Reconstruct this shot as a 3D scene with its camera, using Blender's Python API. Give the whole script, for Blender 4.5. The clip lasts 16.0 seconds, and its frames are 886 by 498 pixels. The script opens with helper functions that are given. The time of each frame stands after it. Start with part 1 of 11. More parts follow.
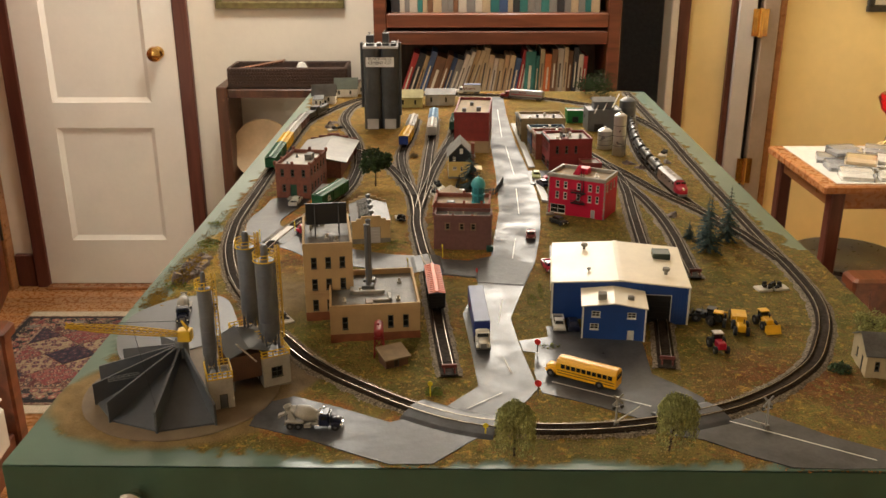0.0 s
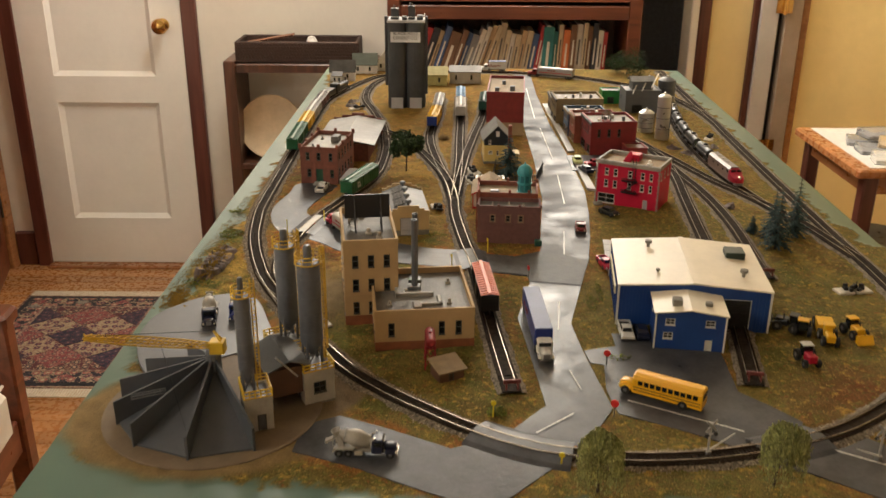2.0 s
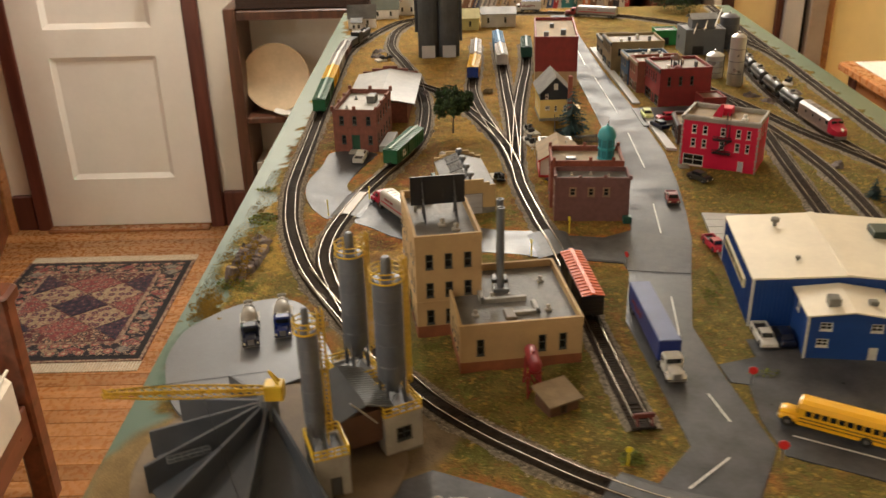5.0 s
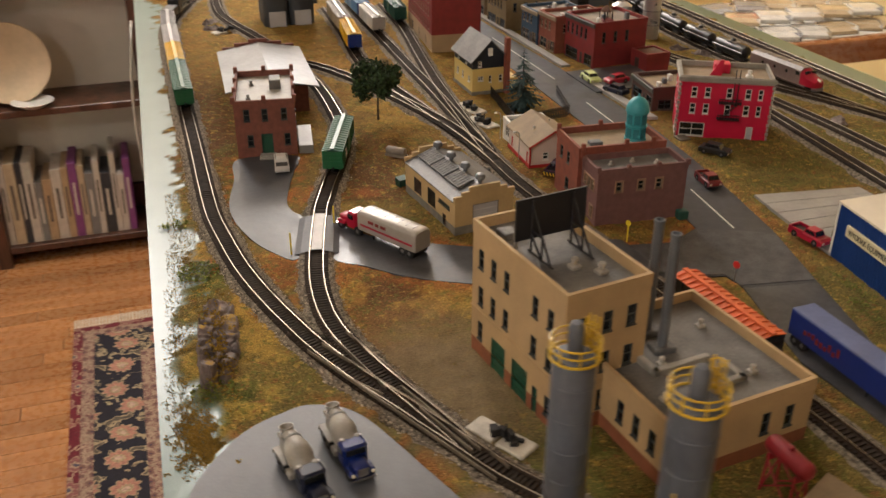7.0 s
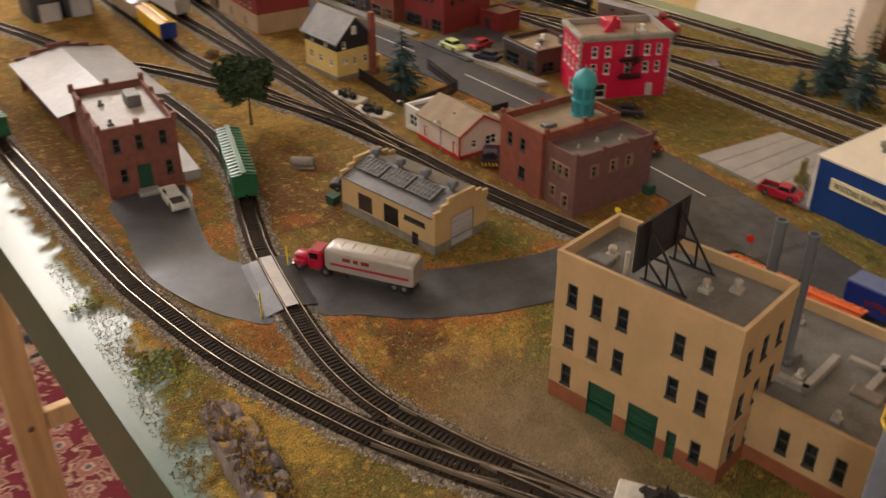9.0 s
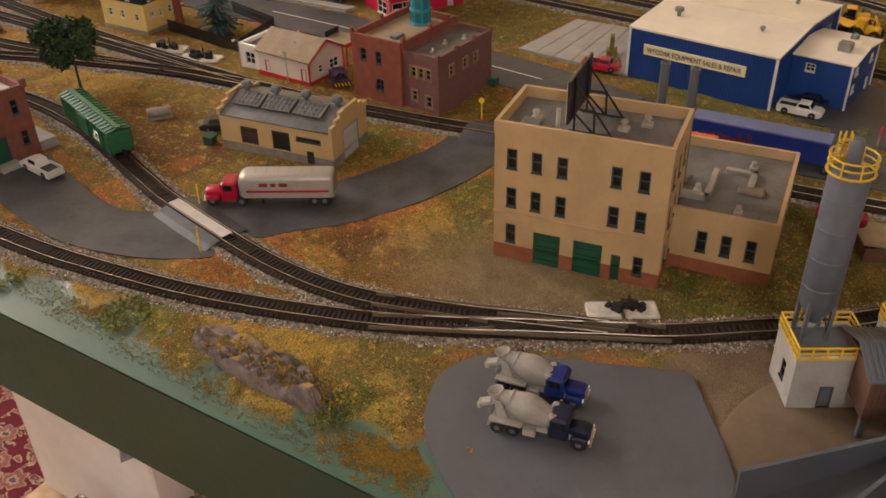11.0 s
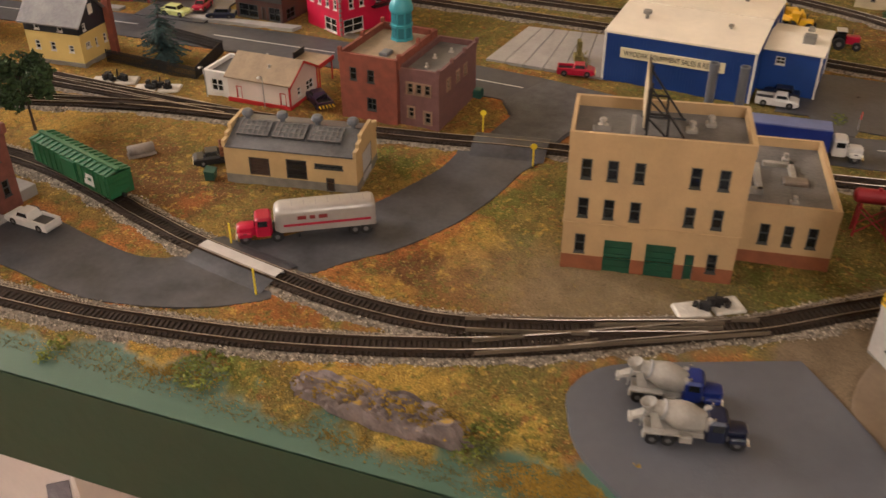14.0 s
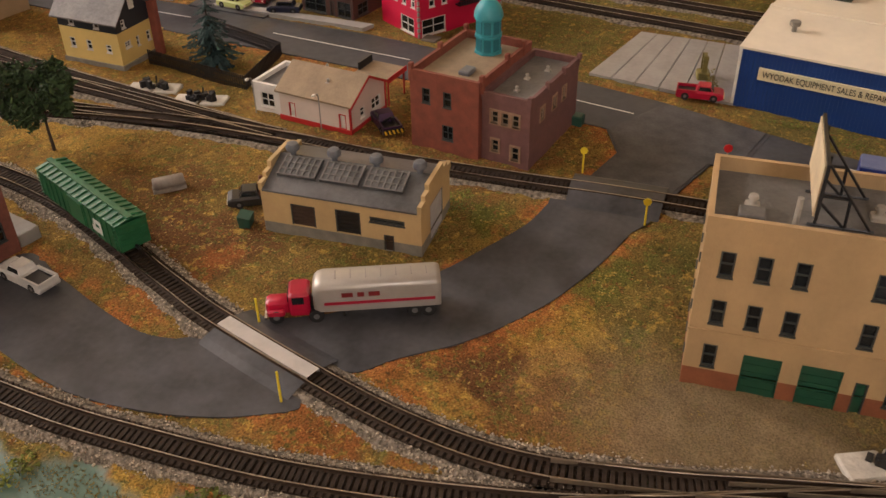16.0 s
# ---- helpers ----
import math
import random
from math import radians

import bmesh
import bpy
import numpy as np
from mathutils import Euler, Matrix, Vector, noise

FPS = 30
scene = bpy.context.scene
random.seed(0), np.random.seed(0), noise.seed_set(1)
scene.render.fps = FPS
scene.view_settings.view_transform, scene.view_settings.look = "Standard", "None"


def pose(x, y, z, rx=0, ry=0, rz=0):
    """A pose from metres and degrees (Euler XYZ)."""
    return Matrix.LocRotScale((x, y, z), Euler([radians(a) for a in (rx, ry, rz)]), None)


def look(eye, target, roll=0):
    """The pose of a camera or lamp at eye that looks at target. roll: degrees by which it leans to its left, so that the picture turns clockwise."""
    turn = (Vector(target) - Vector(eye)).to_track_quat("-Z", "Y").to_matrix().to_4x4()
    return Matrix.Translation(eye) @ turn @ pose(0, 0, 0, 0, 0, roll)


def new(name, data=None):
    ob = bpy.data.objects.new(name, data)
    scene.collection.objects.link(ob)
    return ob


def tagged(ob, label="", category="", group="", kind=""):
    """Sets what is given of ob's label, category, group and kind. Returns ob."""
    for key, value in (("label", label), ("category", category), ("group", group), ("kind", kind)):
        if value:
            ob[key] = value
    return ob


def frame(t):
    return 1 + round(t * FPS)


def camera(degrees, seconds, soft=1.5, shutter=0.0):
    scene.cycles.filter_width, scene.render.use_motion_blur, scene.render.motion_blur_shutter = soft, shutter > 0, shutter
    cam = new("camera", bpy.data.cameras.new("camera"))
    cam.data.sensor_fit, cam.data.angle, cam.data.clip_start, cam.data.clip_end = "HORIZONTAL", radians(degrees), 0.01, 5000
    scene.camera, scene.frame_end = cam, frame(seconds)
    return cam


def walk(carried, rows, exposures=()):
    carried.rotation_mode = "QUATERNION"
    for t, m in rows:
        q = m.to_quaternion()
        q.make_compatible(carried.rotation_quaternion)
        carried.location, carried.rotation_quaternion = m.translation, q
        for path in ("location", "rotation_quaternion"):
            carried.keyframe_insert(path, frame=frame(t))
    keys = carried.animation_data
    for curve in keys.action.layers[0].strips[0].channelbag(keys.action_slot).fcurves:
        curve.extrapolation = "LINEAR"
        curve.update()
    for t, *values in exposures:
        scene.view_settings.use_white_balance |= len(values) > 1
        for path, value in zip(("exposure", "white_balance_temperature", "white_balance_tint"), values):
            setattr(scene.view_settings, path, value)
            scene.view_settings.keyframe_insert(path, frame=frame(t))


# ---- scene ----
cam = camera(51.89, 16.0, shutter=0.5)
PATH = [
    (0, pose(-0.0417, -0.5742, 0.3853, 69.75, 0.11, 1.00)),
    (0.5, pose(-0.0569, -0.5793, 0.3858, 69.95, 0.52, 0.37)),
    (1, pose(-0.0951, -0.5707, 0.3817, 69.42, -0.04, -0.65)),
    (1.5, pose(-0.1119, -0.5390, 0.3670, 67.24, -1.18, -3.25)),
    (2, pose(-0.0936, -0.4843, 0.3724, 68.24, -0.36, 1.11)),
    (2.5, pose(-0.0842, -0.4518, 0.3760, 67.82, -0.57, 1.65)),
    (3, pose(-0.0741, -0.4357, 0.3717, 67.74, -1.26, 3.25)),
    (3.5, pose(-0.0551, -0.4214, 0.3643, 67.77, -0.43, 5.38)),
    (4, pose(-0.0505, -0.4039, 0.3560, 67.43, -1.20, 6.37)),
    (4.5, pose(-0.0808, -0.3814, 0.3515, 65.68, -0.23, 4.42)),
    (5, pose(-0.1632, -0.3255, 0.3497, 64.60, 1.27, 0.41)),
    (5.2, pose(-0.1925, -0.3072, 0.3486, 64.01, 1.59, -1.22)),
    (7.3, look((-0.4021, -0.0430, 0.2909), (0.2456, 1.5892, -0.6663), 0.05)),
    (7.5, look((-0.4329, -0.0318, 0.2944), (0.2934, 1.5461, -0.6969), 0.16)),
    (8, look((-0.4442, 0.0119, 0.2933), (0.4015, 1.5263, -0.7025), 1.09)),
    (8.5, look((-0.4296, 0.0571, 0.2897), (0.4303, 1.5782, -0.6834), 0.33)),
    (9, look((-0.4614, 0.0991, 0.2908), (0.5896, 1.4610, -0.7293), 0.05)),
    (9.5, look((-0.5204, 0.1205, 0.2940), (0.7070, 1.3054, -0.7497), -0.28)),
    (10, look((-0.5536, 0.1296, 0.2910), (0.7700, 1.1571, -0.8009), -0.53)),
    (10.2, look((-0.5648, 0.1304, 0.2914), (0.7844, 1.1342, -0.7912), -1.14)),
    (12.3, look((-0.5844, 0.1762, 0.2664), (0.9090, 0.8671, -0.8706), -0.64)),
    (12.5, look((-0.5945, 0.1822, 0.2709), (0.9256, 0.8359, -0.8526), -1.10)),
    (13, look((-0.6161, 0.2036, 0.2774), (0.9404, 0.8225, -0.8155), -1.29)),
    (13.5, look((-0.6250, 0.2289, 0.2836), (0.9497, 0.8628, -0.7739), -1.79)),
    (14, look((-0.6182, 0.2612, 0.2821), (0.9566, 0.8398, -0.8066), -0.09)),
    (14.5, look((-0.5709, 0.2874, 0.2788), (0.9425, 0.9574, -0.8441), -1.49)),
    (15, look((-0.5323, 0.3020, 0.2760), (0.9703, 0.9865, -0.8525), -1.30)),
    (15.5, look((-0.5117, 0.3042, 0.2710), (0.9692, 1.0133, -0.8709), -1.18)),
    (16, look((-0.4993, 0.3064, 0.2642), (0.9691, 1.0405, -0.8782), -1.05)),
]
LIGHT = [(0, 0.08, 6200, 5), (3, -0.02, 6150, 5), (5, 0.15, 6100, 5), (7.5, -0.12, 5850, 11), (10, -0.06, 5850, 13), (12.5, 0.05, 5850, 15), (13.5, 0.18, 5850, 15), (14.5, 0.08, 6000, 17), (16, -0.08, 6000, 17)]
walk(cam, PATH, LIGHT)

# ---- light ----
world = bpy.data.worlds.new("night")
scene.world = world
world.use_nodes = True
world.node_tree.nodes["Background"].inputs[0].default_value = (0.02, 0.025, 0.04, 1)
world.node_tree.nodes["Background"].inputs[1].default_value = 0.3
scene.view_settings.exposure = 0.0
FLOOR = -1.07      # the layout's top is z = 0
CEIL = 1.38


def ceiling_lamp(x, y, power, size, drop=0.25):
    lamp = bpy.data.lights.new("ceiling_bulb", "POINT")
    lamp.shadow_soft_size, lamp.energy, lamp.color = size, power, (1.0, 0.89, 0.79)
    ob = new("ceiling_bulb", lamp)
    ob.matrix_world = pose(x, y, CEIL - drop)
    return ob


# unseen lamps: FAR and SIDE placed from glints, NEAR added as fill
FAR_LAMP = (0.20, 2.70)
SIDE_LAMP = (-0.55, 2.30)
NEAR_LAMP = (-1.70, -0.60)
ceiling_lamp(*FAR_LAMP, 60, 0.14, 0.38)
ceiling_lamp(*SIDE_LAMP, 42, 0.14)
ceiling_lamp(*NEAR_LAMP, 25, 0.12)

# ---- materials ----


def mat(name, base, rough=0.6, metal=0.0, var=0.18, scale=60, bump=0.0, bscale=600, other=None, spec=0.5, glow=0.0, rvar=0.1, island=0.0):
    """A surface with colour variation at two scales, varied roughness and fine relief."""
    m = bpy.data.materials.new(name)
    m.use_nodes = True
    nt = m.node_tree
    n, l = nt.nodes, nt.links
    b = n["Principled BSDF"]
    tc = n.new("ShaderNodeTexCoord")
    n1 = n.new("ShaderNodeTexNoise")
    n1.inputs["Scale"].default_value, n1.inputs["Detail"].default_value = scale, 6
    n2 = n.new("ShaderNodeTexNoise")
    n2.inputs["Scale"].default_value, n2.inputs["Detail"].default_value = scale * 7, 3
    l.new(tc.outputs["Object"], n1.inputs["Vector"])
    l.new(tc.outputs["Object"], n2.inputs["Vector"])
    add = n.new("ShaderNodeMath")
    add.operation = "MULTIPLY_ADD"
    add.inputs[1].default_value = 0.35
    l.new(n2.outputs["Fac"], add.inputs[0])
    l.new(n1.outputs["Fac"], add.inputs[2])
    ramp = n.new("ShaderNodeValToRGB")
    ramp.color_ramp.elements[0].position, ramp.color_ramp.elements[1].position = 0.45, 0.95
    c0 = [max(0.0, c * (1 - var)) for c in base]
    c1 = other or [min(1.0, c * (1 + var)) for c in base]
    ramp.color_ramp.elements[0].color = (*c0, 1)
    ramp.color_ramp.elements[1].color = (*c1, 1)
    l.new(add.outputs[0], ramp.inputs[0])
    colour = ramp.outputs[0]
    if island:
        geo = n.new("ShaderNodeNewGeometry")
        hsv = n.new("ShaderNodeHueSaturation")
        mr = n.new("ShaderNodeMapRange")
        mr.inputs[3].default_value, mr.inputs[4].default_value = 1 - island, 1 + island
        l.new(geo.outputs["Random Per Island"], mr.inputs[0])
        l.new(mr.outputs[0], hsv.inputs["Value"])
        l.new(colour, hsv.inputs["Color"])
        colour = hsv.outputs[0]
    l.new(colour, b.inputs["Base Color"])
    b.inputs["Metallic"].default_value = metal
    b.inputs["Specular IOR Level"].default_value = spec
    mr2 = n.new("ShaderNodeMapRange")
    mr2.inputs[3].default_value, mr2.inputs[4].default_value = max(0.02, rough - rvar), min(1, rough + rvar)
    l.new(n1.outputs["Fac"], mr2.inputs[0])
    l.new(mr2.outputs[0], b.inputs["Roughness"])
    if bump:
        n3 = n.new("ShaderNodeTexNoise")
        n3.inputs["Scale"].default_value, n3.inputs["Detail"].default_value = bscale, 4
        l.new(tc.outputs["Object"], n3.inputs["Vector"])
        bp = n.new("ShaderNodeBump")
        bp.inputs["Strength"].default_value = 1.0
        bp.inputs["Distance"].default_value = bump
        l.new(n3.outputs["Fac"], bp.inputs["Height"])
        l.new(bp.outputs[0], b.inputs["Normal"])
    if glow:
        b.inputs["Emission Color"].default_value = (1.0, 0.8, 0.55, 1)
        b.inputs["Emission Strength"].default_value = glow
    return m


def glass(name, tint, rough=0.05):
    m = bpy.data.materials.new(name)
    m.use_nodes = True
    b = m.node_tree.nodes["Principled BSDF"]
    b.inputs["Base Color"].default_value = (*tint, 1)
    b.inputs["Transmission Weight"].default_value = 1.0
    b.inputs["Roughness"].default_value = rough
    b.inputs["IOR"].default_value = 1.45
    return m


def wood(name, dark, light, along=1, ring=9.0, rough=0.35):
    m = mat(name, light, rough)
    nt = m.node_tree
    n, l = nt.nodes, nt.links
    tc = n.new("ShaderNodeTexCoord")
    mp = n.new("ShaderNodeMapping")
    s = [ring * 4] * 3
    s[along] = ring * 0.35
    mp.inputs["Scale"].default_value = s
    nz = n.new("ShaderNodeTexNoise")
    nz.inputs["Scale"].default_value, nz.inputs["Detail"].default_value, nz.inputs["Distortion"].default_value = 1.0, 7, 0.8
    rp = n.new("ShaderNodeValToRGB")
    rp.color_ramp.elements[0].position, rp.color_ramp.elements[1].position = 0.35, 0.68
    rp.color_ramp.elements[0].color, rp.color_ramp.elements[1].color = (*dark, 1), (*light, 1)
    l.new(tc.outputs["Object"], mp.inputs[0])
    l.new(mp.outputs[0], nz.inputs["Vector"])
    l.new(nz.outputs["Fac"], rp.inputs[0])
    oi = n.new("ShaderNodeObjectInfo")
    hsv = n.new("ShaderNodeHueSaturation")
    mr = n.new("ShaderNodeMapRange")
    mr.inputs[3].default_value, mr.inputs[4].default_value = 0.8, 1.2
    l.new(oi.outputs["Random"], mr.inputs[0])
    l.new(mr.outputs[0], hsv.inputs["Value"])
    l.new(rp.outputs[0], hsv.inputs["Color"])
    l.new(hsv.outputs[0], n["Principled BSDF"].inputs["Base Color"])
    return m


def rug_mat(name, field, ground, motif, accent, cell, petals=8):
    """Woven wool pile: petalled rosettes and scattered leaves over a ground colour."""
    m = mat(name, ground, 0.95)
    nt = m.node_tree
    n, l = nt.nodes, nt.links

    def math_(op, a, b=None):
        k = n.new("ShaderNodeMath")
        k.operation = op
        for i, v in enumerate((a, b)):
            if isinstance(v, (int, float)):
                k.inputs[i].default_value = v
            elif v is not None:
                l.new(v, k.inputs[i])
        return k.outputs[0]

    def ramp(src, stops):
        rp = n.new("ShaderNodeValToRGB")
        e = rp.color_ramp.elements
        e[0].position, e[0].color = stops[0][0], (*stops[0][1], 1)
        e[1].position, e[1].color = stops[-1][0], (*stops[-1][1], 1)
        for p, c in stops[1:-1]:
            e.new(p).color = (*c, 1)
        l.new(src, rp.inputs[0])
        return rp.outputs[0]

    tco = n.new("ShaderNodeTexCoord")
    wob = n.new("ShaderNodeTexNoise")
    wob.inputs["Scale"].default_value, wob.inputs["Detail"].default_value = cell * 3, 2
    l.new(tco.outputs["Object"], wob.inputs["Vector"])
    tc = n.new("ShaderNodeMixRGB")
    tc.inputs[0].default_value = 0.25 / cell
    l.new(tco.outputs["Object"], tc.inputs[1])
    l.new(wob.outputs["Color"], tc.inputs[2])
    vo = n.new("ShaderNodeTexVoronoi")
    vo.voronoi_dimensions = "2D"
    vo.inputs["Scale"].default_value = cell
    vo.inputs["Randomness"].default_value = 0.55
    l.new(tc.outputs[0], vo.inputs["Vector"])
    off = n.new("ShaderNodeVectorMath")
    off.operation = "SUBTRACT"
    l.new(tc.outputs[0], off.inputs[0])
    l.new(vo.outputs["Position"], off.inputs[1])
    sx = n.new("ShaderNodeSeparateXYZ")
    l.new(off.outputs[0], sx.inputs[0])
    wave = math_("ABSOLUTE", math_("SINE", math_("MULTIPLY", math_("ARCTAN2", sx.outputs[1], sx.outputs[0]), petals / 2)))
    dist = math_("MULTIPLY", vo.outputs["Distance"], math_("SUBTRACT", 1.22, math_("MULTIPLY", wave, 0.34)))
    pet = ramp(dist, ((0.0, accent), (0.07, accent), (0.08, field), (0.14, field), (0.16, motif), (0.27, motif), (0.31, field), (0.34, ground), (1.0, ground)))
    nz = n.new("ShaderNodeTexNoise")
    nz.inputs["Scale"].default_value, nz.inputs["Detail"].default_value, nz.inputs["Distortion"].default_value = cell * 2.3, 1, 1.2
    l.new(tc.outputs[0], nz.inputs["Vector"])
    leaf = ramp(nz.outputs["Fac"], ((0.0, (0, 0, 0)), (0.565, (0, 0, 0)), (0.585, (1, 1, 1)), (0.64, (1, 1, 1)), (0.66, (0.25, 0.25, 0.25)), (1.0, (0.25, 0.25, 0.25))))
    far = ramp(dist, ((0.0, (0, 0, 0)), (0.34, (0, 0, 0)), (0.37, (1, 1, 1)), (1.0, (1, 1, 1))))
    mx = n.new("ShaderNodeMixRGB")
    l.new(math_("MULTIPLY", leaf, far), mx.inputs[0])
    l.new(pet, mx.inputs[1])
    mx.inputs[2].default_value = (*field, 1)
    fl = n.new("ShaderNodeTexNoise")
    fl.inputs["Scale"].default_value, fl.inputs["Detail"].default_value = 190, 3
    l.new(tco.outputs["Object"], fl.inputs["Vector"])
    hv = n.new("ShaderNodeHueSaturation")
    l.new(math_("MULTIPLY_ADD", fl.outputs["Fac"], 1.6), hv.inputs["Value"])
    hv.inputs["Value"].links[0].from_node.inputs[2].default_value = 0.2
    l.new(mx.outputs[0], hv.inputs["Color"])
    l.new(hv.outputs[0], n["Principled BSDF"].inputs["Base Color"])
    return m


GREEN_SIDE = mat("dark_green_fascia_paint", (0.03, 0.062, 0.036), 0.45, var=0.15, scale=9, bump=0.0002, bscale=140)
# fascia green lightened to stand in for light reaching the front board
GREEN_FRONT_LIT = mat("green_fascia_paint_lightened", (0.042, 0.092, 0.058), 0.45, var=0.15, scale=9, bump=0.0002, bscale=140)
ASPHALT = mat("model_asphalt_paint", (0.068, 0.069, 0.074), 0.38, var=0.4, scale=45, bump=0.0004, bscale=60, rvar=0.24, spec=0.19)
ASPHALT_GLOSS = mat("glossy_street_paint", (0.060, 0.061, 0.066), 0.34, var=0.4, scale=22, bump=0.0007, bscale=42, rvar=0.75, spec=0.22)
ASPHALT_DULL = mat("dull_patched_asphalt", (0.082, 0.082, 0.086), 0.55, var=0.4, scale=90, bump=0.0003, bscale=200, spec=0.2)
CONC = mat("cast_concrete_pad", (0.30, 0.29, 0.27), 0.5, var=0.2, scale=40, bump=0.0003, bscale=300)
MATGREY = mat("grey_styrene_pad", (0.095, 0.1, 0.112), 0.42, var=0.15, scale=25, bump=0.0001)
BALLAST = mat("crushed_grey_ballast", (0.215, 0.183, 0.142), 0.95, var=0.8, scale=420, bump=0.0020, bscale=560, spec=0.05)
STONE = mat("loose_ballast_stone", (0.36, 0.305, 0.23), 0.95, var=0.3, scale=200, island=0.65)
# dark brown strip between the rails, below the ties
ROADBED = mat("dark_roadbed", (0.038, 0.028, 0.020), 0.95, var=0.6, scale=300, bump=0.001, bscale=500, spec=0.03)
TIE = mat("dark_brown_tie", (0.044, 0.032, 0.023), 0.8, var=0.5, scale=200, spec=0.12)
RAIL = mat("weathered_nickel_rail", (0.42, 0.36, 0.285), 0.31, 1.0, var=0.35, scale=90)
RAIL_WEB = mat("rust_brown_rail_web", (0.045, 0.030, 0.020), 0.75, 0.0, var=0.4, scale=120, spec=0.15)
STRIPE = mat("white_road_stripe", (0.75, 0.74, 0.7), 0.5, var=0.12, scale=200)
ROCK = mat("cast_plaster_rock", (0.165, 0.130, 0.120), 0.85, var=0.55, scale=90, bump=0.002, bscale=160)
# moss grows on the rock's level ledges
_n, _l = ROCK.node_tree.nodes, ROCK.node_tree.links
_b = _n["Principled BSDF"]
_src = _b.inputs["Base Color"].links[0].from_socket
_geo = _n.new("ShaderNodeNewGeometry")
_sep = _n.new("ShaderNodeSeparateXYZ")
_l.new(_geo.outputs["Normal"], _sep.inputs[0])
_nz = _n.new("ShaderNodeTexNoise")
_nz.inputs["Scale"].default_value, _nz.inputs["Detail"].default_value = 75, 4
_l.new(_n["Texture Coordinate"].outputs["Object"], _nz.inputs["Vector"])
_mul = _n.new("ShaderNodeMath")
_mul.operation = "MULTIPLY"
_l.new(_sep.outputs[2], _mul.inputs[0])
_l.new(_nz.outputs["Fac"], _mul.inputs[1])
_rp = _n.new("ShaderNodeMapRange")
_rp.inputs[1].default_value, _rp.inputs[2].default_value = 0.55, 0.61
_l.new(_mul.outputs[0], _rp.inputs[0])
_mx = _n.new("ShaderNodeMixRGB")
_l.new(_rp.outputs[0], _mx.inputs[0])
_l.new(_src, _mx.inputs[1])
_mx.inputs[2].default_value = (0.34, 0.215, 0.035, 1)
_l.new(_mx.outputs[0], _b.inputs["Base Color"])
WHITE = mat("white_styrene", (0.72, 0.70, 0.66), 0.45, var=0.1, scale=60)
CREAM_PAINT = mat("cream_wall_paint", (0.74, 0.68, 0.58), 0.75, var=0.05, scale=5, bump=0.0006, bscale=60)
YELLOW_PAINT = mat("yellow_wall_paint", (0.87, 0.69, 0.33), 0.7, var=0.07, scale=4, bump=0.0008, bscale=40)
DOOR_PAINT = mat("white_door_paint", (0.78, 0.74, 0.67), 0.42, var=0.04, scale=8, bump=0.0003, bscale=50)
CASING = wood("red_brown_casing", (0.075, 0.02, 0.012), (0.13, 0.04, 0.025), 2, 8, 0.4)
DARKWOOD = wood("dark_walnut", (0.05, 0.022, 0.012), (0.12, 0.05, 0.028), 2, 10, 0.35)
REDWOOD = wood("mahogany", (0.10, 0.03, 0.014), (0.20, 0.062, 0.028), 0, 9, 0.32)
OAK = wood("golden_oak", (0.26, 0.11, 0.04), (0.42, 0.19, 0.07), 1, 9, 0.3)
OAK_X = wood("golden_oak_cross", (0.24, 0.095, 0.035), (0.40, 0.17, 0.062), 0, 9, 0.28)
PINE = wood("raw_pine", (0.42, 0.27, 0.13), (0.60, 0.42, 0.22), 2, 7, 0.55)
FLOORWOOD = wood("oak_floor_plank", (0.27, 0.115, 0.038), (0.42, 0.20, 0.075), 0, 7, 0.28)
BRASS = mat("polished_brass", (0.72, 0.45, 0.14), 0.18, 1.0, var=0.15, scale=30)
CHROME = mat("bright_chrome", (0.75, 0.72, 0.68), 0.12, 1.0, var=0.05)
BLACKHOLE = mat("unlit_hallway_paint", (0.34, 0.33, 0.34), 0.8)
CUSHION = mat("off_white_cushion_cloth", (0.66, 0.60, 0.50), 0.9, var=0.08, scale=20, bump=0.0006, bscale=900)
WICKER = mat("dark_wicker", (0.055, 0.028, 0.018), 0.6, var=0.5, scale=120, bump=0.003, bscale=140)
CEILING = mat("ceiling_plaster", (0.78, 0.74, 0.66), 0.85, var=0.04, scale=6, bump=0.0004, bscale=90)
CLEAR = glass("clear_styrene", (0.96, 0.95, 0.93), 0.12)
REDOIL = glass("red_lamp_oil", (0.75, 0.01, 0.03), 0.02)
CHIMNEY = glass("lamp_chimney_glass", (0.93, 0.88, 0.80), 0.03)
GREENSHADE = mat("lit_green_glass", (0.02, 0.45, 0.16), 0.15)
_gb = GREENSHADE.node_tree.nodes["Principled BSDF"]
_gb.inputs["Emission Color"].default_value, _gb.inputs["Emission Strength"].default_value = (0.02, 0.9, 0.35, 1), 0.9
SHADE = mat("opal_glass_shade", (0.85, 0.8, 0.7), 0.4, glow=3.0)

# ---- mesh helpers ----


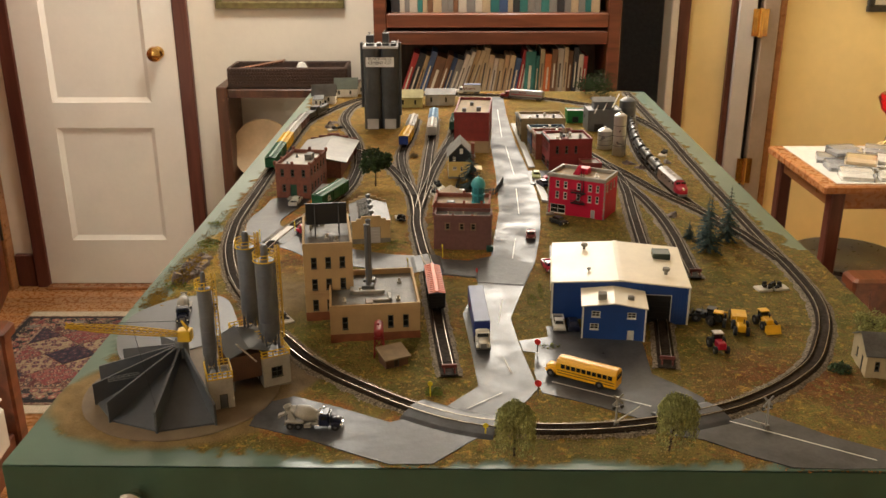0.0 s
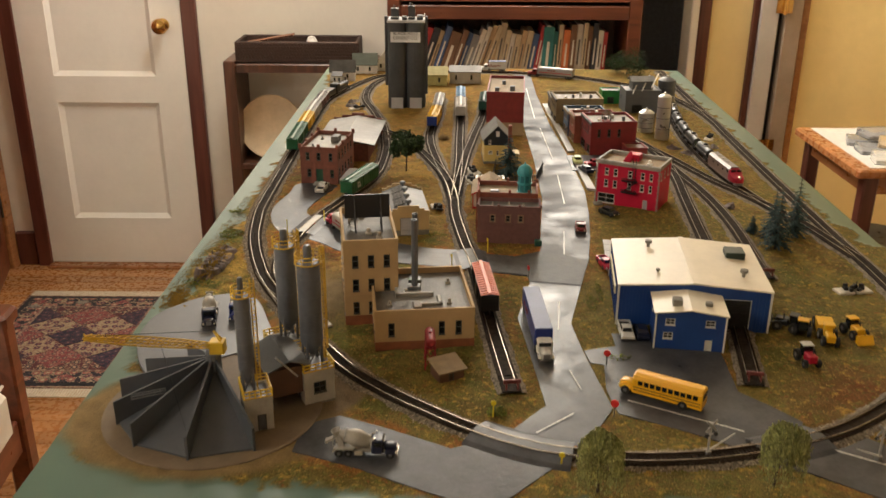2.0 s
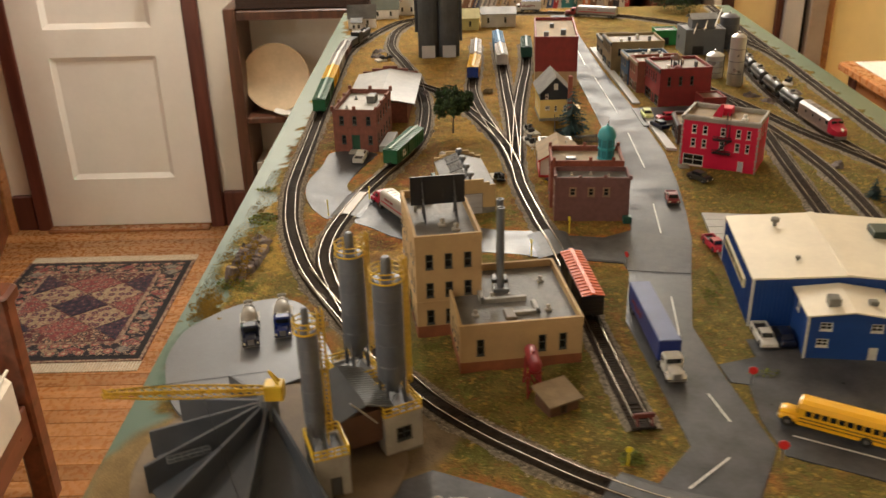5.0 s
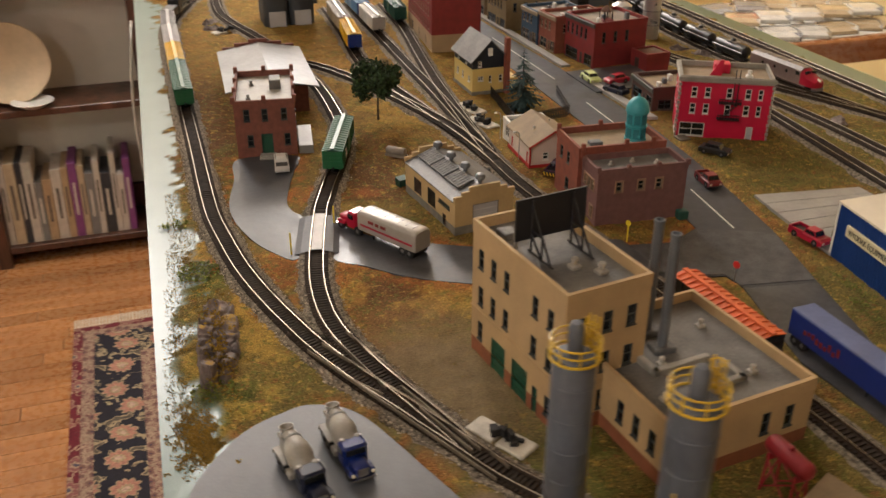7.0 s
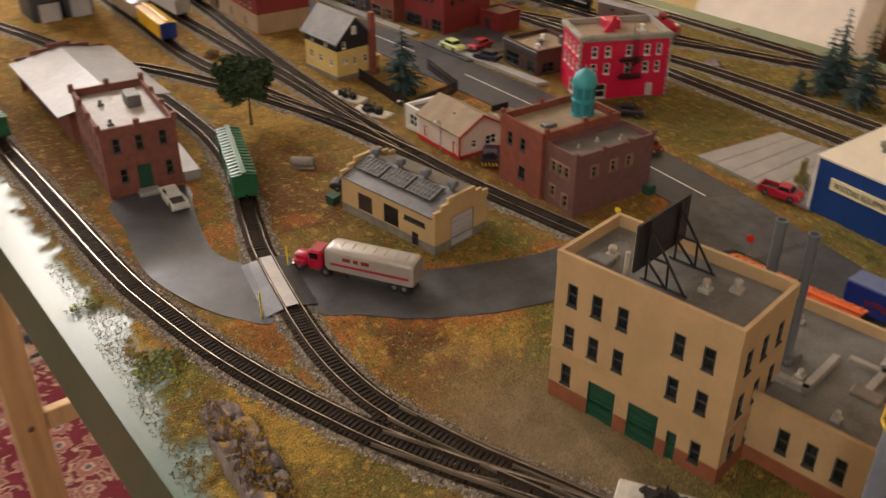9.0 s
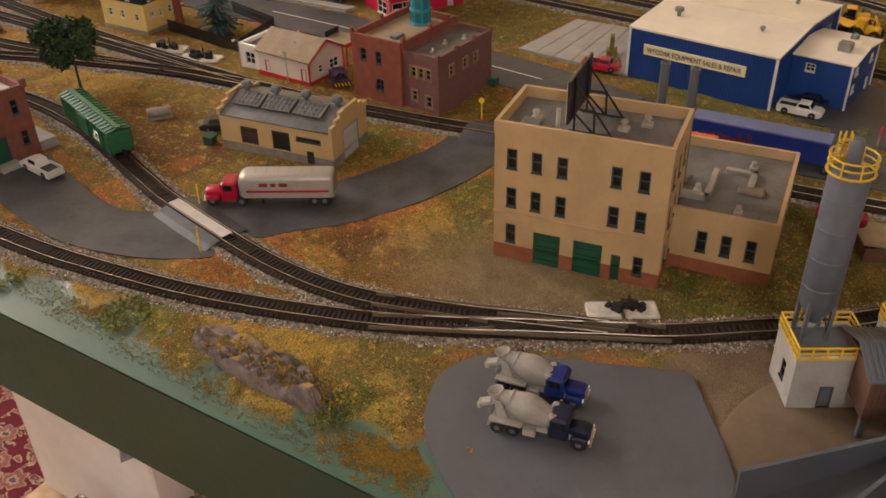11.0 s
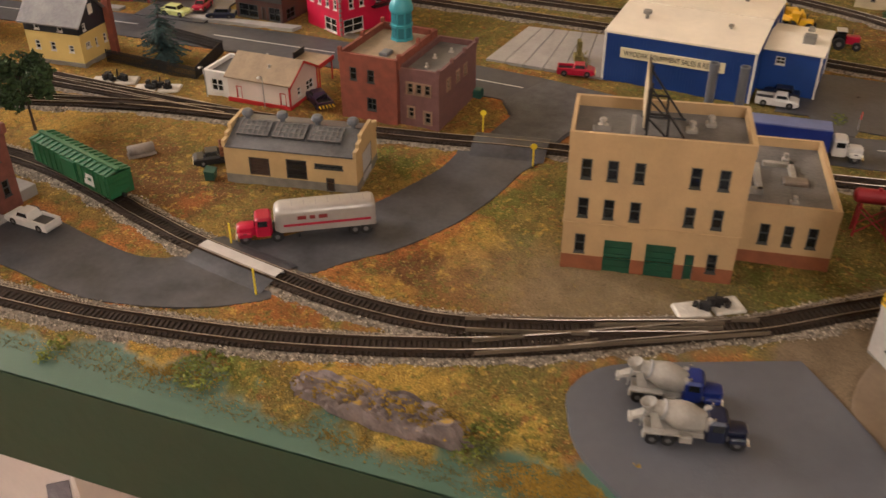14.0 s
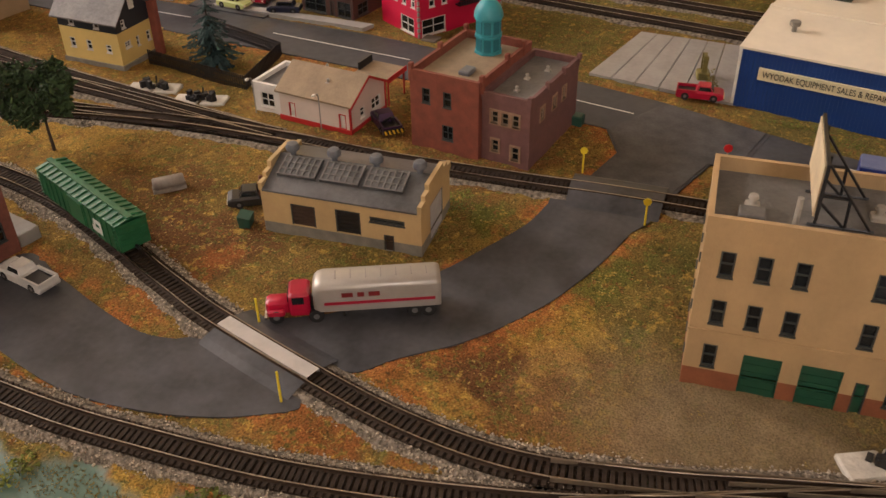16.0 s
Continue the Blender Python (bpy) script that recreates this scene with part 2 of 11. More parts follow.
class B:
    """A bmesh with quick solid shapes; m moves what is added next."""

    def __init__(self, m=None):
        self.bm, self.m = bmesh.new(), m or Matrix.Identity(4)

    def v(self, p):
        return self.bm.verts.new(self.m @ Vector(p))

    def face(self, *pts):
        return self.bm.faces.new([self.v(p) for p in pts])

    def hexa(self, p):
        """Eight corners: four below, four above, each counterclockwise."""
        q = [self.v(c) for c in p]
        for f in ((3, 2, 1, 0), (4, 5, 6, 7), (0, 1, 5, 4), (1, 2, 6, 5), (2, 3, 7, 6), (3, 0, 4, 7)):
            self.bm.faces.new([q[i] for i in f])
        return self

    def box(self, x0, x1, y0, y1, z0, z1):
        return self.hexa([(x0, y0, z0), (x1, y0, z0), (x1, y1, z0), (x0, y1, z0), (x0, y0, z1), (x1, y0, z1), (x1, y1, z1), (x0, y1, z1)])

    def rbox(self, x0, x1, y0, y1, z0, z1, r):
        """A box with chamfered upright and upper edges."""
        lo = [(x0 + r, y0), (x1 - r, y0), (x1, y0 + r), (x1, y1 - r), (x1 - r, y1), (x0 + r, y1), (x0, y1 - r), (x0, y0 + r)]
        hi = [(min(max(x, x0 + r), x1 - r), min(max(y, y0 + r), y1 - r)) for x, y in lo]
        rings = [[self.v((x, y, z)) for x, y in s] for s, z in ((lo, z0), (lo, z1 - r))]
        hi = [((x0 + x1) / 2 + (x - (x0 + x1) / 2) * (1 - 2 * r / max(x1 - x0, 1e-6)), (y0 + y1) / 2 + (y - (y0 + y1) / 2) * (1 - 2 * r / max(y1 - y0, 1e-6))) for x, y in lo]
        rings.append([self.v((x, y, z1)) for x, y in hi])
        self._skin(rings)
        return self

    def _skin(self, rings, caps=True):
        n = len(rings[0])
        for a, b in zip(rings, rings[1:]):
            for i in range(n):
                self.bm.faces.new((a[i], a[(i + 1) % n], b[(i + 1) % n], b[i]))
        if caps:
            self.bm.faces.new(rings[0][::-1])
            self.bm.faces.new(rings[-1])

    def prism(self, poly, z0, z1):
        if sum(a[0] * b[1] - b[0] * a[1] for a, b in zip(poly, poly[1:] + poly[:1])) < 0:
            poly = poly[::-1]
        self._skin([[self.v((x, y, z)) for x, y in poly] for z in (z0, z1)])
        return self

    def cyl(self, p0, p1, r0, r1=None, seg=10, caps=True):
        p0, p1 = Vector(p0), Vector(p1)
        r1 = r0 if r1 is None else r1
        q = (p1 - p0).to_track_quat("Z", "Y")
        rings = []
        for c, r in ((p0, r0), (p1, r1)):
            rings.append([self.v(c + q @ Vector((r * math.cos(a), r * math.sin(a), 0))) for a in [2 * math.pi * i / seg for i in range(seg)]])
        self._skin(rings, caps)
        return self

    def lathe(self, prof, c=(0, 0, 0), seg=14):
        rings = [[self.v((c[0] + r * math.cos(a), c[1] + r * math.sin(a), c[2] + z)) for a in [2 * math.pi * i / seg for i in range(seg)]] for r, z in prof]
        self._skin(rings)
        return self

    def tube(self, pts, r, seg=6):
        for a, b in zip(pts, pts[1:]):
            self.cyl(a, b, r, seg=seg)
        return self

    def gable(self, x0, x1, y0, y1, z0, z1, t=0.001, over=0.001):
        """A pitched roof whose ridge runs along x."""
        ym = (y0 + y1) / 2
        for ya in (y0 - over, y1 + over):
            zb = z0 - over * (z1 - z0) / abs(ym - ya)
            p = [(x0 - over, ya, zb), (x1 + over, ya, zb), (x1 + over, ym, z1), (x0 - over, ym, z1)]
            if ya > ym:
                p = [p[1], p[0], p[3], p[2]]
            self.hexa([(a, b, c) for a, b, c in p] + [(a, b, c + t) for a, b, c in p])
        return self


def part(name, b, material, parent=None, label="", smooth=False, kind=""):
    me = bpy.data.meshes.new(name)
    b.bm.normal_update()
    if smooth:
        for f in b.bm.faces:
            f.smooth = True
    b.bm.to_mesh(me)
    b.bm.free()
    me.materials.append(material)
    ob = new(name, me)
    ob.parent = parent
    if smooth:
        for p in me.polygons:
            p.use_smooth = True
        me.set_sharp_from_angle(angle=radians(40))
    return tagged(ob, label, kind=kind)


def shared(name, me, m, parent):
    ob = new(name, me)
    ob.parent = parent
    ob.matrix_local = m
    return ob


def thing(name, m, label, category, group="", kind=""):
    ob = new(name)
    ob.empty_display_size = 0.01
    ob.matrix_world = m
    return tagged(ob, label, category, group, kind)


def solid(name, b, material, label, category="", group="", kind="", smooth=False):
    ob = part(name, b, material, None, label, smooth)
    return tagged(ob, label, category, group, kind)


def lettering(text, size, material, parent, m, name="lettering"):
    cu = bpy.data.curves.new(name, "FONT")
    cu.body, cu.size, cu.align_x, cu.align_y, cu.extrude = text, size, "CENTER", "CENTER", size * 0.02
    tmp = bpy.data.objects.new(name, cu)
    me = bpy.data.meshes.new_from_object(tmp)
    bpy.data.objects.remove(tmp)
    me.materials.clear()
    me.materials.append(material)
    return shared(name, me, m, parent)


# ---- the room ----
YW = 2.95           # face of the far wall
ROOM = Matrix.Translation((0, YW, 0)) @ Matrix.Rotation(radians(1.0), 4, "Z") @ Matrix.Translation((0, -YW, 0))


def rpart(name, b, material, parent=None, label="", smooth=False):
    b.bm.transform(ROOM)
    return part(name, b, material, parent, label, smooth)


def rsolid(name, b, material, label, category="", group="", kind="", smooth=False):
    ob = rpart(name, b, material, None, label, smooth)
    return tagged(ob, label, category, group, kind)


# floor of narrow boards on a subfloor
floor = rsolid("floor", B().box(-2.5, 2.6, -2.2, 4.6, FLOOR - 0.08, FLOOR - 0.004), DARKWOOD, "honey coloured oak strip floor", kind="structure")
ceiling = rsolid("ceiling", B().box(-2.5, 2.6, -2.2, 4.6, CEIL, CEIL + 0.1), CEILING, "cream plaster ceiling", kind="structure")
wall_left = rsolid("wall_left", B().box(-2.52, -2.4, -2.2, 4.6, FLOOR - 0.08, CEIL), CREAM_PAINT, "cream painted plaster wall", kind="structure")
wall_right = rsolid("wall_right", B().box(2.0, 2.12, -2.2, 4.6, FLOOR - 0.08, CEIL), YELLOW_PAINT, "yellow painted plaster wall", kind="structure")
wall_behind = rsolid("wall_behind", B().box(-2.4, 2.0, -2.2, -2.08, FLOOR - 0.08, CEIL), CREAM_PAINT, "cream painted plaster wall", kind="structure")

# far wall: a closed door, a dark doorway, a yellow part
b = B()
for x0, x1, z0 in ((-2.4, -1.75, FLOOR - 0.08), (-1.75, -1.11, FLOOR + 2.02), (-1.11, 0.56, FLOOR - 0.08), (0.56, 0.76, FLOOR + 2.02)):
    b.box(x0, x1, YW, YW + 0.12, z0, CEIL)
wall_far = rsolid("wall_far", b, CREAM_PAINT, "cream plaster wall with a door in it", kind="structure")
wall_far_yellow = rsolid("wall_far_yellow", B().box(0.76, 2.0, YW, YW + 0.12, FLOOR - 0.08, CEIL), YELLOW_PAINT, "warm yellow plaster wall", kind="structure")
b = B().box(0.3, 1.2, YW + 1.35, YW + 1.45, FLOOR - 0.08, CEIL).box(0.3, 0.4, YW + 0.12, YW + 1.35, FLOOR - 0.08, CEIL).box(1.1, 1.2, YW + 0.12, YW + 1.35, FLOOR - 0.08, CEIL)
rsolid("wall_hallway", b, BLACKHOLE, "unlit grey hallway wall", kind="structure")

# door with two panels
door_1 = thing("door_1", Matrix.Identity(4), "closed white two-panel door with a brass knob", "door", kind="structure")
b = B()
xa, xb, zb, zt = -1.732, -1.118, FLOOR + 0.015, FLOOR + 2.01
pan = [(zb + 0.19, -0.40), (-0.30, zt - 0.13)]
for x0, x1 in ((xa, xa + 0.115), (xb - 0.115, xb)):
    b.box(x0, x1, YW - 0.02, YW + 0.02, zb, zt)
for z0, z1 in ((zb, pan[0][0]), (pan[0][1], pan[1][0]), (pan[1][1], zt)):
    b.box(xa + 0.115, xb - 0.115, YW - 0.02, YW + 0.02, z0, z1)
rpart("door_frame", b, DOOR_PAINT, door_1)
for z0, z1 in pan:
    x0, x1, w = xa + 0.115, xb - 0.115, 0.018
    b = B().box(x0 + w, x1 - w, YW - 0.008, YW + 0.008, z0 + w, z1 - w)
    out = [(x0, z0), (x1, z0), (x1, z1), (x0, z1)]
    inn = [(x0 + w, z0 + w), (x1 - w, z0 + w), (x1 - w, z1 - w), (x0 + w, z1 - w)]
    for k in range(4):
        (ax, az), (bx_, bz), (cx_, cz), (dx_, dz) = out[k], out[(k + 1) % 4], inn[(k + 1) % 4], inn[k]
        b.face((ax, YW - 0.018, az), (bx_, YW - 0.018, bz), (cx_, YW - 0.008, cz), (dx_, YW - 0.008, dz))
    rpart("door_panel", b, DOOR_PAINT, door_1)
b = B()
b.m = Matrix.Translation((-1.187, YW - 0.02, -0.11)) @ Matrix.Rotation(radians(90), 4, "X")
b.lathe([(0.001, -0.002), (0.024, 0.0), (0.022, 0.006), (0.010, 0.010), (0.009, 0.026), (0.022, 0.034), (0.029, 0.046), (0.026, 0.058), (0.012, 0.066), (0.001, 0.067)], seg=24)
rpart("knob", b, BRASS, door_1, "round brass knob", smooth=True)
rpart("strike_plate", B().box(xb + 0.002, xb + 0.008, YW - 0.024, YW - 0.018, -0.135, -0.085), CHROME, door_1)
for n, x0, x1 in (("door_casing_left", -1.79, -1.732), ("door_casing_right", -1.118, -1.062)):
    rsolid(n, B().rbox(x0 + 0.001, x1 - 0.001, YW - 0.028, YW + 0.005, FLOOR, FLOOR + 2.02, 0.004), CASING, "red-brown varnished door casing", kind="structure")
rsolid("door_casing_top", B().rbox(-1.80, -1.062, YW - 0.03, YW + 0.005, FLOOR + 2.02, FLOOR + 2.10, 0.004), CASING, "red-brown varnished door casing", kind="structure")
for n, x0, x1 in (("baseboard_left", -1.871, -1.791), ("baseboard_middle", -1.061, 0.5)):
    rsolid(n, B().rbox(x0, x1, YW - 0.02, YW + 0.004, FLOOR, FLOOR + 0.14, 0.005), CASING, "red-brown baseboard", kind="structure")
rsolid("trim_threshold", B().rbox(-1.74, -1.12, YW - 0.06, YW + 0.1, FLOOR - 0.004, FLOOR + 0.012, 0.004), OAK_X, "worn oak door threshold", kind="structure")

# short wall with the front door standing ajar
rsolid("wall_entry", B().box(-2.04, -1.92, 1.78, 2.949, FLOOR - 0.08, CEIL), CREAM_PAINT, "cream plaster wall beside the front door", kind="structure")
rsolid("trim_entry_jamb", B().rbox(-1.92, -1.872, 2.885, 2.945, FLOOR, FLOOR + 2.06, 0.004), OAK, "golden oak jamb of the front door", kind="structure")
entry = thing("door_3", ROOM @ pose(-1.885, 2.88, FLOOR, 0, 0, 16), "brown varnished panelled front door standing ajar", "door", kind="structure")
part("slab", B().rbox(-0.022, 0.0, -0.84, 0.0, 0.012, 2.02, 0.003), REDWOOD, entry)
for y0, y1, z0, z1 in ((-0.735, -0.435, 0.14, 0.72), (-0.385, -0.085, 0.14, 0.72), (-0.735, -0.435, 0.98, 1.88), (-0.385, -0.085, 0.98, 1.88)):
    b = B()
    for k, (inset, x) in enumerate(((0.0, 0.001), (0.035, 0.010))):
        b.box(-0.001, x, y0 + inset, y1 - inset, z0 + inset, z1 - inset)
    part("panel", b, CASING, entry)
part("mail_slot", B().rbox(0.0, 0.006, -0.34, -0.13, 0.745, 0.835, 0.002), mat("tarnished_plate", (0.30, 0.26, 0.19), 0.35, 0.8), entry, "tarnished metal mail slot")
for z in (0.22, 1.72):
    part("hinge", B().cyl((0.004, 0.006, z), (0.004, 0.006, z + 0.09), 0.007, seg=8), mat("dark_hinge_metal", (0.06, 0.055, 0.05), 0.4, 0.8), entry)

# desk with a lit green-shaded lamp
desk = thing("writing_desk", ROOM @ pose(0, 0, FLOOR), "oak desk with dark woven cane sides", "desk")
part("desktop", B().rbox(-2.02, -1.358, 1.475, 1.782, 0.600, 0.620, 0.004), OAK_X, desk)
for x0, x1, y0, y1 in ((-1.425, -1.375, 1.49, 1.53), (-1.425, -1.375, 1.728, 1.768), (-1.995, -1.94, 1.49, 1.53), (-1.995, -1.94, 1.728, 1.768)):
    part("post", B().rbox(x0, x1, y0, y1, 0, 0.600, 0.003), REDWOOD, desk)
for x0, x1, y0, y1 in ((-1.94, -1.425, 1.505, 1.52), (-1.410, -1.395, 1.53, 1.728)):
    part("cane_panel", B().box(x0, x1, y0, y1, 0.10, 0.565), WICKER, desk, "dark woven cane panel")
    part("rail", B().box(x0, x1, y0 - 0.004, y1 + 0.004, 0.565, 0.600), REDWOOD, desk)
lampd = thing("desk_lamp", ROOM @ pose(-1.66, 1.63, FLOOR + 0.620), "lit desk lamp with a green glass shade", "desk lamp")
part("base", B().lathe([(0.001, 0), (0.075, 0), (0.07, 0.012), (0.02, 0.022), (0.008, 0.03), (0.007, 0.30), (0.001, 0.301)], seg=24), BRASS, lampd, smooth=True)
part("shade", B().lathe([(0.105, 0.245), (0.11, 0.250), (0.095, 0.290), (0.06, 0.318), (0.02, 0.326), (0.02, 0.322), (0.058, 0.313), (0.092, 0.286)], seg=28), GREENSHADE, lampd, "green glass shade", smooth=True)
bulb = bpy.data.lights.new("desk_bulb", "POINT")
bulb.shadow_soft_size, bulb.energy, bulb.color = 0.03, 9.0, (1.0, 0.86, 0.70)
new("desk_bulb", bulb).matrix_world = ROOM @ pose(-1.66, 1.59, FLOOR + 0.620 + 0.235)
for k, (x, y, t) in enumerate(((-1.56, 1.60, 14), (-1.76, 1.56, -8))):
    b = B(ROOM @ pose(x, y, FLOOR + 0.6205 + 0.001 * k, 0, 0, t))
    solid("paper_sheet", b.box(-0.07, 0.07, -0.05, 0.05, 0, 0.0008), WHITE, "loose white paper lying on the desk", "paper")

# framed picture above the low shelf
frame_1 = thing("picture_frame", Matrix.Identity(4), "framed picture in a thin gilt and green frame", "picture")
b = B()
px0, px1, pz0, pz1 = -0.955, -0.473, 0.052, 0.42
for x0, x1, z0, z1 in ((px0, px1, pz0, pz0 + 0.025), (px0, px1, pz1 - 0.025, pz1), (px0, px0 + 0.025, pz0 + 0.025, pz1 - 0.025), (px1 - 0.025, px1, pz0 + 0.025, pz1 - 0.025)):
    b.rbox(x0, x1, YW - 0.022, YW, z0, z1, 0.004)
rpart("frame", b, mat("gilt_green_frame", (0.16, 0.13, 0.05), 0.4, 0.4, var=0.4, scale=60), frame_1)
rpart("picture", B().box(px0 + 0.02, px1 - 0.02, YW - 0.012, YW - 0.001, pz0 + 0.02, pz1 - 0.02), mat("brown_print", (0.16, 0.10, 0.055), 0.5, var=0.6, scale=14), frame_1)

# low open shelf with a basket on it
low = thing("low_bookshelf", Matrix.Identity(4), "low dark wooden shelf holding plates and books", "shelf")
lx0, lx1, ly0, ly1, lt = -0.925, -0.40, 2.72, 2.93, -0.212
rpart("side", B().rbox(lx0, lx0 + 0.04, ly0 - 0.012, ly1, FLOOR, lt + 0.010, 0.003), DARKWOOD, low)
rpart("side", B().rbox(lx1 - 0.035, lx1, ly0, ly1, FLOOR, lt - 0.025, 0.003), DARKWOOD, low)
rpart("top", B().rbox(lx0 + 0.04, lx1 + 0.01, ly0 - 0.004, ly1, lt - 0.030, lt, 0.004), DARKWOOD, low)
for z in (FLOOR + 0.06, -0.577):
    rpart("shelf", B().rbox(lx0 + 0.035, lx1 - 0.035, ly0 + 0.005, ly1, z - 0.02, z, 0.002), DARKWOOD, low)
b = B()
b.m = Matrix.Translation((-0.785, 2.80, -0.456)) @ Matrix.Rotation(radians(78), 4, "X")
b.lathe([(0.001, -0.006), (0.06, -0.008), (0.108, 0.004), (0.117, 0.012), (0.114, 0.014), (0.075, 0.0), (0.001, -0.001)], seg=40)
rsolid("display_plate", b, mat("pale_wooden_plate", (0.62, 0.48, 0.31), 0.45, var=0.15, scale=12), "round pale turned plate standing on the shelf", "plate", smooth=True)
rsolid("small_dish", B().lathe([(0.001, 0), (0.03, 0.002), (0.06, 0.02), (0.057, 0.021), (0.001, 0.006)], (-0.735, 2.745, -0.5765), 24), WHITE, "small white dish lying on the shelf", "dish", smooth=True)
tray = thing("wicker_tray", Matrix.Identity(4), "dark woven wicker tray on the low shelf", "basket")
b = B()
for x0, x1, y0, y1 in ((-0.885, -0.452, 2.732, 2.744), (-0.885, -0.452, 2.888, 2.90), (-0.885, -0.873, 2.744, 2.888), (-0.464, -0.452, 2.744, 2.888)):
    b.rbox(x0, x1, y0, y1, lt + 0.004, lt + 0.075, 0.003)
rpart("rim", b, WICKER, tray)
b = B()
for k in range(6):
    z = lt + 0.012 + k * 0.011
    for i in range(40):
        x = -0.882 + i * 0.0108 + (k % 2) * 0.005
        b.box(x, x + 0.007, 2.728, 2.732, z - 0.004, z + 0.003)
rpart("weave", b, WICKER, tray)
rpart("bottom", B().box(-0.873, -0.464, 2.744, 2.888, lt + 0.002, lt + 0.008), WICKER, tray)
b = B()
for i in range(10):
    x0 = -0.86 + i * 0.018
    b.hexa([(x0, 2.76, lt + 0.06 + 0.004 * i * 0.8), (x0 + 0.018, 2.74, lt + 0.064 + 0.0032 * i), (x0 + 0.018, 2.79, lt + 0.064 + 0.0032 * i), (x0, 2.79, lt + 0.06 + 0.0032 * i),
            (x0, 2.74, lt + 0.066 + 0.0032 * i), (x0 + 0.018, 2.74, lt + 0.07 + 0.0032 * i), (x0 + 0.018, 2.79, lt + 0.07 + 0.0032 * i), (x0, 2.79, lt + 0.066 + 0.0032 * i)])
rsolid("leather_strap", b, mat("brown_leather", (0.22, 0.09, 0.045), 0.5, var=0.3), "folded brown leather strap lying in the tray", "strap")
rsolid("white_ball", B().lathe([(0.001, -0.02), (0.012, -0.016), (0.02, 0), (0.012, 0.016), (0.001, 0.02)], (-0.62, 2.78, lt + 0.07), 16), WHITE, "small white ball in the wicker tray", "ball", smooth=True)

# glazed bookcase
bc = thing("glazed_bookcase", Matrix.Identity(4), "mahogany bookcase with glazed shelves full of paperbacks", "bookcase")
bx0, bx1, by0, by1 = -0.345, 0.515, 2.66, 2.93
rpart("side", B().rbox(bx0, bx0 + 0.045, by0, by1, FLOOR, FLOOR + 1.6, 0.003), REDWOOD, bc)
rpart("side", B().rbox(bx1 - 0.045, bx1, by0, by1, FLOOR, FLOOR + 1.6, 0.003), REDWOOD, bc)
rpart("back", B().box(bx0 + 0.045, bx1 - 0.045, by1 - 0.015, by1, FLOOR, FLOOR + 1.6), DARKWOOD, bc)
rpart("top", B().rbox(bx0 - 0.02, bx1 + 0.02, by0 - 0.02, by1, FLOOR + 1.6, FLOOR + 1.63, 0.004), REDWOOD, bc)
for z0, z1 in ((-0.30, -0.262), (-0.045, 0.0), (0.013, 0.06), (0.335, 0.385)):
    rpart("rail", B().rbox(bx0 + 0.045, bx1 - 0.045, by0 - 0.004, by1 - 0.016, z0, z1, 0.004), REDWOOD, bc)
BOOKS = [mat("book_" + n, c, 0.55, var=0.2, scale=30) for n, c in (("cream", (0.46, 0.36, 0.23)), ("white", (0.52, 0.47, 0.40)), ("black", (0.03, 0.03, 0.035)), ("red", (0.35, 0.03, 0.03)), ("teal", (0.03, 0.16, 0.15)), ("orange", (0.5, 0.14, 0.04)), ("brown", (0.16, 0.08, 0.04)), ("blue", (0.05, 0.09, 0.2)), ("tan", (0.42, 0.29, 0.16)), ("grey", (0.2, 0.19, 0.18)), ("purple", (0.2, 0.05, 0.18)))]
PRINT = mat("book_dark_print", (0.09, 0.07, 0.06), 0.6, var=0.5, scale=260)
PAPER = mat("book_title_print", (0.6, 0.55, 0.45), 0.6, var=0.3, scale=200)


def book(x, y, z, w, h, d, lean, cover, group):
    m = ROOM @ Matrix.Translation((x, y, z)) @ Matrix.Rotation(lean, 4, "Y")
    ob = solid("book", B().rbox(0, w, 0, d, 0, h, 0.0012), cover, "upright book with a worn printed spine", "book", group)
    ob.matrix_world = m
    if w > 0.012:
        part("title_bar", B().box(w * 0.36, w * 0.62, -0.0006, 0.0004, h * 0.30, h * 0.74), PRINT if cover in (BOOKS[0], BOOKS[1], BOOKS[8]) else PAPER, ob)
    return ob


rng = random.Random(5)
x = bx0 + 0.075
lean_of = lambda x: 0.33 if x < -0.02 else (0.17 if x < 0.17 else 0.05)
order = [3, 2, 8, 7, 6, 6, 7, 9, 1, 1, 8, 0, 8, 0, 0, 1, 0, 8, 0, 7, 3, 1, 4, 4, 0, 5, 6, 1, 0, 6, 2, 1, 3]
for i in range(33):
    w = rng.uniform(0.014, 0.024) if i not in (4, 22) else 0.036
    h = rng.uniform(0.165, 0.205)
    if x + w > bx1 - 0.06:
        break
    book(x, by0 + 0.03 + rng.uniform(0, 0.012), -0.262, w, h, 0.12, lean_of(x), BOOKS[order[i % len(order)]], "paperbacks in the glazed bookcase")
    x += w / math.cos(lean_of(x)) + 0.001
x = bx0 + 0.06
while x < bx1 - 0.08:
    w = rng.uniform(0.015, 0.03)
    book(x, by0 + 0.035, 0.06, w, rng.uniform(0.18, 0.24), 0.14, 0.0, BOOKS[rng.choice((2, 7, 9, 1, 6, 4, 0))], "books on the upper shelf")
    x += w + 0.001
x = lx0 + 0.04
for i in range(16):
    w = rng.uniform(0.016, 0.03)
    book(x, ly0 + 0.03, FLOOR + 0.06, w, rng.uniform(0.19, 0.27), 0.15, 0.03, BOOKS[rng.choice((10, 2, 7, 1, 0, 9, 8))], "books on the low shelf")
    x += w + 0.001

